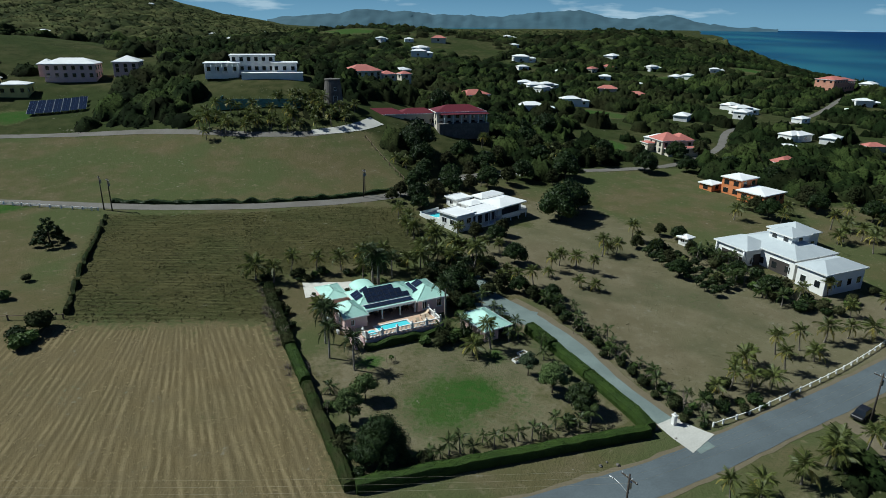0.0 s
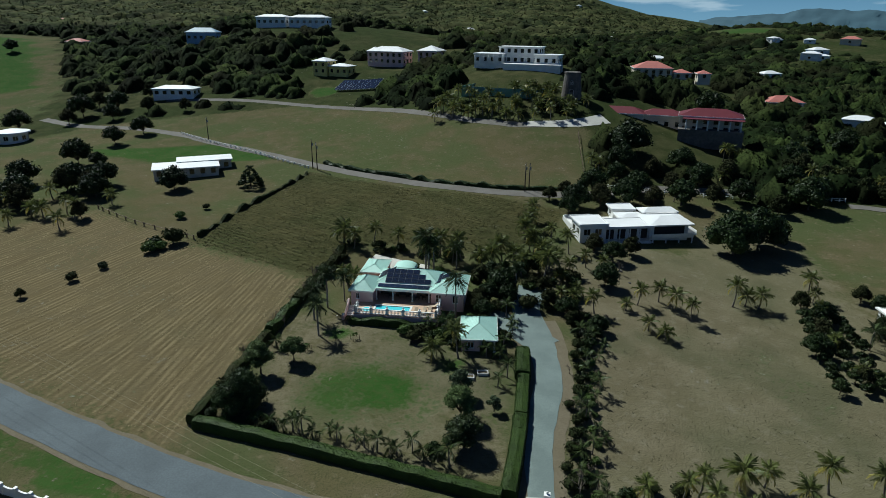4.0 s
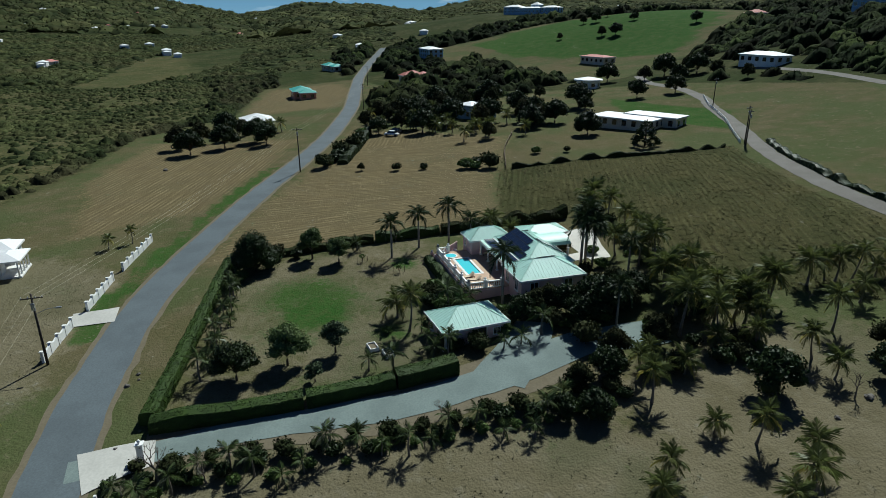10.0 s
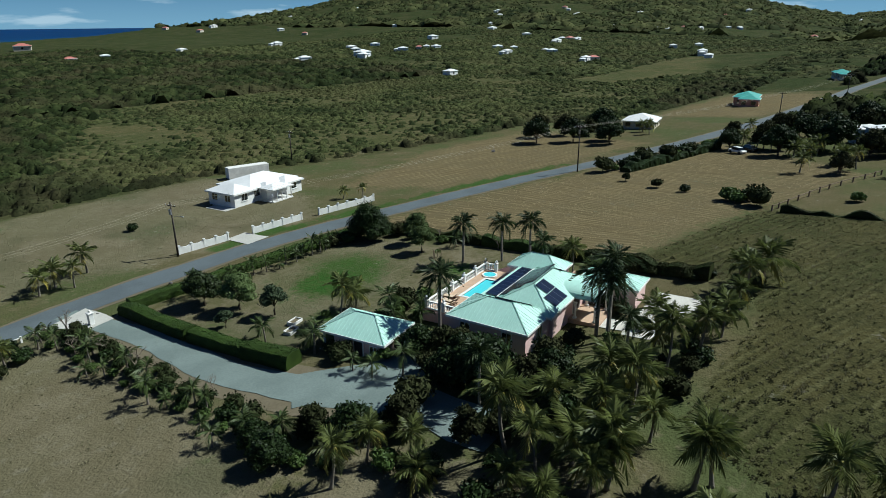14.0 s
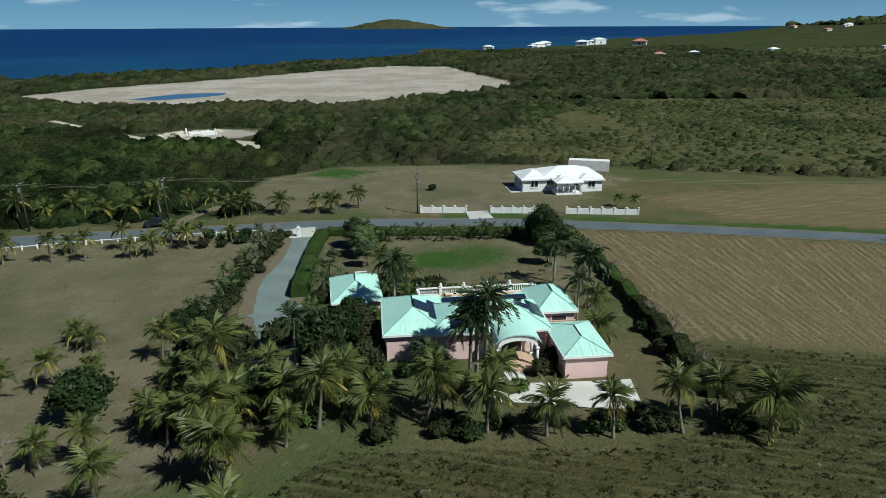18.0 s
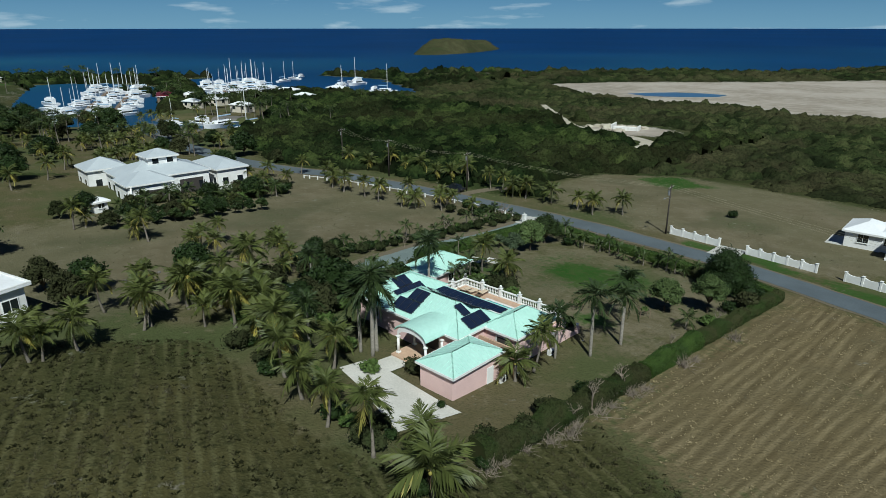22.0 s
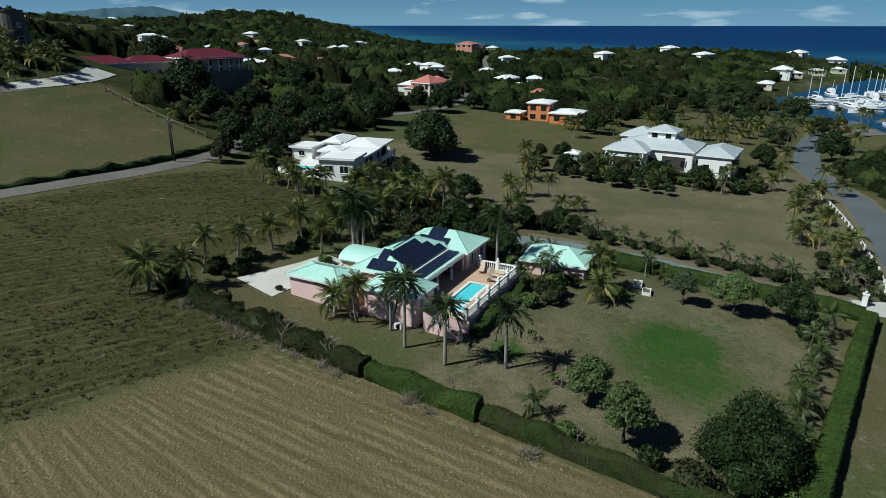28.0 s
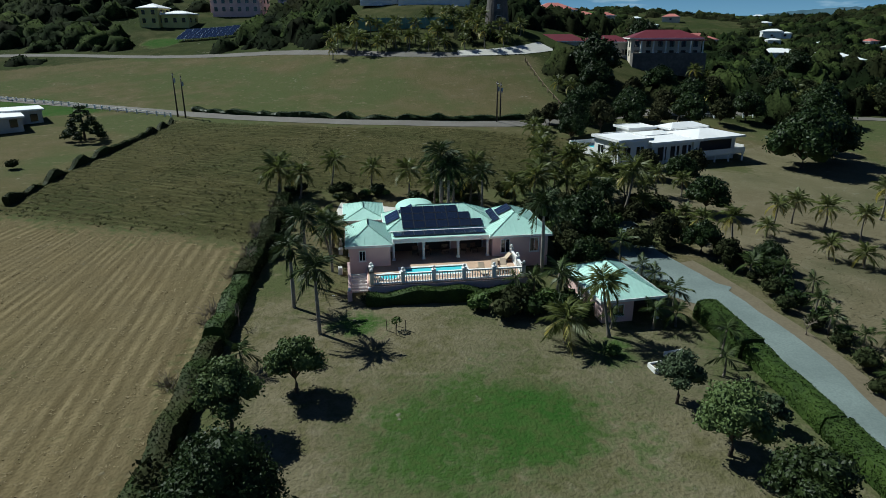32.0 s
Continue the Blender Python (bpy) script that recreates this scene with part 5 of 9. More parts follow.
wall_box(garage, -2.6, 2.6, -2.2, 3.7, -1.0, 2.1, M_PINK)
wall_box(garage, -2.6, 0.2, -3.7, -2.2, -1.0, 2.1, M_PINK)
roof(garage, -2.95, 2.95, -4.1, 4.1, 2.12, 1.45, M_TEAL)
part("slab", boxm(-2.9, 2.9, -4.0, 4.0, -1.0, GZ), M_CONCRETE, garage)
column(garage, 2.45, -3.55, GZ, 1.95, 0.14)
part("lintel", boxm(0.2, 2.6, -3.68, -3.45, 1.75, 2.1), M_WHITE, garage)
part("lintel", boxm(2.36, 2.6, -3.45, -2.2, 1.75, 2.1), M_WHITE, garage)
opening(garage, 1.4, -2.22, GZ, 1.8, 1.8, "-v", "garage_door")
opening(garage, 2.62, 0.8, GZ, 1.0, 1.9, "+u", "side_door")
window(garage, 2.62, 2.6, 0.7, 0.8, 0.8, "+u")
window(garage, -1.2, -3.72, 0.6, 0.9, 0.9, "-v")
window(garage, -2.62, 0.5, 0.6, 0.9, 0.9, "-u")
bm = bmesh.new()
bmesh.ops.create_cone(bm, cap_ends=True, segments=20, radius1=0.28, radius2=0.28, depth=0.06, matrix=pose(-0.4, 3.74, 0.9, 90, 0, 0))
part("round_vent", bm, M_DARK, garage, "dark round vent in the rear wall")

# ---------------------------------------------------------------- palms
rnd = random.Random(7)


def frond_mesh(name, rise, droop, mat, pairs=19, leaf=0.54, width=0.055, hang=0.55, tuft=0.0):
    """A feather leaf one unit long, out along x: its midrib arcs up by rise and falls by droop."""
    r = random.Random(name)
    vs, fs = [], []

    def at(s):
        return Vector((s * (1 - 0.22 * droop * s), 0, rise * s - (rise * 0.55 + droop) * s * s))

    n = 8
    for i in range(n + 1):
        p, w = at(i / n), 0.022 * (1 - 0.8 * i / n)
        vs += [(p.x, -w, p.z), (p.x, w, p.z), (p.x, 0, p.z - w * 1.3)]
    for i in range(n):
        a = 3 * i
        fs += [(a, a + 1, a + 4, a + 3), (a + 1, a + 2, a + 5, a + 4), (a + 2, a, a + 3, a + 5)]
    for k in range(pairs):
        s = 0.14 + 0.86 * (k + 0.5) / pairs
        p = at(s)
        ln = leaf * (0.35 + 0.65 * math.sin(math.pi * min(1, 0.12 + 0.88 * (1 - (1 - s) ** 1.2)))) * (1.0 - 0.45 * s * s) * r.uniform(0.85, 1.1)
        for side in (-1, 1):
            sweep = radians(38 + 30 * s + r.uniform(-8, 8))
            d = Vector((math.sin(sweep), side * math.cos(sweep), -hang * r.uniform(0.6, 1.25) + tuft * r.uniform(-1, 1)))
            d.normalize()
            tip = p + d * ln
            mid = p + d * ln * 0.5 + Vector((0, 0, 0.05 * ln))
            off = Vector((width * 0.5, 0, 0.0))
            i = len(vs)
            vs += [tuple(p - off * 0.6), tuple(p + off * 0.6), tuple(mid + off), tuple(tip), tuple(mid - off)]
            fs += [(i, i + 1, i + 2, i + 4), (i + 4, i + 2, i + 3)]
    return mesh_from(name, vs, fs, mat)


COCO = [frond_mesh("coco_a", 0.75, 0.25, M_FROND), frond_mesh("coco_b", 0.45, 0.5, M_FROND), frond_mesh("coco_c", 0.15, 0.75, M_FROND, hang=0.8)]
COCOY = [frond_mesh("cocoy_b", 0.4, 0.5, M_FRONDY), frond_mesh("cocoy_c", 0.05, 0.85, M_FRONDY, hang=0.85)]
ROYALF = [frond_mesh("royal_a", 0.85, 0.5, M_FRONDD, 19, 0.5, 0.06, 0.5, 0.5), frond_mesh("royal_b", 0.55, 0.85, M_FRONDD, 19, 0.5, 0.06, 0.6, 0.5), frond_mesh("royal_c", 0.2, 1.15, M_FRONDD, 19, 0.5, 0.06, 0.7, 0.5)]
YOUNGF = [frond_mesh("young_a", 0.75, 0.25, M_FRONDM), frond_mesh("young_b", 0.45, 0.5, M_FRONDM), frond_mesh("young_c", 0.15, 0.75, M_FRONDM, hang=0.8)]
DEAD = frond_mesh("dead", -0.4, 0.95, M_DRYFROND, 11, 0.3, 0.05, 1.2)


def palm_thing(kind, tall, lean, seed, label, category="palm tree", group="", few=False):
    """A palm at the origin, its foot in the ground; its parts are trunk and single leaves."""
    r = random.Random(seed)
    t = thing("royal_palm" if kind == "royal" else "young_palm" if kind == "young" else "coconut_palm", label, category, group=group)
    royal = kind == "royal"
    pts, rad = [], []
    n = 9
    bend = r.uniform(0.5, 1.0) * (1 if r.random() < 0.5 else -1)
    for i in range(n + 1):
        s = i / n
        pts.append((lean * tall * (s - 0.35 * s * s), 0.06 * bend * tall * math.sin(math.pi * s) * (0 if royal else 1), tall * s - 0.25 * (1 - s)))
        w = (0.155 + 0.03 * math.sin(math.pi * s) - 0.05 * s) if royal else 0.15 - 0.055 * s + 0.10 * (1 - s) ** 6
        rad.append(w * (0.65 if kind == "young" else 1))
    vs, fs = tube(pts, rad, 8)
    part("trunk", mesh_from("trunk", vs, fs, M_ROYAL if royal else M_TRUNK, True), None, t)
    head = Vector(pts[-1])
    if royal:
        vs, fs = tube([head - Vector((0, 0, 0.1)), head + Vector((0, 0, 0.4)), head + Vector((0, 0, 0.9))], [0.17, 0.19, 0.09], 8)
        part("crownshaft", mesh_from("crownshaft", vs, fs, M_LEAFL, True), None, t)
        head += Vector((0, 0, 0.8))
    elif kind == "coco" and not few and r.random() < 0.8:
        bm = bmesh.new()
        for k in range(6):
            a = 2 * math.pi * k / 6 + r.random()
            bmesh.ops.create_icosphere(bm, subdivisions=1, radius=0.12, matrix=Matrix.Translation(head + Vector((0.22 * math.cos(a), 0.22 * math.sin(a), -0.18))))
        part("fruit_bunch", bm, M_FRONDY, t)
    count = {"royal": 16, "coco": 19, "young": 9}[kind] - (2 if few else 0)
    size = {"royal": 2.35, "coco": 2.6, "young": 1.55}[kind] * r.uniform(0.9, 1.1)
    leaves = []
    for k in range(count):
        u = k / count
        az = 137.5 * k + r.uniform(-14, 14)
        tilt = -58 + 82 * u + r.uniform(-8, 8)
        pool = ROYALF if royal else YOUNGF if kind == "young" else (COCOY if (u > 0.72 and r.random() < 0.55) else COCO)
        me = pool[min(len(pool) - 1, int(u * len(pool)))]
        ln = size * (0.8 + 0.25 * math.sin(math.pi * u)) * r.uniform(0.9, 1.1)
        m = Matrix.Translation(head) @ pose(0, 0, 0, 0, 0, az) @ pose(0, 0, 0, 0, tilt, 0) @ pose(0, 0, 0, r.uniform(-25, 25), 0, 0) @ Matrix.Scale(ln, 4)
        if few:
            leaves.append((me, m))
        else:
            part("frond", me, None, t, at=m)
    if kind == "coco" and not few:
        for k in range(1):
            part("dry_frond", DEAD, None, t, at=Matrix.Translation(head) @ pose(0, 0, 0, 0, 35, r.uniform(0, 360)) @ Matrix.Scale(size * 0.7, 4))
    if few:
        vs, fs, mi = [], [], []
        for me, m in leaves:
            o = len(vs)
            vs += [tuple(m @ v.co) for v in me.vertices]
            fs += [tuple(o + i for i in q.vertices) for q in me.polygons]
            mi += [1 if me in COCOY else 0] * len(me.polygons)
        me = mesh_from("crown", vs, fs, M_FROND)
        me.materials.append(M_FRONDY)
        me.polygons.foreach_set("material_index", mi)
        part("crown", me, None, t)
    return t


def plant_out(protos, places, sink=0.0, scale=(0.88, 1.14), seed=3):
    """Set copies of the prototypes at places (x, y) or (x, y, size); the prototypes themselves take the first places."""
    r = random.Random(seed)
    fresh = list(protos)
    for i, p in enumerate(places):
        s = r.uniform(*scale) * (p[2] if len(p) > 2 else 1)
        src = protos[i % len(protos)]
        m = Matrix.Translation(on(p[0], p[1], -sink)) @ pose(0, 0, 0, 0, 0, r.uniform(0, 360)) @ Matrix.Scale(s, 4)
        if src in fresh:
            fresh.remove(src)
            src.matrix_basis = m
        else:
            c = copy_thing(src, m)
            c.matrix_basis = m


cocos = [palm_thing("coco", h, ln, i, lb, group="coconut palms") for i, (h, ln, lb) in enumerate((
    (3.4, 0.12, "coconut palm with yellowing lower fronds on dry grass"), (4.2, 0.22, "leaning coconut palm with yellowing lower fronds"),
    (2.3, 0.06, "short full coconut palm on dry grass"), (5.2, 0.28, "tall leaning coconut palm"), (3.7, -0.18, "coconut palm with a bowed grey trunk")))]
COCO_AT = ((49.8, 114.6), (47, 115.6), (43, 114.8), (38.7, 115.7), (33.9, 117.1), (29.5, 118), (24.7, 118.7, 0.9), (12.7, 118.5, 1.2), (19.3, 118.3, 0.75), (15.7, 116.3, 0.85), (37.1, 114.3), (72.3, 106.3), (70.2, 103.7, 0.85), (58.2, 117), (55.2, 117.3), (60.1, 115.2), (63.2, 119.3), (61.6, 106.1), (55.1, 109.5), (52.4, 122.2), (56, 116.5), (53.9, 116.9, 1.1), (54.1, 114.2), (59.6, 124.7), (50.1, 133.4, 0.8), (55.4, 132, 0.8), (64.9, 100.8), (76.1, 95.3, 0.8), (81.2, 103), (76.2, 108.7), (66.6, 118.9), (50.5, 141.5, 0.85),)
COCO_AT += ((50.6, 138.6, 0.7), (50.3, 135.6, 0.85), (49.5, 132.5, 0.7), (50, 129.5, 0.95), (51.7, 123.2), (41.2, 80.4), (44.9, 81.2, 0.95), (32.7, 113.0), (45.2, 113.4), (51, 111.6), (58.6, 111.6), (57.2, 113.0), (49.0, 118.0, 0.8), (59.0, 103.4, 0.9), (61.4, 101.0, 0.9),)
COCO_AT += ((21.2, 101.1, 0.95), (21.4, 98.4, 0.9))
COCO_AT = tuple((p[0], p[1], (p[2] if len(p) > 2 else 1) * (0.74 if p[0] > 56 else 1)) for p in COCO_AT)
plant_out(cocos, COCO_AT, seed=11, scale=(0.86, 1.1))
slim = [palm_thing("coco", h, ln, 70 + i, lb, group="coconut palms", few=True) for i, (h, ln, lb) in enumerate((
    (3.4, 0.14, "coconut palm on the open pasture"), (4.4, 0.2, "leaning coconut palm among bushes"), (2.6, -0.08, "short coconut palm beside the road")))]
FAR_COCO = ((78.8, 106.4), (89, 110.5), (91.4, 111.6), (93.5, 111.1), (103.6, 117.5), (73.6, 97.4, 0.7), (77.8, 57.7), (74.4, 58.9, 0.9), (95.2, 60.4), (108.7, 64.1), (87.3, 59.5), (80.7, 56.6, 0.9), (70.1, 57.9, 0.9), (76.3, 60.2, 0.8), (74.9, 41.5), (59.5, 39.8), (55.3, 40.6, 0.9), (56.8, 38.4), (51.5, 36.2), (71.9, 40.8), (98, 42.3), (108.2, 43.4), (82.3, 40.3), (72.5, 40), (103.3, 64.7), (96.3, 64), (81.2, 62.7), (0.5, 37.5, 0.7), (-1.4, 40.8, 0.65), (112, 62), (84, 64, 0.9),)
FAR_COCO += ((91, 64.5), (120, 58), (128, 70), (122, 78), (132, 84), (118, 70), (126, 62), (63.3, 179.6), (65.5, 175.9), (84.3, 163.7), (106.3, 198.9), (24, 209), (31, 205), (36, 203.5), (45, 203), (50, 203.5), (40, 203.4), (55, 205), (27, 211), (19, 214), (46, 209), (33, 211), (38, 214), (28, 219), (48, 214), (-62, 118), (-66, 112), (-58, 121), (-70, 108), (-74, 112), (-82, 98), (-86, 94), (-78, 102), (-100, 92), (-108, 60), (-103, 64),)
FAR_COCO += ((88, 41.5, 1.15), (93, 42, 1.1), (103, 42.6, 1.2), (113, 44.6, 1.15), (119, 46.4, 1.1), (125, 48.6, 1.2), (79, 40.4, 1.1), (66, 39.6, 1.0))
FAR_COCO += ((140, 120), (148, 112), (150, 126), (158, 118), (160, 106), (152, 98), (164, 96), (170, 108),)
gf2 = random.Random(31)
GROVE_PALMS = [(x, y) for x, y in ((gf2.uniform(140, 262), gf2.uniform(14, 112)) for _ in range(150)) if signed(CLEAR[1], x, y) > 3][:64]
GROVE_PALMS += [(gf2.uniform(20, 62), gf2.uniform(205, 224), 0.9) for _ in range(22)] + [(gf2.uniform(10, 54), gf2.uniform(206, 222), 1.1) for _ in range(24)] + [(gf2.uniform(-95, -50), gf2.uniform(96, 130), 1.0) for _ in range(12)] + [(gf2.uniform(98, 140), gf2.uniform(170, 215)) for _ in range(14)]
FAR_COCO += tuple(GROVE_PALMS)
FAR_COCO += tuple((x, y, 0.8) for x, y in [(103.6, 115.7), (103.1, 108.1), (101.9, 99.1), (102.9, 89.7), (113.4, 78.4), (110.6, 91.4)])
plant_out(slim, FAR_COCO, seed=12, scale=(0.75, 1.0))
royals = [palm_thing("royal", h, 0.02, 20 + i, "royal palm with a pale trunk beside the villa", group="royal palms") for i, h in enumerate((4.8, 5.5, 4.3))]
plant_out(royals, ((21.8, 94.6, 0.8), (19.8, 91.6, 0.95), (19.3, 87.0), (22.0, 82.4, 1.0), (33.2, 108.2, 1.15), (33.9, 107.2, 1.2), (34.6, 108.6, 1.05), (42.0, 93.4, 1.05), (38.4, 112.0, 0.95), (50.8, 104.2, 0.9)), seed=5, scale=(0.95, 1.08))
youngs = [palm_thing("young", h, 0.08, 40 + i, "young feathery palm planted in a row", group="young palms") for i, h in enumerate((1.5, 2.1, 1.1))]
YOUNG_AT = [(23.5 + 1.55 * k + rnd.uniform(-0.4, 0.4), 60.1 - 0.07 * k + rnd.uniform(-0.6, 0.9)) for k in range(17)]
YOUNG_AT += [(64.6 + 1.6 * math.sin(k * 1.3) + rnd.uniform(-0.5, 0.5), 54.0 + 2.15 * k + rnd.uniform(-0.4, 0.4)) for k in range(19)]
YOUNG_AT += [(51.6, 75.8), (52.6, 78.2), (17.0, 77.7, 1.3), (48.9, 82.6, 1.2), (51.4, 84.4), (51.6, 92.6, 1.2), (52.0, 90.4), (50.4, 95.4, 1.2), (51.0, 82.9), (45.4, 82.6), (38.6, 88.2), (40.4, 89.6, 1.2), (43.0, 88.0, 1.3), (41.8, 86.4, 1.2)]
YOUNG_AT += [(rnd.uniform(107, 116), rnd.uniform(74, 108), 1.35) for k in range(22)]
plant_out(youngs, YOUNG_AT, seed=8, scale=(0.8, 1.25))


# ---------------------------------------------------------------- broad-leaved trees, bushes and hedges
def leaf_cloud(centres, radii, count, size, seed, flat=0.75, hollow=0.55):
    """Small leaf blades scattered over lumpy balls, as arrays of corners and faces."""
    g = np.random.default_rng(seed)
    c = np.asarray(centres, float)
    rr = np.asarray(radii, float)
    share = rr ** 2 / (rr ** 2).sum()
    pick = g.choice(len(c), count, p=share)
    d = g.normal(size=(count, 3))
    d /= np.linalg.norm(d, axis=1)[:, None]
    d[:, 2] = np.where(d[:, 2] < -0.55, -d[:, 2], d[:, 2])
    rad = rr[pick] * (hollow + (1 - hollow) * g.random(count) ** 0.5) * (1 + 0.12 * g.normal(size=count))
    pos = c[pick] + d * rad[:, None] * np.array([1, 1, flat])
    nrm = d + 0.75 * g.normal(size=(count, 3))
    nrm /= np.linalg.norm(nrm, axis=1)[:, None]
    a = np.cross(nrm, g.normal(size=(count, 3)))
    a /= np.linalg.norm(a, axis=1)[:, None]
    b = np.cross(nrm, a)
    s = size * (0.6 + 0.8 * g.random(count))[:, None]
    quad = np.stack([pos - a * s, pos - b * s * 0.55, pos + a * s, pos + b * s * 0.55], 1).reshape(-1, 3)
    return quad, np.arange(count * 4).reshape(-1, 4)


def quads_mesh(name, v, f, mat):
    me = bpy.data.meshes.new(name)
    me.vertices.add(len(v))
    me.vertices.foreach_set("co", v.astype(np.float32).ravel())
    k = f.shape[1]
    me.loops.add(f.size)
    me.loops.foreach_set("vertex_index", f.astype(np.int32).ravel())
    me.polygons.add(len(f))
    me.polygons.foreach_set("loop_start", np.arange(0, f.size, k, dtype=np.int32))
    me.polygons.foreach_set("loop_total", np.full(len(f), k, dtype=np.int32))
    me.materials.append(mat)
    me.update(calc_edges=True)
    return me


def leafy_mesh(name, v, f, cvs, cfs, mat):
    """Leaf blades round their inner lumps, as one mesh."""
    o = len(v)
    return mesh_from(name, [tuple(p) for p in v] + list(cvs), [tuple(q) for q in f.tolist()] + [tuple(o + i for i in q) for q in cfs], mat)


def core_lists(centres, radii, flat, seed):
    """Rough dark lumps inside a crown, which stop the light."""
    vs, fs = [], []
    for i, (c, r) in enumerate(zip(centres, radii)):
        bm = bmesh.new()
        bmesh.ops.create_icosphere(bm, subdivisions=2, radius=1)
        o = len(vs)
        for v in bm.verts:
            k = 0.70 + 0.22 * noise.noise(v.co * 1.7 + Vector((seed, i, 0)))
            vs.append((c[0] + v.co.x * r * k, c[1] + v.co.y * r * k, c[2] + v.co.z * r * k * flat))
        fs += [tuple(o + v.index for v in f.verts) for f in bm.faces]
        bm.free()
    return vs, fs


def tree_thing(name, tall, spread, mat, seed, label, category="tree", leaves=1500, size=0.2, lobes=9, low=0.35, group="", flat=0.75):
    """A tree at the origin: tapered trunk with limbs, and a crown of leaf blades over uneven lobes."""
    r = random.Random(seed)
    t = thing(name, label, category, group=group)
    hub = Vector((0, 0, tall * low))
    centres, radii = [], []
    for k in range(lobes):
        a = 2.4 * k + r.uniform(-0.4, 0.4)
        q = math.sqrt((k + 0.5) / lobes)
        z = tall * (low + 0.18) + (tall * (0.80 - low)) * (1 - q * q) * r.uniform(0.75, 1.1)
        centres.append((spread * 0.68 * q * math.cos(a), spread * 0.68 * q * math.sin(a), z))
        radii.append(spread * r.uniform(0.34, 0.5))
    vs, fs = tube([(0, 0, -0.3), (0.04 * spread, 0, hub.z * 0.5), tuple(hub)], [0.055 * tall * 0.7, 0.04 * tall * 0.7, 0.032 * tall * 0.7], 8)
    for c in centres:
        v2, f2 = tube([tuple(hub * 0.9), tuple(hub.lerp(Vector(c), 0.5) + Vector((0, 0, 0.05 * tall))), c], [0.02 * tall, 0.013 * tall, 0.005 * tall], 5)
        fs += [tuple(len(vs) + i for i in f) for f in f2]
        vs += v2
    part("trunk", mesh_from("trunk", vs, fs, M_BARK, True), None, t)
    v, f = leaf_cloud(centres, radii, leaves, size, seed, flat)
    cvs, cfs = core_lists(centres, radii, flat, seed)
    part("crown", leafy_mesh("crown", v, f, cvs, cfs, mat), None, t)
    return t


def place(t, x, y, turn=0, s=1.0, sink=0.05):
    t.matrix_basis = Matrix.Translation(on(x, y, -sink)) @ pose(0, 0, 0, 0, 0, turn) @ Matrix.Scale(s, 4)
    return t


place(tree_thing("garden_tree", 4.9, 3.7, M_LEAF, 1, "large round dark green tree in the lawn corner", leaves=15000, size=0.105, lobes=18, low=0.12, flat=0.9), 19.6, 62.6)
place(tree_thing("garden_tree", 4.4, 2.2, M_LEAFP, 2, "light green spreading tree near the field hedge", leaves=4200, size=0.12, lobes=11), 17.9, 70.8)
place(tree_thing("garden_tree", 3.8, 2.0, M_LEAFP, 3, "grey-green spreading tree on the lawn edge", leaves=3800, size=0.12, lobes=10), 21.3, 74.6)
place(tree_thing("garden_tree", 4.3, 2.6, M_LEAFD, 4, "rounded dark green fruit tree near the hedge corner", leaves=5200, size=0.12, lobes=13, low=0.25), 49.3, 62.2)
place(tree_thing("garden_tree", 4.2, 2.5, M_LEAFP, 5, "pale green spreading fruit tree on the lawn", leaves=4600, size=0.12, lobes=12, low=0.32), 47.9, 67.4)
place(tree_thing("garden_tree", 3.6, 1.7, M_LEAFG, 6, "small rounded fruit tree beside the planters", leaves=3000, size=0.11, lobes=9, low=0.36), 46.8, 72.6)
place(tree_thing("garden_tree", 2.2, 1.15, M_LEAFG, 7, "little round tree near the drive hedge", leaves=900, size=0.14, lobes=6, low=0.3), 51.9, 70.2)
orchard = [tree_thing("orchard_tree", 2.7, 1.7, M_LEAFD, 12, "small dark green orchard tree in a planted row", leaves=900, size=0.2, lobes=7, low=0.34, group="orchard trees"),
           tree_thing("orchard_tree", 2.3, 1.5, M_LEAF, 13, "small dark green orchard tree in a planted row", leaves=800, size=0.2, lobes=7, low=0.34, group="orchard trees")]
plant_out(orchard, [(99.4 + 2.9 * j + 0.06 * (k * 2.7) * (k < 5) + rnd.uniform(-0.5, 0.5), 108.0 - 2.7 * k + 0.9 * j + rnd.uniform(-0.4, 0.4)) for j in range(3) for k in range(9)], seed=25, scale=(0.66, 0.85))
bigs = [tree_thing("spreading_tree", 9.0, 6.5, M_LEAF, 8, "wide dark green tree casting deep shade", leaves=4200, size=0.33, lobes=18, low=0.2, flat=0.85),
        tree_thing("spreading_tree", 7.0, 4.4, M_LEAF, 9, "dark green broad tree in a grove", leaves=2600, size=0.3, lobes=12, low=0.22, flat=0.85),
        tree_thing("spreading_tree", 5.4, 3.2, M_SCRUB, 10, "olive green broad tree in a grove", leaves=1800, size=0.27, lobes=10, low=0.2, flat=0.85)]
plant_out(bigs[:1], ((93.5, 135, 1.0), (99.5, 139.5, 0.85), (46.0, 108.5, 0.4), (65.5, 94.8, 0.26), (148.5, 167, 0.7), (163.7, 163.3, 0.6), (-60, 133, 0.6), (-44, 143, 0.55), (-84, 126, 0.6), (117, 168, 0.7), (73.8, 187.6, 0.9), (121, 201, 0.8)), seed=21)
conifer = thing("conifer", "broad dark green conifer on a mown lawn", "tree")
vs, fs = tube([(0, 0, -0.2), (0, 0, 3.0), (0, 0, 6.4)], [0.22, 0.15, 0.04], 7)
part("trunk", mesh_from("trunk", vs, fs, M_BARK, True), None, conifer)
tiers = [(2.9 * (1 - k / 9) * math.cos(2.4 * j + k), 2.9 * (1 - k / 9) * math.sin(2.4 * j + k), 0.9 + 0.68 * k) for k in range(8) for j in range(5 if k < 5 else 3)]
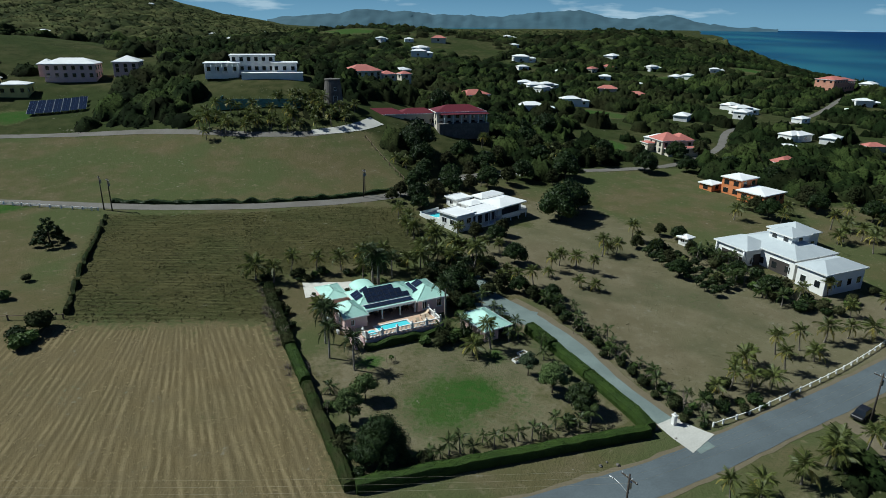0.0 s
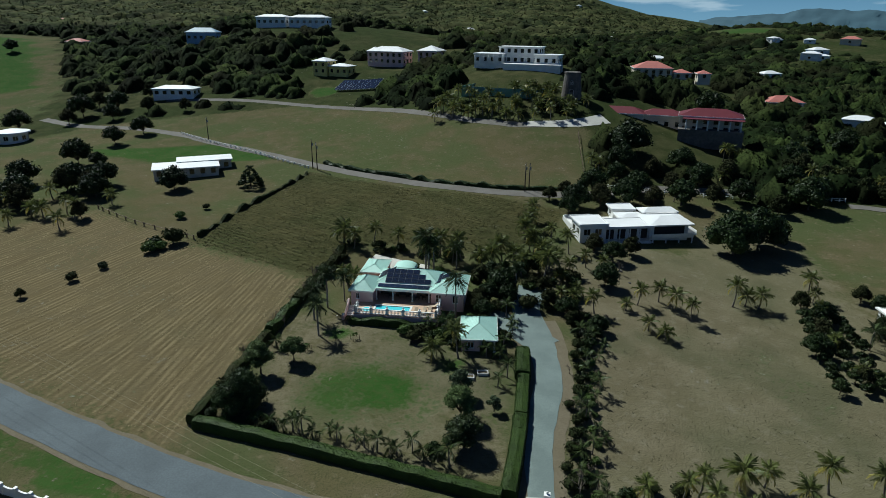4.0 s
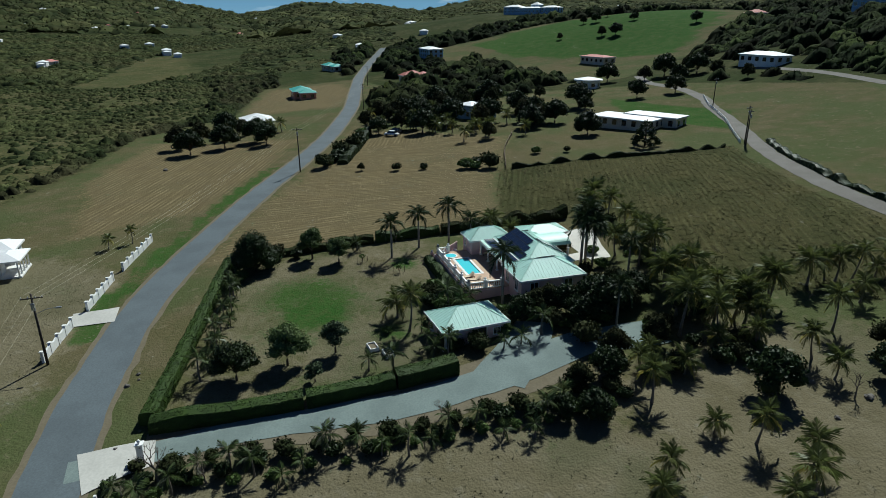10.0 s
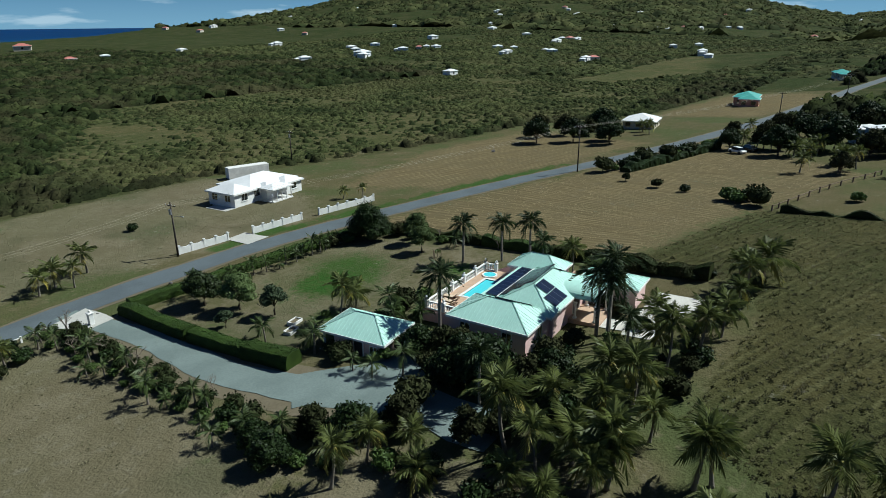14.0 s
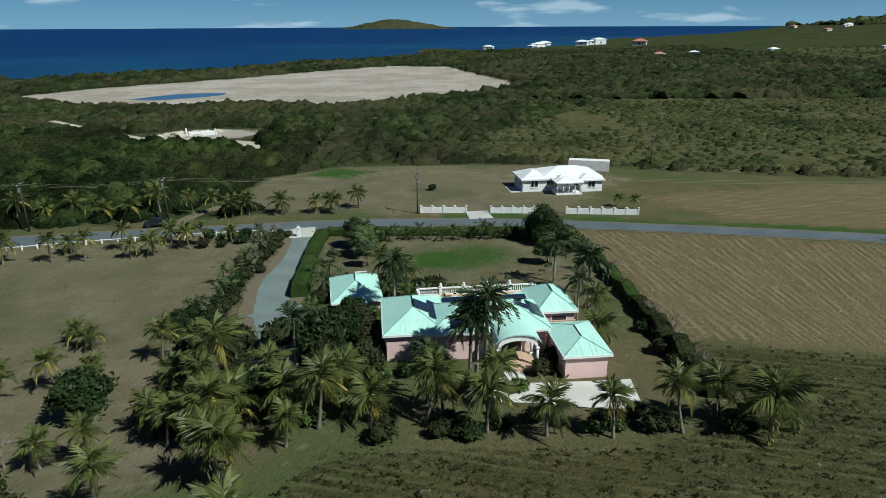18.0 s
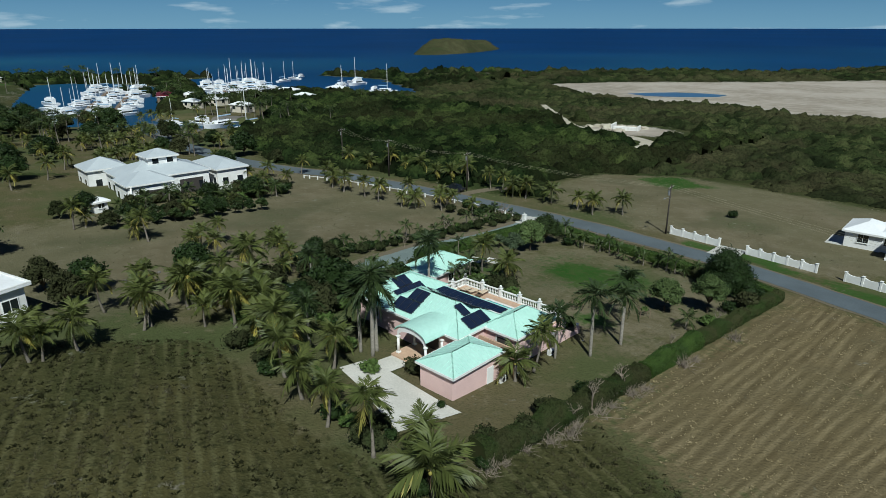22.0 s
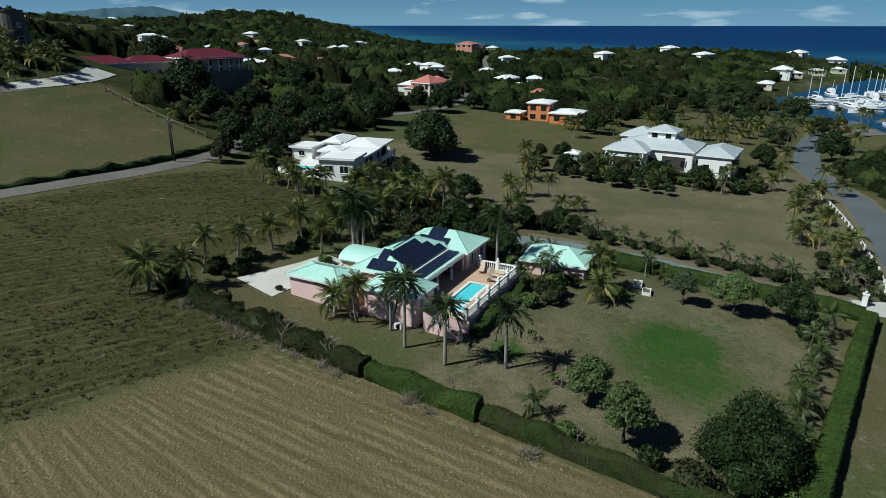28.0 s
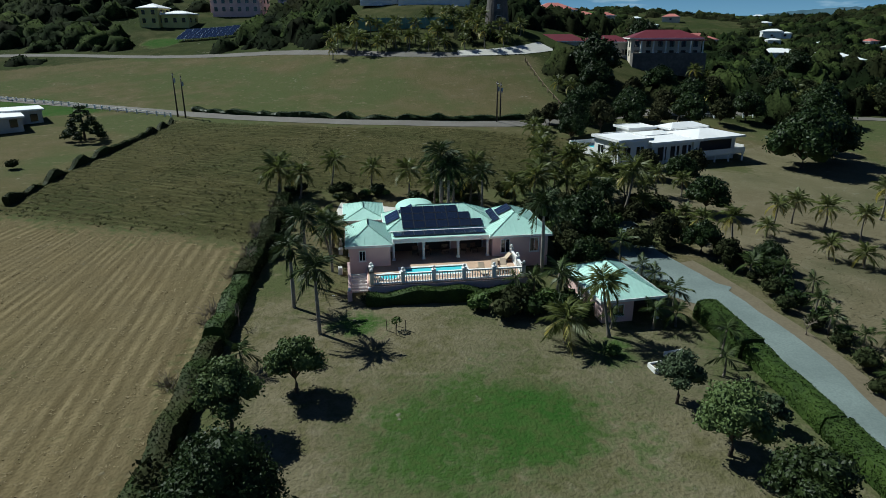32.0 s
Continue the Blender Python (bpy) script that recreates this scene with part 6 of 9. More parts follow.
spans = [0.95 - 0.06 * k for k in range(8) for j in range(5 if k < 5 else 3)]
tv, tf = leaf_cloud(tiers, spans, 3600, 0.16, 14, 0.55)
cvs, cfs = core_lists(tiers, spans, 0.45, 14)
part("crown", leafy_mesh("crown", tv, tf, cvs, cfs, M_LEAF), None, conifer)
place(conifer, -25.1, 149.0)
GROVE = [(48.5, 103.0, 0.62), (47.6, 106.6, 0.7), (49.8, 100.4, 0.55), (44.2, 107.0, 0.6), (52.2, 112.4, 0.5), (55.8, 106.4, 0.45), (46.8, 99.8, 0.5), (45.4, 96.2, 0.5), (46.6, 94.4, 0.42), (45.0, 98.4, 0.5), (60.2, 98.6, 0.5), (61.2, 95.2, 0.45), (64.6, 92.0, 0.3), (57.0, 101.0, 0.5), (66.8, 112.0, 0.6), (64.6, 127.0, 0.7), (68.5, 124.0, 0.6), (72, 128, 0.6), (60, 152, 0.9), (66, 155, 0.9), (72, 158, 1.0), (79, 160, 0.9), (86, 162, 0.9), (57, 158, 0.7)]
GROVE += [(64, 162, 0.8), (94, 165, 0.9), (101, 168, 0.9), (109, 163, 0.8), (75, 165, 0.8), (84, 170, 0.9), (92, 176, 0.9), (100, 182, 1.0), (108, 190, 0.9), (116, 182, 0.8), (127, 189, 0.9), (88, 184, 0.8), (80, 178, 0.8), (70, 172, 0.7), (113, 172, 0.8), (122, 176, 0.8), (134, 180, 0.9), (58.5, 147.5, 0.6), (53.5, 155, 0.6), (170, 176, 0.9), (156, 180, 0.9), (145, 186, 0.9), (186, 180, 0.9), (176, 156, 0.9)]
GROVE += [(166, 146, 0.8), (180, 142, 0.8), (190, 158, 0.9), (-51, 149, 0.8), (-57, 154, 0.7), (-64, 142, 0.8), (-70, 135, 0.8), (-76, 126, 0.8), (-82, 112, 0.8), (-72, 104.6, 0.8), (-72, 122, 0.8), (-90, 108, 0.8), (-98, 116, 0.8), (-104, 124, 0.9), (-95, 132, 0.8), (-86, 138, 0.8), (-112, 118, 0.8), (-104, 104, 0.7), (-92, 90, 0.6), (-78.4, 92.5, 0.6), (-87, 34.6, 0.8), (-77.3, 39.4, 0.8), (-97, 47, 0.7)]
GROVE += [(-89, 57, 0.7), (-103, 52, 0.7), (-110, 46, 0.8), (-94, 40, 0.8), (-82, 60, 0.6), (-118, 44, 0.8), (-84, 48, 0.7), (-35, 83.2, 0.3), (114, 113, 0.5), (112, 104, 0.4), (66, 142, 0.7), (71, 147, 0.6), (104, 146, 0.7)]
GROVE = [(x, y, q * (1.3 if x < -40 and q > 0.5 else 1)) for x, y, q in GROVE]
GROVE += [(x, y, 0.55) for x, y in [(100.8, 112.7), (103.1, 108.1), (101.0, 101.9), (98.7, 96.2), (102.9, 89.7), (109.9, 82.5), (112.1, 117.6), (110.6, 91.4), (111.4, 106.0)]]
gt = random.Random(44)
GROVE += [(gt.uniform(-125, -52), gt.uniform(96, 160), gt.uniform(0.7, 1.1)) for _ in range(26)]
GROVE += [(gt.uniform(-150, -90), gt.uniform(178, 250), gt.uniform(0.8, 1.2)) for _ in range(14)]
GROVE += [(gt.uniform(70, 145), gt.uniform(172, 240), gt.uniform(0.8, 1.2)) for _ in range(24)]
GROVE += [(-318, 262, 0.8), (-312, 268, 0.9), (-300, 290, 0.8), (-290, 284, 0.7), (-268, 252, 0.9), (-262, 258, 1.0), (-330, 285, 0.9), (-245, 300, 0.8), (-285, 232, 0.7)]
GROVE += [(300 + 14 * k, 14 + gt.uniform(-3, 3), gt.uniform(0.7, 1.1)) for k in range(9)] + [(gt.uniform(215, 290), gt.uniform(80, 120), gt.uniform(0.8, 1.2)) for _ in range(12)]
GROVE += [(gt.uniform(140, 262), gt.uniform(58, 124), gt.uniform(0.6, 1.1)) for _ in range(34)]
HOUSES = ((132, 94, 16), (69, 143, 9.5), (80, 141, 8), (161, 133.5, 12), (-90, 122, 12), (-48, 158, 14), (-108, 243, 11), (-135, 184, 8), (88, 214, 24), (80, 198, 16), (97, 196, 14), (68, 206, 12), (106, 176, 5), (121, 201, 6), (-66, 150, 4))
GROVE = [p for p in GROVE if all(math.hypot(p[0] - h[0], p[1] - h[1]) > h[2] for h in HOUSES) and (p[0] > -40 or abs(road_side(p[0], p[1]) + 3.0) > 5.0)]
plant_out(bigs[1:], GROVE, seed=22)


def bush_thing(name, tall, spread, mat, seed, label, leaves=500, size=0.14, group="garden bushes"):
    r = random.Random(seed)
    t = thing(name, label, "bush", group=group)
    centres = [(spread * 0.5 * math.cos(2.4 * k) * math.sqrt(k / 6), spread * 0.5 * math.sin(2.4 * k) * math.sqrt(k / 6), tall * r.uniform(0.4, 0.62)) for k in range(6)]
    radii = [tall * r.uniform(0.4, 0.55) for _ in centres]
    v, f = leaf_cloud(centres, radii, leaves, size, seed, 0.9)
    vs, fs = core_lists(centres, radii, 0.9, seed)
    part("foliage", leafy_mesh("foliage", v, f, vs, fs, mat), None, t)
    vs, fs = tube([(0, 0, -0.2), (0, 0, tall * 0.4)], [0.05, 0.03], 5)
    part("stem", mesh_from("stem", vs, fs, M_BARK), None, t)
    return t


bushes = [bush_thing("bush", 1.3, 1.0, M_LEAF, 51, "dense dark green garden bush"), bush_thing("bush", 1.0, 1.2, M_LEAFL, 52, "low light green garden bush"), bush_thing("bush", 1.7, 1.3, M_SCRUB, 53, "loose olive green bush")]
BUSH_AT = [(25.6 + 2.4 * k, 87.2 + 0.2 * k + rnd.uniform(-0.15, 0.15), 0.6) for k in range(6)]
BUSH_AT += [(63.6 + 1.5 * math.sin(k * 2.1) + rnd.uniform(-0.6, 0.6), 53 + 1.02 * k, rnd.uniform(0.55, 1.0)) for k in range(46)]
BUSH_AT += [(rnd.uniform(45, 62), rnd.uniform(98, 116), rnd.uniform(0.8, 1.5)) for k in range(26)]
EDGE_AT = [(14.6 + rnd.uniform(-1.2, 1.2), rnd.uniform(96, 119), rnd.uniform(0.8, 1.5)) for k in range(26)]
BUSH_AT += [(rnd.uniform(20, 46), rnd.uniform(114.5, 118.5), rnd.uniform(0.5, 1.0)) for k in range(26)]
BUSH_AT += [(-60, 83.5, 1.9), (-66, 85, 2.1), (-72, 86.5, 2.0), (-54, 80, 1.9), (-48, 77.8, 1.8), (-78, 87.5, 2.1), (-43, 74.8, 1.7), (-57, 82, 1.7), (-63, 84.4, 1.8), (-69, 85.8, 1.9), (-51, 79, 1.7), (-45.5, 76.2, 1.6), (-30.9, 91, 0.9), (-28.9, 96.7, 1.3), (-24.5, 105.6, 1.9), (-22.6, 110.4, 1.9), (-25.6, 108.4, 1.7), (-29.6, 123.6, 1.6), (-26.8, 130.2, 0.7), (36.8, 21.9, 1.1), (-23.2, 107.2, 1.7)]
BUSH_AT += [(38.0, 85.6, 1.3), (39.6, 84.8, 1.2), (41.0, 86.0, 1.3), (37.0, 84.2, 1.0), (42.6, 86.2, 1.2), (35.2, 86.0, 1.1), (50.7, 87.9, 1.1), (50.2, 85.6, 0.8), (48.6, 91.6, 1.2), (46.8, 92.6, 1.3), (43.6, 84.4, 0.9)]
BUSH_AT += [(22.5, 60.7, 1.2), (24.3, 59.6, 1.2), (46.0, 60.4), (44.4, 78.6, 0.7), (23.6, 106.9, 0.6), (22.0, 109.4, 0.55), (30.6, 110.4, 1.3), (28.0, 107.2, 1.0), (26.7, 105.2, 1.2), (35.4, 109.6, 1.2), (37.2, 106.4, 1.1), (40.2, 106.8, 1.2), (42.6, 107.6, 1.2), (48.6, 97.2, 1.1), (45.2, 97.0, 0.9), (44.6, 92.4, 1.1), (51.0, 87.8, 0.9),
            (16.4, 68.6), (16.0, 74.6), (15.6, 65.6, 1.1), (16.2, 60.6, 1.2), (18.6, 59.6, 1.3)]
BUSH_AT += [(rnd.uniform(66, 76), rnd.uniform(53.5, 60), rnd.uniform(0.6, 1.2)) for k in range(10)]
BUSH_AT += [(rnd.uniform(108, 116.5), rnd.uniform(74, 106), rnd.uniform(0.9, 1.5)) for k in range(26)] + [(rnd.uniform(112, 136), rnd.uniform(71, 76), rnd.uniform(0.9, 1.4)) for k in range(10)]
plant_out(bushes, BUSH_AT, seed=23, scale=(0.8, 1.2))
for kept in (bushes[0], bushes[2]):
    for x, y, z in EDGE_AT[bushes.index(kept) // 2::2]:
        copy_thing(kept, Matrix.Translation(on(x, y)) @ pose(0, 0, 0, 0, 0, 37 * x + 91 * y) @ Matrix.Scale(z, 4))


def hedge(line, width, tall, label, seed, mat=M_HEDGE, ragged=0.1, dens=34):
    """A clipped hedge along a line: leafy blades over a rough body."""
    g = random.Random(seed)
    t = thing("hedge", label, "hedge", group="boundary hedges")
    pts = smooth_line(line, 0.5)
    vs, fs, lv = [], [], []
    prof = ((-0.5, 0.0), (-0.52, 0.5), (-0.42, 0.93), (0.0, 1.0), (0.42, 0.93), (0.52, 0.5), (0.5, 0.0))
    for i, p in enumerate(pts):
        d = (pts[min(i + 1, len(pts) - 1)] - pts[max(i - 1, 0)]).normalized()
        s = Vector((d.y, -d.x, 0))
        k = 1 + ragged * 2.2 * noise.noise(Vector((p.x * 0.35, p.y * 0.35, seed)))
        z = height(p.x, p.y)
        for u, w in prof:
            j = ragged * noise.noise(Vector((p.x, p.y, u * 3 + w * 2 + seed)))
            q = p + s * (u * width * (0.94 + j))
            vs.append((q.x, q.y, z - 0.1 + (tall * k * 0.94 + 0.1) * w))
        if i:
            a, b = (i - 1) * 7, i * 7
            fs += [(a + m, a + m + 1, b + m + 1, b + m) for m in range(6)]
    fs += [tuple(range(7)), tuple(len(vs) - 7 + m for m in range(7))[::-1]]
    body = part("body", mesh_from("body", vs, fs, mat), None, t)
    arr = np.array(vs).reshape(len(pts), 7, 3)
    gg = np.random.default_rng(seed)
    n = int(dens * 1.1 * len(pts) * (width + 2 * tall))
    i, m = gg.integers(0, len(pts) - 1, n), gg.integers(0, 6, n)
    a, b = gg.random(n)[:, None], gg.random(n)[:, None]
    pos = (arr[i, m] * (1 - b) + arr[i, m + 1] * b) * (1 - a) + (arr[i + 1, m] * (1 - b) + arr[i + 1, m + 1] * b) * a
    mid = arr[i, 0] * 0.5 + arr[i, 6] * 0.5 + np.array([0, 0, tall * 0.4])
    out = pos - mid
    out /= np.linalg.norm(out, axis=1)[:, None]
    pos = pos + out * gg.uniform(-0.02, 0.07, n)[:, None]
    nrm = out + 0.7 * gg.normal(size=(n, 3))
    nrm /= np.linalg.norm(nrm, axis=1)[:, None]
    u = np.cross(nrm, gg.normal(size=(n, 3)))
    u /= np.linalg.norm(u, axis=1)[:, None]
    w = np.cross(nrm, u)
    sz = (0.05 + 0.05 * gg.random(n))[:, None]
    quad = np.stack([pos - u * sz, pos - w * sz * 0.6, pos + u * sz, pos + w * sz * 0.6], 1).reshape(-1, 3)
    part("leaves", quads_mesh("leaves", quad, np.arange(n * 4).reshape(-1, 4), mat), None, t)
    return t


hedge(((55.7, 55.0), (55.8, 62), (55.6, 69.0)), 2.0, 1.45, "clipped bright green hedge beside the drive", 1)
hedge(((55.6, 69.3), (55.3, 74), (55.0, 78.0)), 1.9, 1.35, "clipped bright green hedge beside the drive", 2)
hedge(((54.9, 78.2), (54.6, 81), (54.2, 84.6)), 2.3, 1.7, "rounded clipped hedge at the parking yard", 3)
hedge(((55.0, 54.6), (45, 55.7), (34, 56.8), (25, 57.7), (15.2, 58.6)), 1.7, 1.4, "clipped green hedge along the road", 4)
hedge(((14.6, 58.6), (14.4, 70), (14.3, 80.5)), 1.5, 1.35, "clipped green hedge along the field", 5, M_HEDGEO, ragged=0.26)
hedge(((14.3, 80.9), (14.2, 86), (14.1, 91.2)), 1.7, 1.5, "clipped green hedge along the field", 6, ragged=0.2)
hedge(((14.1, 91.7), (14.2, 97), (14.2, 104), (14.3, 113)), 1.9, 1.6, "overgrown green hedge along the field", 7, M_HEDGEO, ragged=0.3, dens=60)


hedge(((25.4, 87.35), (30, 87.7), (35, 88.1), (39.6, 88.5)), 1.3, 1.15, "low leafy hedge at the foot of the terrace wall", 8, ragged=0.22)


def bare_tree(name, tall, seed, label):
    """A leafless tree: limbs that fork three times."""
    r = random.Random(seed)
    t = thing(name, label, "bare tree", group="leafless trees")
    vs, fs = [], []

    def limb(p, d, ln, w, depth):
        q = p + d * ln
        v, f = tube([tuple(p), tuple(p.lerp(q, 0.5) + Vector((r.uniform(-1, 1), r.uniform(-1, 1), 0)) * ln * 0.08), tuple(q)], [w, w * 0.8, w * 0.55], 5 if depth < 2 else 3)
        fs.extend(tuple(len(vs) + i for i in k) for k in f)
        vs.extend(v)
        if depth < 4:
            for _ in range(3):
                e = (d + Vector((r.uniform(-1, 1), r.uniform(-1, 1), r.uniform(-0.35, 0.6))) * 0.85).normalized()
                limb(q, e, ln * r.uniform(0.55, 0.8), w * 0.55, depth + 1)

    limb(Vector((0, 0, -0.2)), Vector((r.uniform(-0.15, 0.15), r.uniform(-0.15, 0.15), 1)).normalized(), tall * 0.32, 0.035 * tall, 0)
    part("limb", mesh_from("limb", vs, fs, M_TWIG), None, t)
    return t


bares = [bare_tree("bare_tree", 4.2, 61, "leafless grey shrub beside the drive"), bare_tree("bare_tree", 3.2, 62, "leafless grey shrub in the hedge line")]
plant_out(bares, ((63.4, 57.0), (62.8, 64.6), (63.2, 71.2), (61.4, 81.6, 0.8), (15.6, 73.5, 0.7), (15.4, 66.5, 0.7), (15.4, 84.0, 0.6), (13.6, 95.2, 0.9), (13.4, 100.5, 0.9), (13.5, 103, 0.8), (69.5, 118.5, 0.8), (64.6, 61.0, 0.9), (53.2, 127.2, 0.35), (65.4, 54.6)), seed=24)


# ---------------------------------------------------------------- thicket over the uncleared land
# open plots round the hill houses
HOMES = ((33, 252, 21), (-28, 288, 17), (-9, 290, 12), (-52, 275, 15), (88, 212, 24), (88, 288, 16), (110, 288, 8), (55, 221, 8), (-103, 350, 24), (-140, 317, 12), (-108, 242, 13), (-500, 288, 34), (179, 189, 16), (161, 132, 14), (-313, 156, 15), (470, 333, 20), (-212, 223, 13), (-215, 128, 14), (-135, 184, 10), (-32, 254, 17), (32, 226, 17), (45, 226, 12), (20, 228, 12))


# open yards on the downhill side of the hillside houses
YARDS = ((257, 645), (330, 559), (425, 546), (348, 474), (237, 374), (246, 254), (313, 286), (291, 256), (262, 198), (413, 271), (150, 430), (100, 420), (60, 430), (190, 520), (300, 700), (120, 600), (496, 227), (271, 189), (304, 268), (210, 300), (250, 420), (330, 430), (421, 861), (247, 621), (301, 511), (366, 474), (407, 464))


GX, GY = np.array(xs), np.array(ys)
GZ2 = np.array([p[2] for p in gv]).reshape(len(ys), len(xs))


def lie(x, y):
    """Height of the ground sheet at arrays of places."""
    i = np.clip(np.searchsorted(GX, x) - 1, 0, len(GX) - 2)
    j = np.clip(np.searchsorted(GY, y) - 1, 0, len(GY) - 2)
    u, v = (x - GX[i]) / (GX[i + 1] - GX[i]), (y - GY[j]) / (GY[j + 1] - GY[j])
    return (GZ2[j, i] * (1 - u) + GZ2[j, i + 1] * u) * (1 - v) + (GZ2[j + 1, i] * (1 - u) + GZ2[j + 1, i + 1] * u) * v


def signed_all(poly, x, y):
    """signed() for arrays of places."""
    best, within = np.full(x.shape, 1e9), np.zeros(x.shape, bool)
    for (ax, ay), (bx, by) in zip(poly, poly[1:] + poly[:1]):
        dx, dy = bx - ax, by - ay
        u = np.clip(((x - ax) * dx + (y - ay) * dy) / (dx * dx + dy * dy), 0, 1)
        best = np.minimum(best, np.hypot(x - ax - u * dx, y - ay - u * dy))
        if ay != by:
            within ^= ((ay > y) != (by > y)) & (x < ax + (y - ay) / (by - ay) * dx)
    return np.where(within, best, -best)


def from_line(line, x, y):
    best = np.full(x.shape, 1e9)
    for (ax, ay), (bx, by) in zip(line, line[1:]):
        dx, dy = bx - ax, by - ay
        u = np.clip(((x - ax) * dx + (y - ay) * dy) / (dx * dx + dy * dy), 0, 1)
        best = np.minimum(best, np.hypot(x - ax - u * dx, y - ay - u * dy))
    return best


def swell(x, y, scale, key):
    return np.array([noise.noise(Vector((p * scale, q * scale, key))) for p, q in zip(x, y)])


def clear_of(x, y):
    """Metres of wild land round each place: below nought on cleared plots, roads, yards, sand and water."""
    d = np.full(x.shape, 60.0)
    for p in CLEAR + TAN:
        d = np.minimum(d, -signed_all(p, x, y) - 0.6)
    d = np.minimum(d, -signed_all(POND, x, y) - 1)
    for p in (BASIN, HARBOUR, INLET):
        d = np.minimum(d, -signed_all(p, x, y) - 2)
    d = np.minimum(d, signed_all(LAND, x, y) - 6)
    for line, w in ((ROAD, 5.5), (NORTHROAD, 3.5), (MILLROAD, 3.5), (MARINAROAD, 5.0), (SHORELANE, 3.0), (BEACHLANE, 3.0), (SANDTRACK, 2.5)):
        d = np.minimum(d, from_line(line, x, y) - w)
    for cx, cy, r in LAWNS + HOMES:
        d = np.minimum(d, np.hypot(x - cx, y - cy) - r)
    for cx, cy in YARDS:
        d = np.minimum(d, np.hypot(x - 0.97 * cx + 2, y - 0.965 * cy + 1) - 15)
    return np.minimum(d, np.hypot((x - 114) / 24, (y + 62) / 20) * 22 - 22)


def canopy(name, rect, cell, crown, gap, high, mat, seed, label, keep=None, per=1.0, blade=0.3, thin=0.35, patch=0.013, spots=None):
    """Uncounted bushes and trees grown together: lumpy crowns joined into one sheet, set with loose leaf sprays."""
    g = np.random.default_rng(seed)
    x0, x1, y0, y1 = rect
    if spots:
        w = np.array([(p[0], p[1], p[2] if len(p) > 2 else 1) for p in spots for _ in range(9)])
        a, q = g.uniform(0, 6.28, len(w)), g.uniform(7, 16, len(w)) * w[:, 2]
        cx, cy = w[:, 0] + q * np.cos(a), w[:, 1] + q * np.sin(a)
        x0, x1, y0, y1 = cx.min() - 9, cx.max() + 9, cy.min() - 9, cy.max() + 9
    else:
        nx2, ny2 = int((x1 - x0) / gap), int((y1 - y0) / gap)
        cx, cy = np.meshgrid(x0 + (np.arange(nx2) + 0.5) * gap, y0 + (np.arange(ny2) + 0.5) * gap)
        cx, cy = cx.ravel() + g.uniform(-0.5, 0.5, cx.size) * gap, cy.ravel() + g.uniform(-0.5, 0.5, cx.size) * gap
    r = crown[0] + (crown[1] - crown[0]) * g.random(len(cx)) ** 1.8
    ok = (clear_of(cx, cy) > 0.75 * r) & (lie(cx, cy) > SEA + 0.3)
    if keep is not None:
        ok &= keep(cx, cy)
    cx, cy, r = cx[ok], cy[ok], r[ok]
    lush = swell(cx, cy, patch, seed)
    ok = g.random(len(cx)) < 1 - thin * (1 - 2.2 * lush)
    cx, cy, r, lush = cx[ok], cy[ok], r[ok], lush[ok]
    r *= 1 + 0.35 * np.clip(lush, 0, 1)
    top = r * g.uniform(*high, len(r))
    tone = np.clip(0.5 + 0.22 * g.normal(size=len(r)) + 0.5 * swell(cx, cy, patch * 2.3, seed + 9), 0, 1)
    nx2, ny2 = int((x1 - x0) / cell) + 1, int((y1 - y0) / cell) + 1
    hi, hue = np.zeros((ny2, nx2)), np.zeros((ny2, nx2))
    for k in range(len(r)):
        i0, i1 = max(0, int((cx[k] - r[k] - x0) / cell) + 1), min(nx2, int((cx[k] + r[k] - x0) / cell) + 1)
        j0, j1 = max(0, int((cy[k] - r[k] - y0) / cell) + 1), min(ny2, int((cy[k] + r[k] - y0) / cell) + 1)
        if i0 >= i1 or j0 >= j1:
            continue
        dx, dy = x0 + np.arange(i0, i1) * cell - cx[k], y0 + np.arange(j0, j1) * cell - cy[k]
        z = top[k] * np.sqrt(np.clip(1 - (dx[None, :] ** 2 + dy[:, None] ** 2) / (r[k] * r[k]), 0, 1)) ** 0.8
        sub, sh = hi[j0:j1, i0:i1], hue[j0:j1, i0:i1]
        up = z > sub
        sub[up], sh[up] = z[up], tone[k]
    on2 = hi > 0.05
    jit = np.where(on2, 1.0, 0.0)
    gx2, gy2 = np.meshgrid(x0 + np.arange(nx2) * cell, y0 + np.arange(ny2) * cell)
    gx2 = gx2 + g.uniform(-0.42, 0.42, gx2.shape) * cell
    gy2 = gy2 + g.uniform(-0.42, 0.42, gy2.shape) * cell
    hz2 = np.where(on2, hi * (1 + 0.17 * g.normal(size=hi.shape)) + 0.1 * cell * g.normal(size=hi.shape), -0.25)
    z = lie(gx2.ravel(), gy2.ravel()) + hz2.ravel()
    v = np.stack([gx2.ravel(), gy2.ravel(), z], 1)
    quad = np.array([0, 1, nx2 + 1, nx2])
    base = (np.arange(ny2 - 1)[:, None] * nx2 + np.arange(nx2 - 1)[None, :]).ravel()
    f = base[:, None] + quad[None, :]
    live = jit.ravel()[f].sum(1) > 0
    f = f[live]
    tri = np.concatenate([f[:, [0, 1, 2]], f[:, [0, 2, 3]]])
    used2 = np.unique(tri)
    back = np.zeros(len(v), np.int64)
    back[used2] = np.arange(len(used2))
    v, hue1, tri = v[used2], hue.ravel()[used2], back[tri]
    # loose sprays standing off the sheet
    n2 = int(per * len(f) * cell * cell)
    pick = g.integers(0, len(tri), n2)
    w = g.random((n2, 2))
    w = np.where(w.sum(1, keepdims=True) > 1, 1 - w, w)
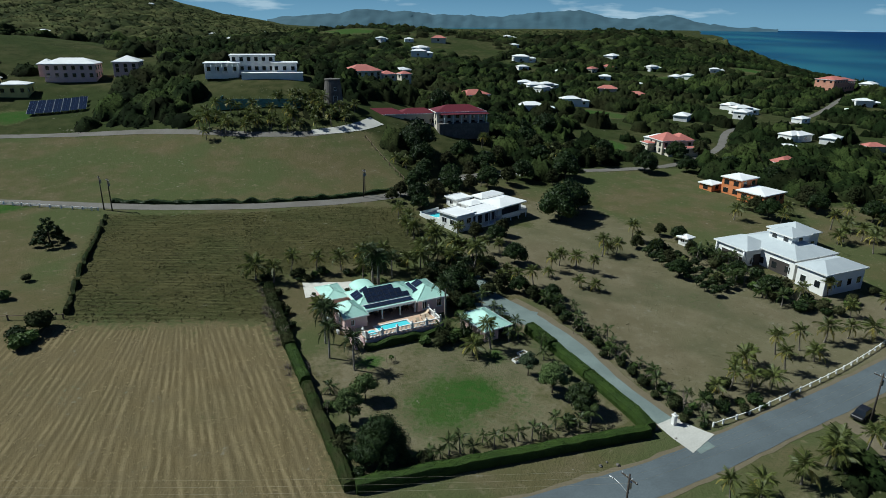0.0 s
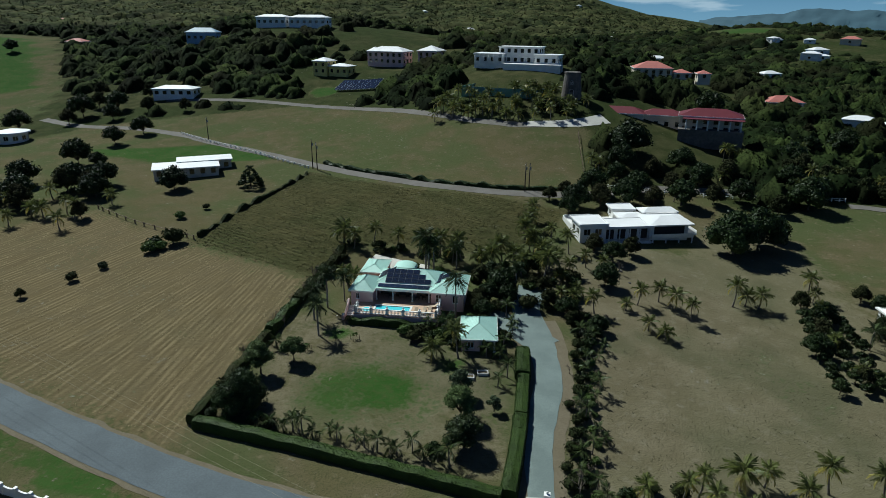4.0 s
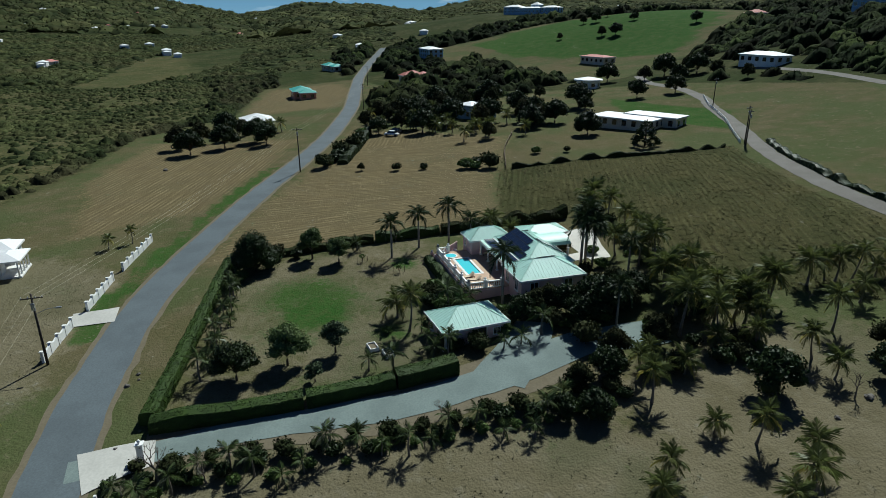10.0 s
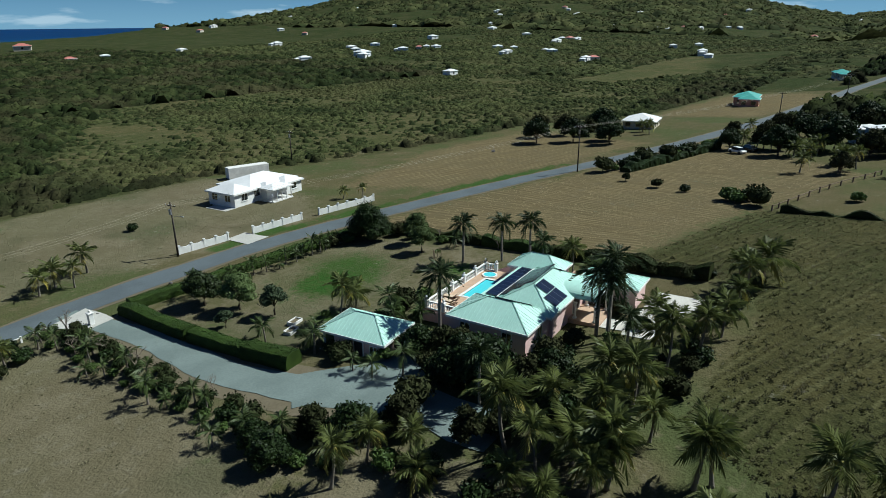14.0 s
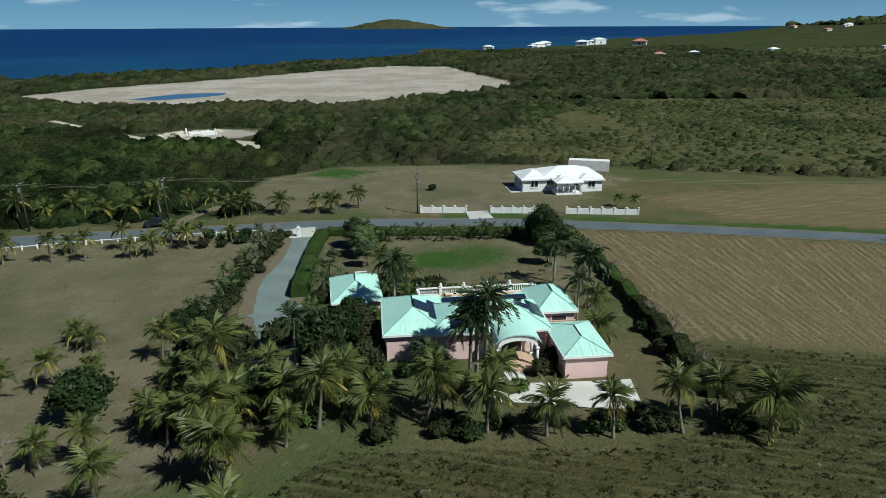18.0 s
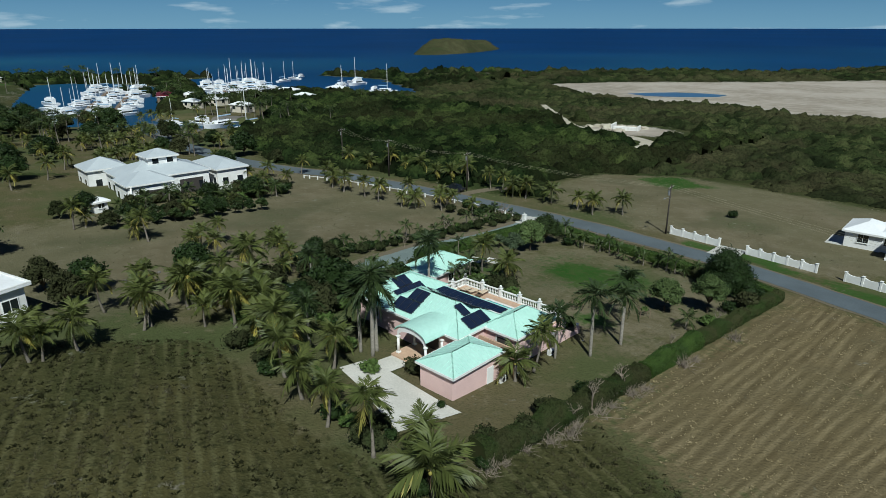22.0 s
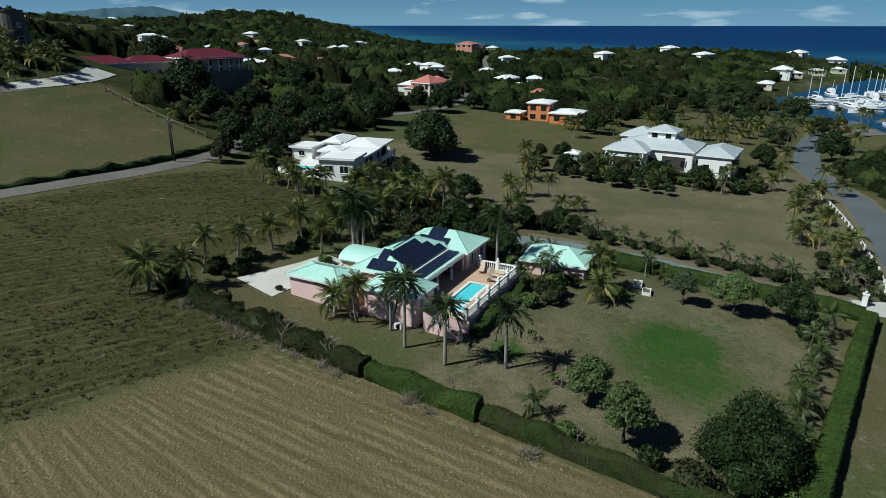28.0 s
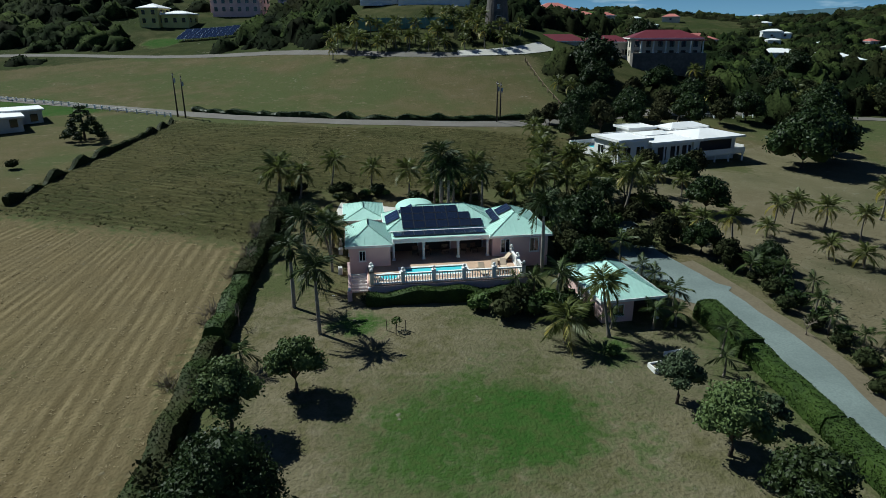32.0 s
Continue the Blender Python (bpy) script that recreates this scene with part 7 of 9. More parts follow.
    p0, p1, p2 = v[tri[pick, 0]], v[tri[pick, 1]], v[tri[pick, 2]]
    nrm = np.cross(p1 - p0, p2 - p0)
    nrm /= np.linalg.norm(nrm, axis=1)[:, None] + 1e-9
    pos = p0 + (p1 - p0) * w[:, :1] + (p2 - p0) * w[:, 1:] + nrm * (blade * g.uniform(-0.1, 0.9, n2))[:, None]
    nrm = nrm + 0.55 * g.normal(size=(n2, 3))
    nrm /= np.linalg.norm(nrm, axis=1)[:, None]
    a = np.cross(nrm, g.normal(size=(n2, 3)))
    a /= np.linalg.norm(a, axis=1)[:, None] + 1e-9
    b = np.cross(nrm, a)
    s = (blade * g.uniform(0.5, 1.3, n2))[:, None]
    bv = np.stack([pos - a * s - b * s * 0.4, pos + b * s * 0.9, pos + a * s - b * s * 0.4], 1).reshape(-1, 3)
    tone_b = np.repeat(np.clip(hue1[tri[pick, 0]] + 0.24 * g.normal(size=n2), 0, 1), 3)
    me = quads_mesh(name, np.concatenate([v, bv]), np.concatenate([tri, np.arange(n2 * 3).reshape(-1, 3) + len(v)]), mat)
    me.attributes.new("tone", "FLOAT", "POINT").data.foreach_set("value", np.concatenate([hue1, tone_b]).astype(np.float32))
    return tagged(new(name, me), label, "scrub", kind="stuff")


def heathland(x, y):
    return signed_all(HEATH, x, y) > 2


def near_flats(x, y):
    return (signed_all(HEATH, x, y) < 2) & ~((x > 70) & (y > -75))


HILLSIDE = (-420, 520, 96, 520)
canopy("scrub", (-330, 22, -165, 40), 0.7, (0.4, 1.5), 1.7, (0.45, 0.85), M_HEATHHAZE, 30, "low olive bushes dotted over the grassy flats", heathland, 3.4, 0.17, 0.42, 0.02)
canopy("scrub", (-330, 300, -165, 60), 1.0, (1.0, 2.6), 2.3, (0.55, 1.1), M_SCRUBLEAF, 32, "olive green scrub over the flats behind the plots", near_flats, 2.2, 0.24, 0.3)
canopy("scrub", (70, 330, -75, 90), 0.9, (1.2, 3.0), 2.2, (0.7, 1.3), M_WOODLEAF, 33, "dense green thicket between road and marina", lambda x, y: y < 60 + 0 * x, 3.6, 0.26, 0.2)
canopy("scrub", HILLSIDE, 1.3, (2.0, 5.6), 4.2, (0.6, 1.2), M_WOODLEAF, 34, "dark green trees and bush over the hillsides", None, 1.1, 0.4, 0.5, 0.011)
canopy("scrub", (520, 760, 60, 520), 2.6, (2.2, 5.0), 4.6, (0.6, 1.2), M_WOODLEAF, 35, "dark green bush on the shore hills", None, 0.4, 0.6, 0.45)
canopy("scrub", (-900, -330, -600, 160), 2.2, (1.0, 3.4), 3.6, (0.5, 0.85), M_HEATHHAZE, 36, "olive scrub over the far flats", None, 0.4, 0.5, 0.4, 0.006)
canopy("scrub", (-330, 420, -760, -165), 2.2, (2.0, 4.4), 4.2, (0.6, 1.0), M_SCRUBLEAF, 37, "green mangrove strip behind the beach", None, 0.45, 0.5, 0.25)
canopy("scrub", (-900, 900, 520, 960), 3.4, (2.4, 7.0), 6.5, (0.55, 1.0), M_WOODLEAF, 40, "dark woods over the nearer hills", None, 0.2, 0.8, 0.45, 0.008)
# far woods take the lighter heath foliage: haze put into their colour
canopy("scrub", (-1800, 1500, 960, 2300), 9.0, (7, 16), 15, (0.4, 0.75), M_HEATHHAZE, 38, "woods over the far hills, lightened for haze", None, 0.02, 2.4, 0.4, 0.004)
canopy("scrub", (-2400, -900, -1800, 960), 9.0, (6, 15), 15, (0.4, 0.75), M_HEATHHAZE, 39, "woods over the far hills, lightened for haze", None, 0.02, 2.4, 0.45, 0.004)
canopy("scrub", (300, 640, -280, 60), 1.8, (1.6, 4.0), 4.0, (0.8, 1.4), M_WOODLEAF, 42, "dark trees on the spits round the harbour", None, 0.6, 0.5, 0.3)


# ---------------------------------------------------------------- grass
def grass(name, area, per, tall, spread, mat, seed, label, keep=None, rows=None, blades=5, bias=0.5, wide=0.34):
    """Tufts of blades over an area (polygon), evenly or gathered into rows."""
    g = np.random.default_rng(seed)
    px, py = [p[0] for p in area], [p[1] for p in area]
    n = int(per * (max(px) - min(px)) * (max(py) - min(py)))
    xs2, ys2 = g.uniform(min(px), max(px), n), g.uniform(min(py), max(py), n)
    if rows:
        xs2, ys2 = rows(xs2, ys2, g)
    ok = signed_all(area, xs2, ys2) > 0.3
    xs2, ys2 = xs2[ok], ys2[ok]
    pts = []
    for x, y, chance in zip(xs2, ys2, g.random(len(xs2))):
        clot = 0.45 * noise.noise(Vector((x * 0.16, y * (0.05 if rows else 0.16), seed))) + 0.6 * noise.noise(Vector((x * 0.9, y * 0.9, seed)))
        if chance > bias + 0.9 * clot or (keep and not keep(x, y)):
            continue
        pts.append((x, y, 0, 1 + 0.5 * clot))
    c = np.array(pts)
    c[:, 2] = lie(c[:, 0], c[:, 1]) - 0.02
    m = len(c) * blades
    pick = np.repeat(np.arange(len(c)), blades)
    ang = g.uniform(0, 6.28, m)
    out = np.stack([np.cos(ang), np.sin(ang), np.zeros(m)], 1)
    side = np.stack([-np.sin(ang), np.cos(ang), np.zeros(m)], 1)
    sz = (c[pick, 3] * g.uniform(0.6, 1.3, m))[:, None]
    root = c[pick, :3] + out * g.uniform(0, 0.35, m)[:, None] * spread
    tip = root + out * spread * sz * g.uniform(0.3, 1.0, m)[:, None] + np.array([0, 0, 1.0]) * tall * sz
    w = spread * wide * sz
    v = np.stack([root - side * w, root + side * w, tip], 1).reshape(-1, 3)
    ob = new(name, quads_mesh(name, v, np.arange(m * 3).reshape(-1, 3), mat))
    return tagged(ob, label, "grass", kind="stuff")


def fanned_rows(x, y, g):
    """Gather places of the mown field into its swaths."""
    x0 = np.round(x / 1.1) * 1.1 + g.normal(size=len(x)) * 0.19
    lean = np.where(x0 > 4, -0.05, np.where(x0 > -18, -0.05 + 0.0157 * (4 - x0), 0.295))
    return x0 + lean * (y - 82), y


def cross_rows(x, y, g):
    """Gather places of the rank field into its faint rows."""
    a, b = 0.342 * x + 0.94 * y, 0.94 * x - 0.342 * y
    a = np.round(a / 1.35) * 1.35 + g.normal(size=len(x)) * 0.22
    return 0.342 * a + 0.94 * b, 0.94 * a - 0.342 * b


def off_roads(x, y):
    for line, w in ((ROAD, 4.2), (DRIVE, 4.5), (NORTHROAD, 2.6)):
        for (ax, ay), (bx, by) in zip(line, line[1:]):
            dx, dy = bx - ax, by - ay
            u = clamp(((x - ax) * dx + (y - ay) * dy) / (dx * dx + dy * dy), 0, 1)
            if math.hypot(x - ax - u * dx, y - ay - u * dy) < w:
                return False
    return True


grass("grass", RANK, 2.2, 0.13, 0.27, M_TUFT, 71, "rank dark olive grass tufts over the field", off_roads, blades=6, bias=0.32)
grass("grass", RANK, 12.0, 0.11, 0.24, M_BENT, 76, "bleached grass bents in faint rows over the field", off_roads, cross_rows, 4, 0.42, 0.2)
grass("grass", TAN[0], 5.0, 0.055, 0.23, M_STRAW, 72, "pale cut straw lying in rows over the mown field", off_roads, fanned_rows, 4, 0.32, 0.3)
grass("grass", PALE[0], 2.0, 0.10, 0.16, M_STUBBLE, 73, "short grazed tufts over the pale pasture", off_roads, blades=4)
grass("grass", PALE[1], 1.6, 0.10, 0.16, M_STUBBLE, 74, "short grazed tufts over the plot beyond the road", off_roads, blades=4)

# ---------------------------------------------------------------- the other houses
def dwelling(name, label, x, y, turn, blocks, walls, roof_mat, glaze=3.4, seam=0.0, drop=0.0, group="", category="house", trim=None, far=False):
    """A house of blocks (u0, u1, v0, v1, wall height, roof rise): walls, hipped roof with fascia, windows all round."""
    z = height(x, y) + drop
    t = thing(name, label, category, pose(x, y, z, 0, 0, turn), group)
    for u0, u1, v0, v1, wh, rise, *lift in blocks:
        low = lift[0] if lift else -2.0
        wall_box(t, u0, u1, v0, v1, low, wh, walls)
        o = 0.45
        roof(t, u0 - o, u1 + o, v0 - o, v1 + o, wh + 0.05, rise, roof_mat, seam=seam, fascia=0.28, trim=trim, far=far)
        if not glaze:
            continue
        floors = [0.9] if wh < 4.6 else [0.8, wh - 2.1]
        if low > 0:
            floors = [low + 0.5]
        for zf in floors:
            h = min(1.3, wh - zf - 0.4)
            if h < 0.5:
                continue
            for a, b, side, fix in ((u0, u1, "-v", v0 - 0.02), (u0, u1, "+v", v1 + 0.02), (v0, v1, "-u", u0 - 0.02), (v0, v1, "+u", u1 + 0.02)):
                n = int((b - a) / glaze)
                for k in range(n):
                    c = a + (b - a) * (k + 0.5) / n
                    p = (c, fix) if side[1] == "v" else (fix, c)
                    window(t, *p, zf, 1.5 if glaze > 3 else 1.1, h, side, far=far)
    return t


nb = dwelling("neighbour_house", "long white bungalow with white hip roofs on the opposite plot", 9.0, 20.4, 5.8,
              ((-8.6, 4.2, -6.0, 3.0, 2.7, 1.6), (3.6, 8.8, -4.0, 3.4, 2.6, 1.3), (-8.4, -3.6, 1.0, 5.0, 2.5, 1.0), (-0.5, 1.4, 2.0, 4.6, 2.5, 0.8)), M_WHITE, M_WHITEROOF, 3.2, drop=0.2)
roof(nb, -3.4, 2.6, 3.2, 7.6, 2.6, 0.7, M_WHITEROOF, seam=0, name="porch_roof")
part("porch_floor", boxm(-3.2, 2.4, 3.0, 7.4, -1.0, 0.1), M_COPING, nb)
for k in range(5):
    column(nb, -3.0 + 1.33 * k, 7.1, 0.1, 2.42, 0.11)
part("side_slab", boxm(8.9, 11.4, -2.0, 3.6, -1.0, -0.1), M_CONCRETE, nb)
cont = thing("shipping_container", "long white shipping container in the grass behind the bungalow", "container", Matrix.Translation(on(-2.4, 2.6)) @ pose(0, 0, 0, 0, 0, -16))
part("body", boxm(-4.9, 4.9, -1.25, 1.25, 0.1, 2.7, bevel=0.03), M_COPING, cont)
for k in range(20):
    part("rib", boxm(-4.8 + 0.5 * k, -4.55 + 0.5 * k, 1.25, 1.265, 0.25, 2.55), M_COPING, cont)
part("door", boxm(4.9, 4.94, -1.1, 1.1, 0.2, 2.6), M_WHITE, cont)

gh = dwelling("grey_roof_house", "large white house with pale grey metal hip roofs and a cupola", 126.5, 94.0, 0,
              ((-4.5, 8.0, -7.5, 9.5, 4.4, 2.4), (-9.0, -1.0, 1.5, 10.5, 4.2, 1.9), (-0.5, 5.0, -2.6, 3.4, 7.6, 1.3, 5.8), (-5.6, 6.4, -15.6, -8.9, 4.2, 1.5), (10.5, 18.5, 4.5, 12.5, 4.4, 2.0)), M_WHITE, M_GREYROOF, 3.0, drop=-0.2, far=True)
# dark panels on plain walls, coloured as the shade of deep verandas
opening(gh, -5.4, 1.46, 0.0, 3.0, 3.0, "-v", "veranda")
opening(gh, -4.54, -3.6, 0.0, 5.0, 3.0, "-u", "veranda")
opening(gh, -9.02, 6.0, 0.2, 5.0, 2.6, "-u", "veranda")
for v in (2.0, 10.0):
    column(gh, -9.3, v, -0.5, 4.1, 0.2)
dwelling("garden_hut", "small white square hut in the grass", 114.2, 110.8, 10, ((-1.2, 1.2, -1.2, 1.2, 2.1, 0.7),), M_WHITE, M_WHITEROOF, 2.2, category="hut")

# white villa: a tall end block, a long low wing over a shaded veranda, hipped rooms behind, a walled pool court
wh = thing("white_villa", "rambling white villa with flat white roofs and a walled pool court", "house", pose(61.6, 131.2, 2.5, 0, 0, 19))
for u0, u1, v0, v1, low, top in ((0, 5.6, 0, 6.2, -1.0, 4.1), (5.62, 16.2, 1.9, 6.0, -1.2, 3.2), (16.22, 25.2, 1.6, 8.2, -2.2, 3.5), (18.2, 25.6, 8.22, 12.4, -1.6, 3.9), (12.0, 18.18, 6.6, 10.8, -1.0, 3.3)):
    wall_box(wh, u0, u1, v0, v1, low, top, M_WHITE)


def slab_roof(parent, u0, u1, v0, v1, z, rise=0.0):
    """Flat white roof with a raised rim, or a low hip."""
    if rise:
        roof(parent, u0, u1, v0, v1, z, rise, M_WHITEROOF, seam=0, fascia=0.28, trim=M_WHITE, far=True)
        return
    p = part("roof", boxm(u0, u1, v0, v1, z, z + 0.3, bevel=0.04), M_WHITEROOF, parent)
    for x0, x1, y0, y1 in ((u0, u1, v0, v0 + 0.2), (u0, u1, v1 - 0.2, v1), (u0, u0 + 0.2, v0 + 0.2, v1 - 0.2), (u1 - 0.2, u1, v0 + 0.2, v1 - 0.2)):
        part("rim", boxm(x0, x1, y0, y1, z + 0.3, z + 0.42), M_WHITE, p)


slab_roof(wh, -0.5, 6.1, -0.6, 6.6, 4.12)
slab_roof(wh, 6.12, 16.5, -0.2, 6.4, 3.22)
slab_roof(wh, 15.6, 25.9, 0.2, 8.7, 3.56, 0.9)
slab_roof(wh, 17.6, 26.2, 8.72, 13.0, 3.95, 0.7)
slab_roof(wh, 11.4, 17.58, 6.42, 11.4, 3.35, 0.5)
for k in range(5):
    column(wh, 6.6 + 2.3 * k, 0.1, -1.0, 3.2, 0.13)
part("veranda_floor", boxm(5.62, 16.2, -0.2, 1.9, -1.6, 0.1), M_COPING, wh)
for u in (7.4, 10.0, 12.6, 15.0):
    opening(wh, u, 1.88, 0.2, 1.8, 2.2, "-v", "veranda_door")
for v in (1.6, 4.4):
    window(wh, -0.02, v, 1.9, 1.5, 1.2, "-u")
window(wh, 1.5, -0.02, 1.9, 1.4, 1.3, "-v")
window(wh, 4.0, -0.02, 1.9, 1.4, 1.3, "-v")
opening(wh, 20.8, 1.58, 0.9, 7.0, 2.0, "-v", "balcony_door")
part("balcony", boxm(16.2, 25.8, 0.0, 1.6, 0.6, 0.85), M_WHITE, wh)
part("balcony_wall", boxm(16.2, 25.8, -0.12, 0.0, 0.85, 1.6), M_WHITE, wh)
part("side_balcony", boxm(25.22, 27.4, 1.62, 8.2, 0.6, 0.85), M_WHITE, wh)
part("balcony_wall", boxm(27.28, 27.4, 1.62, 8.2, 0.85, 1.6), M_WHITE, wh)
for k in range(4):
    column(wh, 16.6 + 3.0 * k, 0.1, -2.4, 0.6, 0.15)
for u in (18.6, 21.6, 24.2):
    window(wh, u, 12.42, 1.2, 1.3, 1.2, "+v")
for v in (3.4, 6.4):
    window(wh, 25.22, v, 1.2, 1.3, 1.2, "+u")
# court and its wall
part("court_floor", boxm(0.4, 11.98, 6.22, 14.4, -0.8, 1.45), M_COPING, wh)
part("court_pool", boxm(2.0, 6.0, 9.6, 12.4, 1.4, 1.5), M_POOL, wh, "turquoise pool water in the court")
part("court_wall", boxm(0.2, 0.4, 6.22, 13.4, -1.0, 2.2), M_WHITE, wh)
part("court_wall", boxm(1.6, 7.2, 14.4, 14.6, -1.0, 2.2), M_WHITE, wh)
vs, fs = [], []
for k in range(9):
    a = radians(90 + 11.25 * k)
    for r in (1.25, 1.05):
        for z in (-1.0, 2.2):
            vs.append((1.45 + r * math.cos(a), 13.35 + r * math.sin(a), z))
for k in range(8):
    i = 4 * k
    fs += [(i, i + 4, i + 5, i + 1), (i + 2, i + 3, i + 7, i + 6), (i + 1, i + 5, i + 7, i + 3)]
part("curved_wall", mesh_from("curved_wall", vs, fs, M_WHITE), None, wh)
part("plinth", boxm(-0.6, 5.7, -0.5, 0.0, -1.2, 0.0), M_COPING, wh)
hut = thing("garage", "small white flat-roofed garage beside the pool court", "garage", pose(70.6, 149.8, 3.7, 0, 0, 14))
wall_box(hut, -2.4, 2.4, -2.2, 2.2, -1.0, 2.3, M_WHITE)
slab_roof(hut, -2.9, 2.9, -2.6, 2.6, 2.32)
opening(hut, 0.2, 2.22, 0.0, 2.6, 2.0, "+v", "garage_door")
window(hut, -2.42, 0.0, 0.9, 1.2, 0.9, "-u")

dwelling("orange_house", "orange rendered house with white roofs among palms", 161, 133.5, 8, ((-3.5, 4.5, 1.5, 8.0, 5.4, 0.8), (-6.0, 4.0, -8.0, 0.6, 3.0, 0.9), (-6.0, -1.0, 9.5, 14.0, 2.6, 0.6)), M_ORANGE, M_WHITEROOF, 3.2, far=True)
dwelling("red_roof_house", "two-storey house with faded red roofs and verandas", 179, 190, -8, ((-6.0, 3.0, -5.0, 4.0, 5.2, 2.6), (2.0, 9.0, -3.0, 5.5, 4.6, 2.2), (-9.0, -5.8, 0.0, 4.5, 3.6, 0.6), (-5.0, 8.0, -8.0, -5.2, 2.6, 0.5)), M_CREAM, M_SALMONROOF, 2.8, far=True)
mn = dwelling("hill_mansion", "grey mansion with dark red hip roofs on the hillside", 88, 214, -8, ((-24.0, -9.0, -1.0, 6.5, 4.4, 1.8), (-10.0, 3.0, 0.5, 7.5, 4.2, 1.6), (2.0, 20.0, -5.0, 4.5, 5.2, 2.0, -5.0)), M_CREAM, M_REDROOF, 2.8, drop=-0.3, far=True)
part("terrace_wall", boxm(2.0, 20.5, -8.6, -5.1, -4.0, 1.6), M_STONE, mn)
for k in range(6):
    column(mn, 4.0 + 3.1 * k, -8.2, 1.6, 4.6, 0.2)
part("balcony_roof", boxm(3.0, 20.4, -8.6, -5.2, 4.6, 4.8), M_REDROOF, mn)
ribbon("mansion_drive", ((43, 200.6), (52, 201.2), (60, 203.8), (67, 208.5)), (3.0, 6.0), M_CONCRETE, 0.12, "pale paved drive of the hillside mansion", pace=1.0)
dwelling("hill_house", "house with salmon red hip roofs behind the mill", 88, 290, 5, ((-9, 6, -5, 6, 4.6, 2.6), (7, 14, -4, 3, 2.8, 1.4), (17, 22, -3, 2, 2.6, 1.3)), M_CREAM, M_SALMONROOF, 3.0, far=True)

manor = dwelling("modern_manor", "long white flat-roofed manor on the hilltop", 33, 256, -10, ((-16.0, -4.0, -4.5, 5.0, 3.6, 0.15), (-7.0, 9.0, -1.0, 7.0, 6.2, 0.15), (8.0, 17.0, -4.0, 4.0, 3.6, 0.15)), M_WHITE, M_WHITEROOF, 2.6, drop=0.6, trim=M_WHITE, far=True)
part("terrace", boxm(-3.0, 19.0, -8.5, -3.8, -3.0, 0.3), M_WHITE, manor)
for k in range(7):
    column(manor, -15.5 + 1.9 * k, -5.4, 0.0, 3.4, 0.16)
dwelling("pink_house", "pale pink two-storey house with a white hip roof", -28, 290, -12, ((-10, 8, -4.5, 5, 5.6, 2.0), (-14, -9, 2, 8, 5.2, 1.8)), M_PINK, M_WHITEROOF, 2.9, drop=0.3, far=True)
dwelling("pink_house", "pale pink pavilion house with a white pyramid roof", -9.5, 291, -12, ((-4.6, 4.6, -4.6, 4.6, 4.6, 2.2),), M_PINK, M_WHITEROOF, 2.9, drop=0.3, far=True)
dwelling("yellow_house", "yellow and white house on the slope", -52, 276, -10, ((-7, 0, -4, 4, 5.6, 1.4), (0.5, 10, -3, 4, 3.6, 1.0)), M_YELLOW, M_WHITEROOF, 3.0, far=True)
dwelling("flat_white_house", "low white house with wide flat white roofs", -48, 158.5, 34, ((-10.5, 6.5, -5.0, 4.0, 2.7, 0.25), (-4.0, 10.5, 2.0, 8.5, 3.1, 0.25)), M_CREAM, M_WHITEROOF, 2.8, trim=M_WHITE, far=True)
dwelling("pool_house", "small white house with a blue veranda among palms", -90, 122, 30, ((-7.0, -1.6, -3.0, 3.0, 3.4, 0.9), (-1.0, 5.0, -2.5, 3.5, 4.2, 1.0), (6.0, 10.0, 0.0, 3.6, 3.0, 0.8)), M_BLUE, M_WHITEROOF, 3.0, far=True)
dwelling("tent_roof_house", "house with a broad white tent roof behind trees", -119, 55.5, 10, ((-6.0, 5.0, -5.0, 5.0, 2.6, 2.0), (-11.5, -8.6, 0, 3.2, 2.2, 0.6)), M_CREAM, M_WHITEROOF, 3.2, far=True)
dwelling("turquoise_roof_house", "tan house with a turquoise metal roof on a bare plot", -193, 71.5, 6, ((-8.5, 5.0, -4.5, 4.0, 3.2, 1.7), (3.0, 9.5, -2.0, 5.0, 3.0, 1.4)), M_SALMON, M_TEALROOF, 3.2, far=True)
dwelling("turquoise_roof_house", "low house with turquoise metal roofs among trees", -314, 92, 15, ((-12, 0, -4, 4, 3.0, 1.6), (1, 10, -3, 5, 3.0, 1.5)), M_CREAM, M_TEALROOF, 3.4, far=True)
rh = thing("round_house", "round white house with a flat circular roof among trees", "house", pose(-135.3, 184.3, height(-135.3, 184.3)))
for nm, z0, z1, r0, r1, mt in (("wall", -1.5, 3.2, 4.6, 4.6, M_WHITE), ("roof", 3.2, 3.6, 5.8, 5.6, M_WHITEROOF), ("upper_roof", 3.6, 4.4, 5.4, 1.2, M_WHITEROOF)):
    vs, fs = tube([(0, 0, z0), (0, 0, z1)], [r0, r1], 28)
    part(nm, mesh_from(nm, vs, fs, mt), None, rh)
for k in range(10):
    a = radians(36 * k)
    window(rh, 4.62 * math.cos(a), 4.62 * math.sin(a), 0.9, 1.5, 1.4, "+u").rotation_euler = (0, 0, a + math.pi / 2)
dwelling("stone_cottage", "house with weathered pinkish roofs behind a hedge", -216, 129, 20, ((-8, 0, -4, 3, 3.0, 1.8), (1, 8, -3, 4, 3.0, 1.7), (-3, 3, -9, -5, 2.8, 1.5)), M_CREAM, M_SALMONROOF, 3.4, far=True)
dwelling("blue_house", "two-storey blue house with a white hip roof", -316, 156, 10, ((-10, 8, -5, 5, 5.4, 1.4),), M_BLUE, M_WHITEROOF, 3.2, far=True)
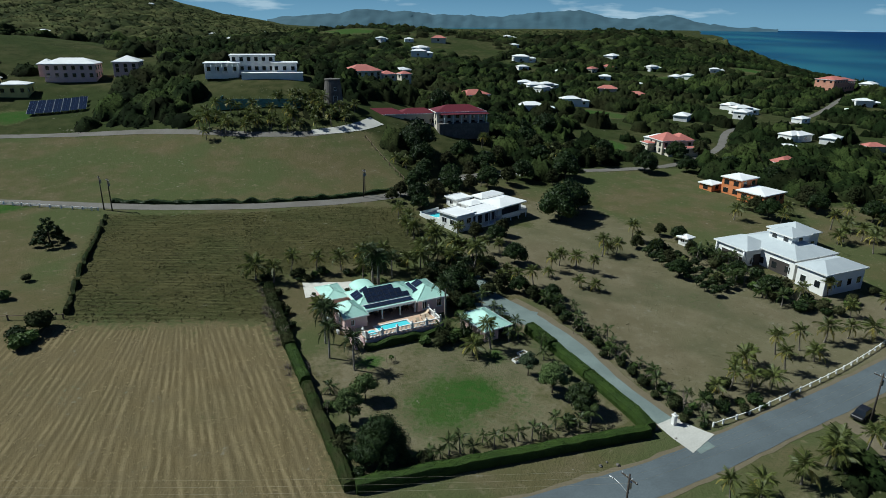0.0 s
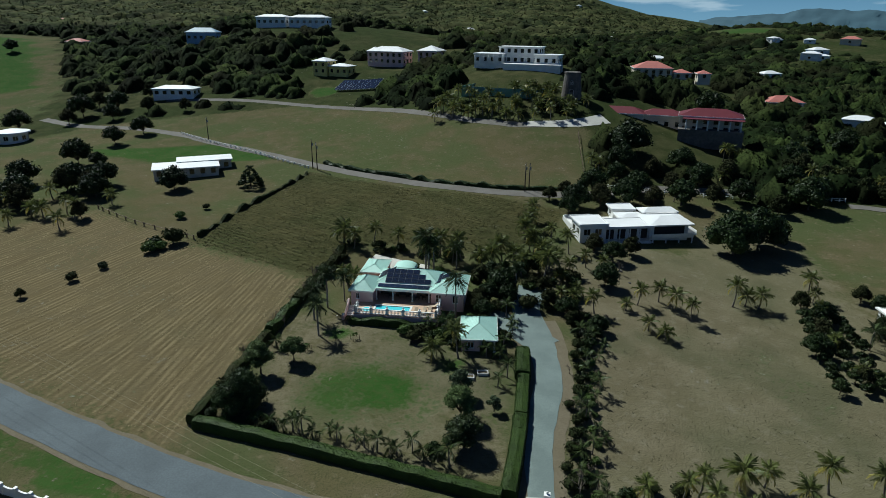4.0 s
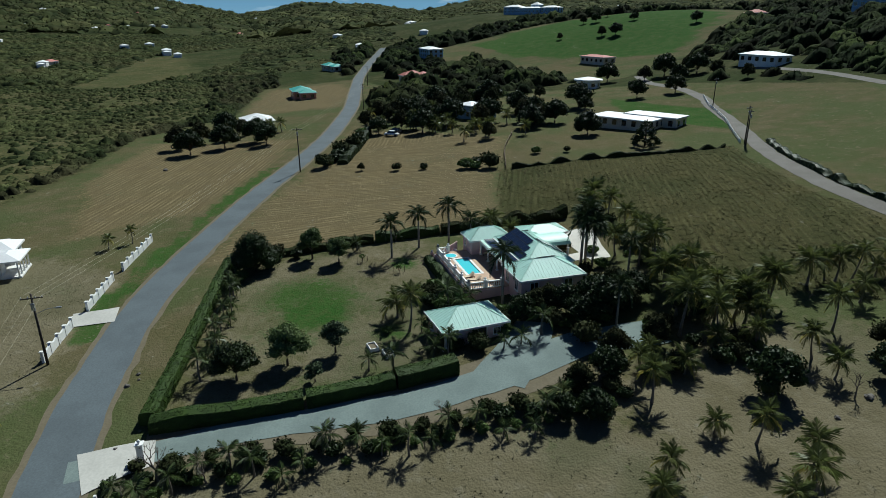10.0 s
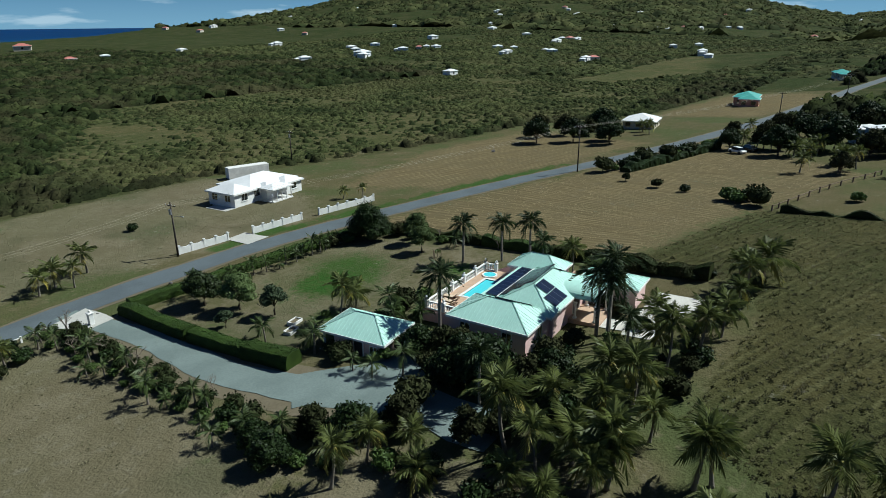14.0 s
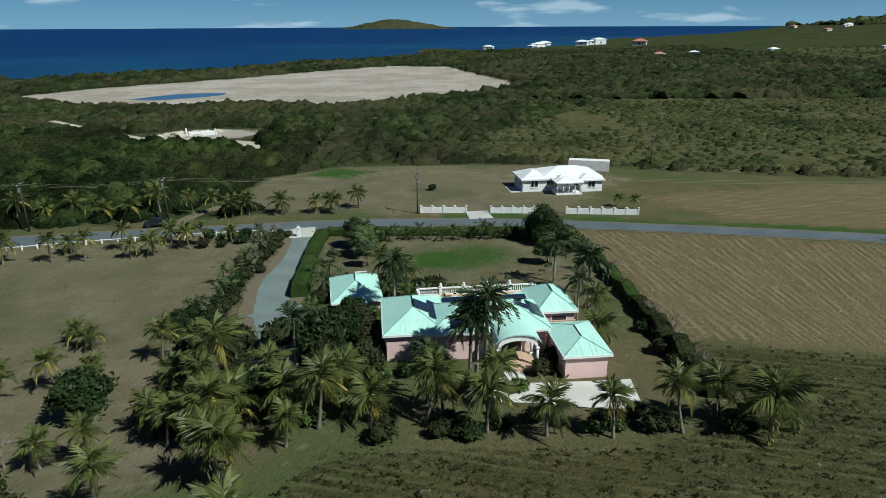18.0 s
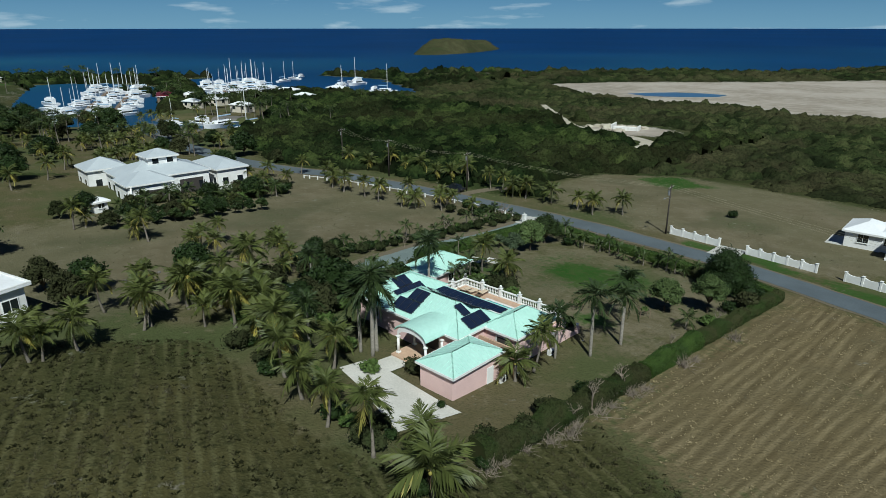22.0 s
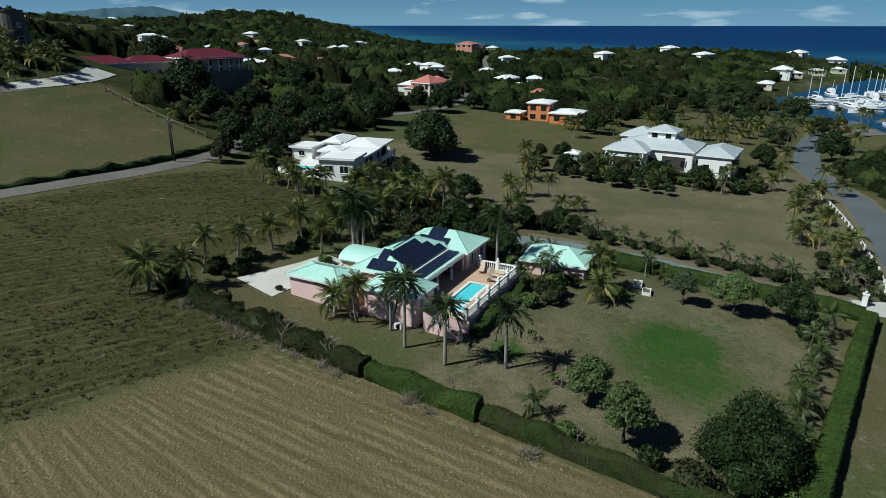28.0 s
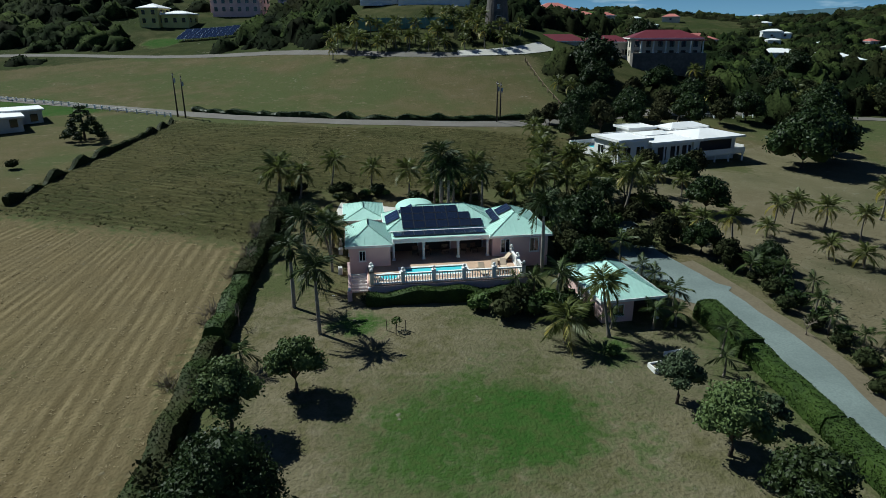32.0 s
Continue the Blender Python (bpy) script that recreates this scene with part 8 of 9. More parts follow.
dwelling("long_house", "long salmon house with a flat pink roof", -212, 224, 15, ((-9, 9, -4, 4, 3.2, 0.9),), M_CREAM, M_SALMONROOF, 3.4, far=True)
dwelling("hilltop_villa", "white villa complex on the far green hill", -500, 290, 35, ((-30, -12, -5, 6, 5.5, 2.0), (-13, 12, -6, 4, 4.4, 1.2), (12, 30, -4, 6, 4.8, 1.6), (-4, 4, 4, 12, 7.5, 2.4)), M_BLUE, M_WHITEROOF, 4.0, drop=1.0, far=True)
dwelling("hill_row_house", "long white house on the wooded hilltop", -103, 352, 0, ((-22, -4, -4, 4, 4.0, 1.4), (-2, 20, -4, 4, 3.8, 1.4)), M_WHITE, M_WHITEROOF, 3.6, drop=1.0, far=True)
dwelling("blue_gable_house", "blue house with a blue roof on the wooded slope", -140, 318, 10, ((-8, 8, -3.5, 3.5, 4.0, 2.2),), M_BLUE, M_BLUEROOF, 3.2, drop=1.0, far=True)
dwelling("lane_house", "low white house at the end of the lane", -108, 243, 10, ((-9, 8, -4, 4, 3.0, 1.2),), M_WHITE, M_WHITEROOF, 3.2, drop=0.5, far=True)
dwelling("shore_mansion", "large orange mansion above the shore", 470, 335, 10, ((-16, 4, -7, 7, 8.0, 2.2), (2, 18, -6, 6, 6.5, 2.0)), M_SALMON, M_SALMONROOF, 3.6, drop=1.0, far=True)
ruin = thing("sand_ruin", "bleached rubble walls of a ruin on a sand clearing", "ruin", Matrix.Translation(on(118, -66)) @ pose(0, 0, 0, 0, 0, 20))
for u0, u1, v0, v1, h in ((-6.4, 2, 4.4, 5, 1.5), (2.4, 3, -3, 4.4, 1.9), (-7, -6.4, 0, 5, 1.7)):
    part("wall", boxm(u0, u1, v0, v1, -1.0, h, bevel=0.2), M_COPING, ruin)
for k, (u, v, r, h) in enumerate(((-4, 1, 2.6, 1.3), (0, -1, 2.2, 1.0), (5, 1, 3.0, 1.4), (8.5, -1, 2.2, 0.9), (-7.5, -2.5, 2.0, 0.8), (11.5, 1, 1.6, 0.7), (-1, 7, 2.2, 0.9), (4, 5.5, 1.7, 1.1))):
    bm = bmesh.new()
    bmesh.ops.create_icosphere(bm, subdivisions=3, radius=1)
    for q in bm.verts:
        d = 1 + 0.42 * noise.noise(q.co * 1.6 + Vector((k * 3.1, 0, 0))) + 0.2 * noise.noise(q.co * 4.2 + Vector((0, k * 2.0, 0)))
        q.co = Vector((q.co.x * r * d, q.co.y * r * 0.8 * d, max(q.co.z, -0.3) * h * d))
    part("rubble", bm, M_SAND, ruin, at=pose(u, v, 0.1))

# houses scattered over the hills, countable but small
plain = dwelling("hill_cottage", "small white house with a pale hip roof among trees", 0, 0, 0, ((-6, 5, -4, 4, 3.2, 1.6),), M_WHITE, M_WHITEROOF, 8.2, group="hillside houses", far=True)
plain2 = dwelling("hill_cottage", "white two-storey house with a pale hip roof among trees", 0, 0, 0, ((-8, 4, -4, 4, 4.4, 1.6), (3, 10, -3, 3, 3.0, 1.1)), M_WHITE, M_WHITEROOF, 7.0, group="hillside houses", far=True)
plain3 = dwelling("hill_cottage", "small pale house with a faded red roof among trees", 0, 0, 0, ((-6, 6, -4, 4, 3.2, 2.0),), M_CREAM, M_SALMONROOF, 8.2, group="hillside houses", far=True)
HILL_AT = [(257, 645, 1.6), (330, 559, 1.3), (425, 546, 1.5), (348, 474), (237, 374), (246, 254), (313, 286), (291, 256), (262, 198), (204, 158), (413, 271), (150, 430, 1.4), (100, 420, 1.3), (60, 430, 1.2), (190, 520, 1.4), (300, 700, 1.6), (120, 600, 1.5), (-412, -348, 1.6), (-400, -335, 1.3), (-331, -347, 1.1), (-301, -155, 1.0), (-495, -130, 1.0), (-663, -255, 1.2), (-556, -252, 1.1), (-635, -427, 1.3), (-570, -52, 1.2)]
HILL_AT += [(-870, -481, 1.5), (-290, -851, 2.0), (-253, -960, 2.0), (-220, -930, 2.0), (-187, -1090, 2.2), (-150, -950, 2.0), (-60, -860, 1.6), (738, 160, 1.6), (659, 100, 1.8), (625, 70, 1.8), (496, 227, 1.4), (452, 96, 1.6), (271, 189), (274, 172, 0.8), (304, 268), (577, 195, 1.5), (540, 160, 1.5), (650, 260, 1.6), (600, 320, 1.5), (-220, 320), (-430, 120), (-470, 180), (-560, 110), (-80, 470, 1.5), (20, 480, 1.5), (-260, 470, 1.3)]
HILL_AT += [(210, 300), (250, 420), (330, 430)]
HILL_AT += [(-1222, -692, 1.2), (-1082, -507, 1.1), (-1396, -610, 1.3), (-1092, -399), (-1014, -328), (-1057, -320), (-1044, -284), (-1028, -259), (-1076, -227), (-1084, -201), (-1240, -215), (-1180, -180), (-1160, -156), (-1716, -357, 1.4), (-1521, -272, 1.2), (-501, -229), (-558, -214), (-719, -275), (-479, -131), (-529, -355), (-982, -16, 1.3), (-991, -562), (-1368, -587, 1.2), (-1323, -454, 1.2), (-480, -352), (-533, -344), (-515, -355), (-717, -252), (-537, -37), (-91, 1576, 1.3), (-33, 1578, 1.3)]
HILL_AT += [(64, 1813, 1.4), (-197, 1265, 1.2), (-134, 1083, 1.1), (-42, 1091, 1.2), (0, 1159, 1.1), (244, 1575, 1.4), (273, 1263, 1.6), (347, 1093, 1.5), (450, 1105, 1.4), (421, 861, 1.3), (640, 1022, 1.5), (247, 621, 1.4), (301, 511), (366, 474, 1.2), (407, 464), (259, 199)]
gq = random.Random(77)
for k in range(22):
    a, r = radians(gq.uniform(30, 66)), gq.uniform(230, 640)
    HILL_AT.append((r * math.cos(a) + 20, r * math.sin(a) + 20, gq.uniform(0.8, 1.3)))
while len(HILL_AT) < 187:
    a, r = radians(gq.uniform(58, 255)), gq.uniform(620, 2100)
    x, y = CENTRE[0] + r * math.cos(a), CENTRE[1] + r * math.sin(a)
    if signed(LAND, x, y) > 60:
        HILL_AT.append((x, y, 0.8 + r / 2600))
protos = [plain, plain2, plain, plain3, plain2, plain]
used = set()
for i, p in enumerate(HILL_AT):
    src = protos[i % 6]
    s = 0.85 * (p[2] if len(p) > 2 else 1.0)
    m = Matrix.Translation(on(p[0], p[1], 0.3 * s)) @ pose(0, 0, 0, 0, 0, gq.uniform(-40, 40)) @ Matrix.Scale(s, 4)
    if src in used:
        src = copy_thing(src, m)
    used.add(src)
    src.matrix_basis = m


# ---------------------------------------------------------------- old windmill tower
mill = thing("windmill_tower", "old grey stone windmill tower without sails", "windmill tower", pose(55.5, 221.5, height(55.5, 221.5)))
vs, fs = tube([(0, 0, -1.5), (0, 0, 3), (0, 0, 7.6)], [3.5, 3.1, 2.6], 22)
part("tower", mesh_from("tower", vs, fs, M_STONE), None, mill)
vs, fs = tube([(0, 0, 7.6), (0, 0, 8.0)], [2.75, 2.75], 22)
part("cap_ring", mesh_from("cap_ring", vs, fs, M_STONE), None, mill)
opening(mill, 0, -3.15, 0.2, 1.3, 2.2, "-v")
window(mill, 0.0, -2.95, 4.4, 0.7, 0.9, "-v")

# tennis court behind its green screen
tc2 = thing("tennis_court", "tennis court behind a green wind screen", "tennis court", Matrix.Translation(on(32, 226)) @ pose(0, 0, 0, 0, 0, -17))
part("court_floor", boxm(-14, 14, -5, 7, -3.0, -0.5), M_COURTGREEN, tc2)
for a in ((-14, 14, -5.05, -5.0), (-14, 14, 7.0, 7.05), (-14.05, -14, -5, 7), (14, 14.05, -5, 7)):
    part("screen", boxm(*a, -0.5, 1.1), M_COURTGREEN, tc2)
for k in range(11):
    part("post", boxm(-14 + 2.8 * k - 0.04, -14 + 2.8 * k + 0.04, -5.12, -5.05, -2.0, 1.8), M_STEEL, tc2)

# solar field on the slope
for j in range(3):
    for i in range(7):
        x, y = -40 + 2.6 * i, 253 + 4.2 * j - 0.25 * i
        t = thing("ground_solar_rack", "tilted dark solar panels on a steel rack in grass", "solar panels", Matrix.Translation(on(x, y)) @ pose(0, 0, 0, 0, 0, -4), "ground solar racks")
        back = part("backing", boxm(-1.25, 1.25, -1.65, 1.65, -0.06, -0.025), M_STEEL, t, at=pose(0, 0, 1.2, 22, 0, 0))
        for k in range(2):
            for q in range(3):
                part("panel", boxm(-1.17 + 1.2 * k, -0.03 + 1.2 * k, -1.6 + 1.08 * q, -0.62 + 1.08 * q, -0.02, 0.03), M_PANEL, back)
        for u in (-0.9, 0.9):
            part("leg", boxm(u - 0.05, u + 0.05, -0.05, 0.05, -0.3, 1.15), M_STEEL, t)

# ---------------------------------------------------------------- walls, fences and gates
def scallop_wall(a, b, label):
    """White wall of dished panels between taller posts."""
    a, b = Vector((*a, 0)), Vector((*b, 0))
    ln = (b - a).length
    n = max(1, round(ln / 2.2))
    t = thing("boundary_wall", label, "wall", pose(0, 0, 0), "scalloped boundary walls")
    ang = math.degrees(math.atan2(b.y - a.y, b.x - a.x))
    for k in range(n + 1):
        p = a.lerp(b, k / n)
        post = part("post", boxm(-0.15, 0.15, -0.15, 0.15, -0.4, 1.36, bevel=0.02), M_WHITE, t, at=pose(p.x, p.y, height(p.x, p.y), 0, 0, ang))
        part("cap", boxm(-0.2, 0.2, -0.2, 0.2, 1.36, 1.44), M_WHITE, post)
        if k < n:
            q = a.lerp(b, (k + 0.5) / n)
            w = ln / n / 2 - 0.15
            bm = bmesh.new()
            m = 10
            low, top = [], []
            for s in (-0.1, 0.1):
                for i in range(m + 1):
                    u = -1 + 2 * i / m
                    low.append(bm.verts.new((u * w, s, -0.4)))
                    top.append(bm.verts.new((u * w, s, 1.06 + 0.22 * abs(u) ** 2.2)))
            for i in range(m):
                bm.faces.new((low[i], low[i + 1], top[i + 1], top[i]))
                bm.faces.new((low[m + 2 + i], low[m + 1 + i], top[m + 1 + i], top[m + 2 + i]))
                bm.faces.new((top[i], top[i + 1], top[m + 2 + i], top[m + 1 + i]))
            part("panel", bm, M_WHITE, t, at=pose(q.x, q.y, height(q.x, q.y), 0, 0, ang))
    return t


scallop_wall((39.3, 40.4), (30.6, 40.8), "white scalloped wall along the opposite verge")
scallop_wall((25.9, 41.3), (15.6, 41.9), "white scalloped wall along the opposite verge")
scallop_wall((11.7, 42.4), (-1.6, 43.9), "long white scalloped wall along the opposite verge")


def rail_fence(line, label, tall=0.8, gap=2.4, rails=1, mat=None, group="white rail fences"):
    mat = mat or M_WHITE
    t = thing("rail_fence", label, "fence", pose(0, 0, 0), group)
    pts = smooth_line(line, gap)
    for k, p in enumerate(pts):
        z = height(p.x, p.y)
        d = pts[min(k + 1, len(pts) - 1)] - pts[max(k - 1, 0)]
        ang = math.degrees(math.atan2(d.y, d.x))
        part("post", boxm(-0.11, 0.11, -0.11, 0.11, -0.3, tall, bevel=0.015), mat, t, at=pose(p.x, p.y, z, 0, 0, ang))
        if k + 1 < len(pts):
            q = pts[k + 1]
            e = Vector((q.x, q.y, height(q.x, q.y))) - Vector((p.x, p.y, z))
            pitch = -math.degrees(math.atan2(e.z, math.hypot(e.x, e.y)))
            yaw = math.degrees(math.atan2(e.y, e.x))
            for r in range(rails):
                zz = tall * (0.85 - 0.4 * r)
                part("rail", boxm(0.1, e.length - 0.1, -0.05, 0.05, zz - 0.1, zz), mat, t, at=pose(p.x, p.y, z, 0, 0, yaw) @ pose(0, 0, 0, 0, pitch, 0))
    return t


rail_fence(((64.8, 52.6), (72, 52.9), (79.4, 53.9), (90, 55.4), (100, 57.2), (113, 60.2), (122, 63.5)), "white post and rail fence along the road")
rail_fence(((-17, 168.2), (-30, 175), (-43, 182), (-64, 191.2), (-78, 198.5)), "white post fence along the dirt road", 0.9, 2.6, 2)
rail_fence(((66.5, 166.4), (80, 167.6), (95, 169.8), (112, 173.5), (128, 176)), "white fence along the lane to the mansion", 1.1, 2.4, 2)
rail_fence(((-19.5, 113.2), (-38, 118.8), (-53, 125.4)), "thin wire and post fence between plots", 1.0, 3.0, 1, M_WOOD, "field fences")
rail_fence(((62, 169), (60.5, 182), (59, 196)), "thin wire and post fence beside the field", 1.0, 3.0, 1, M_WOOD, "field fences")
for x, y in ((59.9, 55.0),):
    t = thing("gate_pillar", "white square gate pillar with a ball beside the drive", "gate pillar", Matrix.Translation(on(x, y)))
    part("shaft", boxm(-0.28, 0.28, -0.28, 0.28, -0.3, 1.5, bevel=0.03), M_WHITE, t)
    part("cap", boxm(-0.36, 0.36, -0.36, 0.36, 1.5, 1.62, bevel=0.02), M_WHITE, t)
    part("ball", ball_mesh, None, t, at=pose(0, 0, 1.62))
hedge(((-19.2, 114.5), (-18.4, 130), (-16.8, 146), (-15.2, 163)), 0.8, 0.8, "straggling hedge between field and lawn", 11, M_HEDGEO, ragged=0.7, dens=22)
hedge(((60, 163.5), (46, 160.6), (34, 160.0), (22, 161.4), (12, 164.0), (-2, 168.4), (-14, 173.6)), 1.6, 0.8, "low dark bank of weeds above the dirt road", 12, M_LEAF, ragged=0.5, dens=18)
hedge(((-44, 79.6), (-62, 84.8), (-80, 89.4)), 2.6, 1.9, "tall rough hedge along the road", 13, M_LEAF, ragged=0.35, dens=16)
hedge(((-110, 112), (-140, 104), (-165, 106)), 2.0, 1.6, "dark trimmed hedge round a far garden", 14, M_LEAF, dens=10)


# ---------------------------------------------------------------- utility poles and wires
def pole(x, y, tall, turn, label, lamp=False):
    t = thing("utility_pole", label, "utility pole", Matrix.Translation(on(x, y)) @ pose(0, 0, 0, 0, 0, turn), "utility poles")
    vs, fs = tube([(0, 0, -0.5), (0, 0, tall)], [0.16, 0.10], 8)
    part("shaft", mesh_from("shaft", vs, fs, M_POLE, True), None, t)
    part("crossarm", boxm(-0.06, 0.06, -1.1, 1.1, tall - 0.6, tall - 0.48), M_POLE, t)
    for v in (-1.0, -0.35, 0.35, 1.0):
        vs, fs = tube([(0, v, tall - 0.48), (0, v, tall - 0.3)], [0.05, 0.03], 6)
        part("insulator", mesh_from("insulator", vs, fs, M_WHITE), None, t)
    vs, fs = tube([(0.22, 0, tall - 1.9), (0.22, 0, tall - 1.1)], [0.2, 0.2], 10)
    part("transformer", mesh_from("transformer", vs, fs, M_STEEL), None, t)
    if lamp:
        vs, fs = tube([(0, 0, tall - 2.4), (0, 1.2, tall - 2.0), (0, 2.1, tall - 1.95)], [0.035, 0.035, 0.03], 6)
        arm = part("lamp_arm", mesh_from("lamp_arm", vs, fs, M_STEEL), None, t)
        part("lamp_head", boxm(-0.12, 0.12, 2.0, 2.6, tall - 2.05, tall - 1.9, bevel=0.03), M_STEEL, arm)
    return t


POLES = ((130, 47, 9.5), (109, 47.8, 9.0), (85.6, 44.4, 8.6), (39.9, 41.0, 8.7), (-41.6, 69.4, 10.5), (-134, 93.5, 9.5), (-215, 103.5, 9.5))
for i, (x, y, h) in enumerate(POLES):
    pole(x, y, h, 8, "dark wooden utility pole with a street lamp" if i == 3 else "dark wooden utility pole beside the road", i == 3)
for x, y, h, a in ((-15.7, 168.4, 8.5, 20), (-13.9, 167.4, 8.0, 20), (46.9, 158.9, 7.6, 0), (47.8, 160.6, 7.0, 0), (-64, 192.6, 8.0, 25), (-19.2, -1.1, 8.5, 0)):
    pole(x, y, h, a, "dark wooden utility pole beside the dirt road")


def wire(a, b, sag, name="power_line"):
    t = thing(name, "thin pale power line sagging between poles", "cable", pose(0, 0, 0), "power lines")
    for v in (-1.0, 0.0, 1.0):
        d = (Vector(b) - Vector(a)).normalized()
        s = Vector((-d.y, d.x, 0)) * v
        pts = []
        for k in range(13):
            u = k / 12
            pts.append(tuple(Vector(a).lerp(Vector(b), u) + s + Vector((0, 0, -4 * sag * u * (1 - u)))))
        vs, fs = tube(pts, [0.009] * 13, 4)
        part("strand", mesh_from("strand", vs, fs, M_CABLE), None, t)


for (x0, y0, h0), (x1, y1, h1) in zip(POLES, POLES[1:]):
    wire(on(x0, y0, h0 - 0.3), on(x1, y1, h1 - 0.3), 0.9)

# ---------------------------------------------------------------- small things about the plot
def planter(x, y, turn):
    t = thing("planter_box", "weathered wooden raised planter frame on the lawn", "planter", Matrix.Translation(on(x, y)) @ pose(0, 0, 0, 0, 0, turn), "raised planters")
    for a in ((-0.8, 0.8, -0.5, -0.4), (-0.8, 0.8, 0.4, 0.5), (-0.8, -0.7, -0.4, 0.4), (0.7, 0.8, -0.4, 0.4)):
        part("board", boxm(*a, -0.05, 0.4, bevel=0.01), M_COPING, t)
    part("soil", boxm(-0.7, 0.7, -0.4, 0.4, 0.0, 0.25), M_VERGE, t)


planter(47.3, 76.7, 12)
planter(49.1, 78.2, 12)


def boulder(x, y, r, seed, label):
    bm = bmesh.new()
    bmesh.ops.create_icosphere(bm, subdivisions=2, radius=r)
    for v in bm.verts:
        v.co *= 0.8 + 0.45 * noise.noise(v.co * (1.3 / r) + Vector((seed, 0, 0)))
        v.co.z *= 0.7
    ob = part("boulder", bm, M_STONE)
    ob.matrix_basis = Matrix.Translation(on(x, y, r * 0.25))
    tagged(ob, label, "boulder", "boulders")


for i, (x, y, r) in enumerate(((47.2, 50.9, 0.35), (45.0, 51.6, 0.28), (69.8, 119.7, 0.5), (46.2, 51.9, 0.2), (-59, 36, 0.7), (66.4, 116.6, 0.35), (71.4, 115.0, 0.3), (58.0, 52.4, 0.25))):
    boulder(x, y, r, i, "grey boulder in dry grass")
for x, y in ((22.0, 78.0), (28.0, 82.6)):
    t = thing("sapling", "young sapling inside a ring of stakes", "sapling", Matrix.Translation(on(x, y)), "staked saplings")
    vs, fs = tube([(0, 0, -0.1), (0.05, 0, 0.6), (0, 0, 1.1)], [0.03, 0.025, 0.015], 5)
    part("stem", mesh_from("stem", vs, fs, M_BARK), None, t)
    v, f = leaf_cloud([(0, 0, 0.8)], [0.45], 90, 0.12, int(x))
    part("foliage", quads_mesh("foliage", v, f, M_LEAFL), None, t)
    for k in range(4):
        a = radians(90 * k)
        part("stake", boxm(-0.03, 0.03, -0.03, 0.03, -0.1, 0.9), M_WOOD, t, at=pose(0.75 * math.cos(a), 0.75 * math.sin(a), 0))


def car(x, y, turn, paint, label):
    t = thing("car", label, "car", Matrix.Translation(on(x, y, 0.08)) @ pose(0, 0, 0, 0, 0, turn), "parked cars")
    bm = boxm(-2.1, 2.1, -0.85, 0.85, 0.3, 0.85, bevel=0.12)
    body = part("body", bm, paint, t)
    bm = bmesh.new()
    box(bm, -1.3, 1.3, -0.75, 0.75, 0.84, 1.45)
    for v in bm.verts:
        if v.co.z > 1.2:
            v.co.x *= 0.7
            v.co.y *= 0.86
    part("cabin", bm, M_GLASS, body)
    part("roof", boxm(-0.85, 0.85, -0.62, 0.62, 1.45, 1.5, bevel=0.02), paint, body)
    for u in (-1.3, 1.3):
        for v in (-0.82, 0.82):
            bm = bmesh.new()
            bmesh.ops.create_cone(bm, cap_ends=True, segments=14, radius1=0.33, radius2=0.33, depth=0.22, matrix=pose(u, v, 0.33, 90, 0, 0))
            part("wheel", bm, M_RUBBER, t)


car(87.0, 46.4, 12, M_CAR, "dark car parked beside the road")
car(-72.9, 95.7, 60, M_CARW, "white car parked beside a house")
car(-76.5, 97.5, 60, M_CAR, "dark car parked beside a house")

car(222, 58, 20, M_REDPAINT, "red truck beside the marina road")

# ---------------------------------------------------------------- marina
def boat(label, sail, seed):
    t = thing("sailing_yacht" if sail else "motor_boat", label, "boat", group="moored boats")
    bm = bmesh.new()
    n = 8
    rings = []
    for i in range(n + 1):
        u = i / n
        w = 1.75 * min(1, (1.02 - u) * 2.4) ** 0.6 * (0.8 + 0.2 * min(1, u * 4))
        x = -5.5 + 11 * u
        rings.append([bm.verts.new(p) for p in ((x, -w, 1.0 + 0.4 * u), (x, -w * 0.6, -0.4), (x, w * 0.6, -0.4), (x, w, 1.0 + 0.4 * u))])
    for a, b in zip(rings, rings[1:]):
        for k in range(4):
            bm.faces.new((a[k], a[(k + 1) % 4], b[(k + 1) % 4], b[k]))
    bm.faces.new(rings[0])
    bm.faces.new(rings[-1][::-1])
    bmesh.ops.recalc_face_normals(bm, faces=bm.faces)
    part("hull", bm, M_HULL, t)
    cab = part("cabin", boxm(-3.2, 1.8, -1.0, 1.0, 1.0, 1.9 if sail else 3.0, bevel=0.15), M_HULL, t)
    part("glazing", boxm(-3.0, 1.6, -1.02, 1.02, 1.35, 1.65 if sail else 1.9), M_GLASS, cab)
    if sail:
        vs, fs = tube([(0.5, 0, 1.5), (0.5, 0, 12)], [0.13, 0.09], 6)
        part("mast", mesh_from("mast", vs, fs, M_MAST), None, t)
        vs, fs = tube([(0.5, 0, 3.0), (-4.0, 0, 3.0)], [0.2, 0.16], 6)
        part("boom", mesh_from("boom", vs, fs, M_BLUE), None, t)
    else:
        part("flybridge", boxm(-2.4, 0.6, -0.9, 0.9, 3.0, 3.5, bevel=0.1), M_HULL, cab)
    return t


boats = [boat("white sailing yacht with bare mast moored in the marina", True, 1), boat("white motor boat moored in the marina", False, 2)]
gb = random.Random(9)
BOAT_AT = []
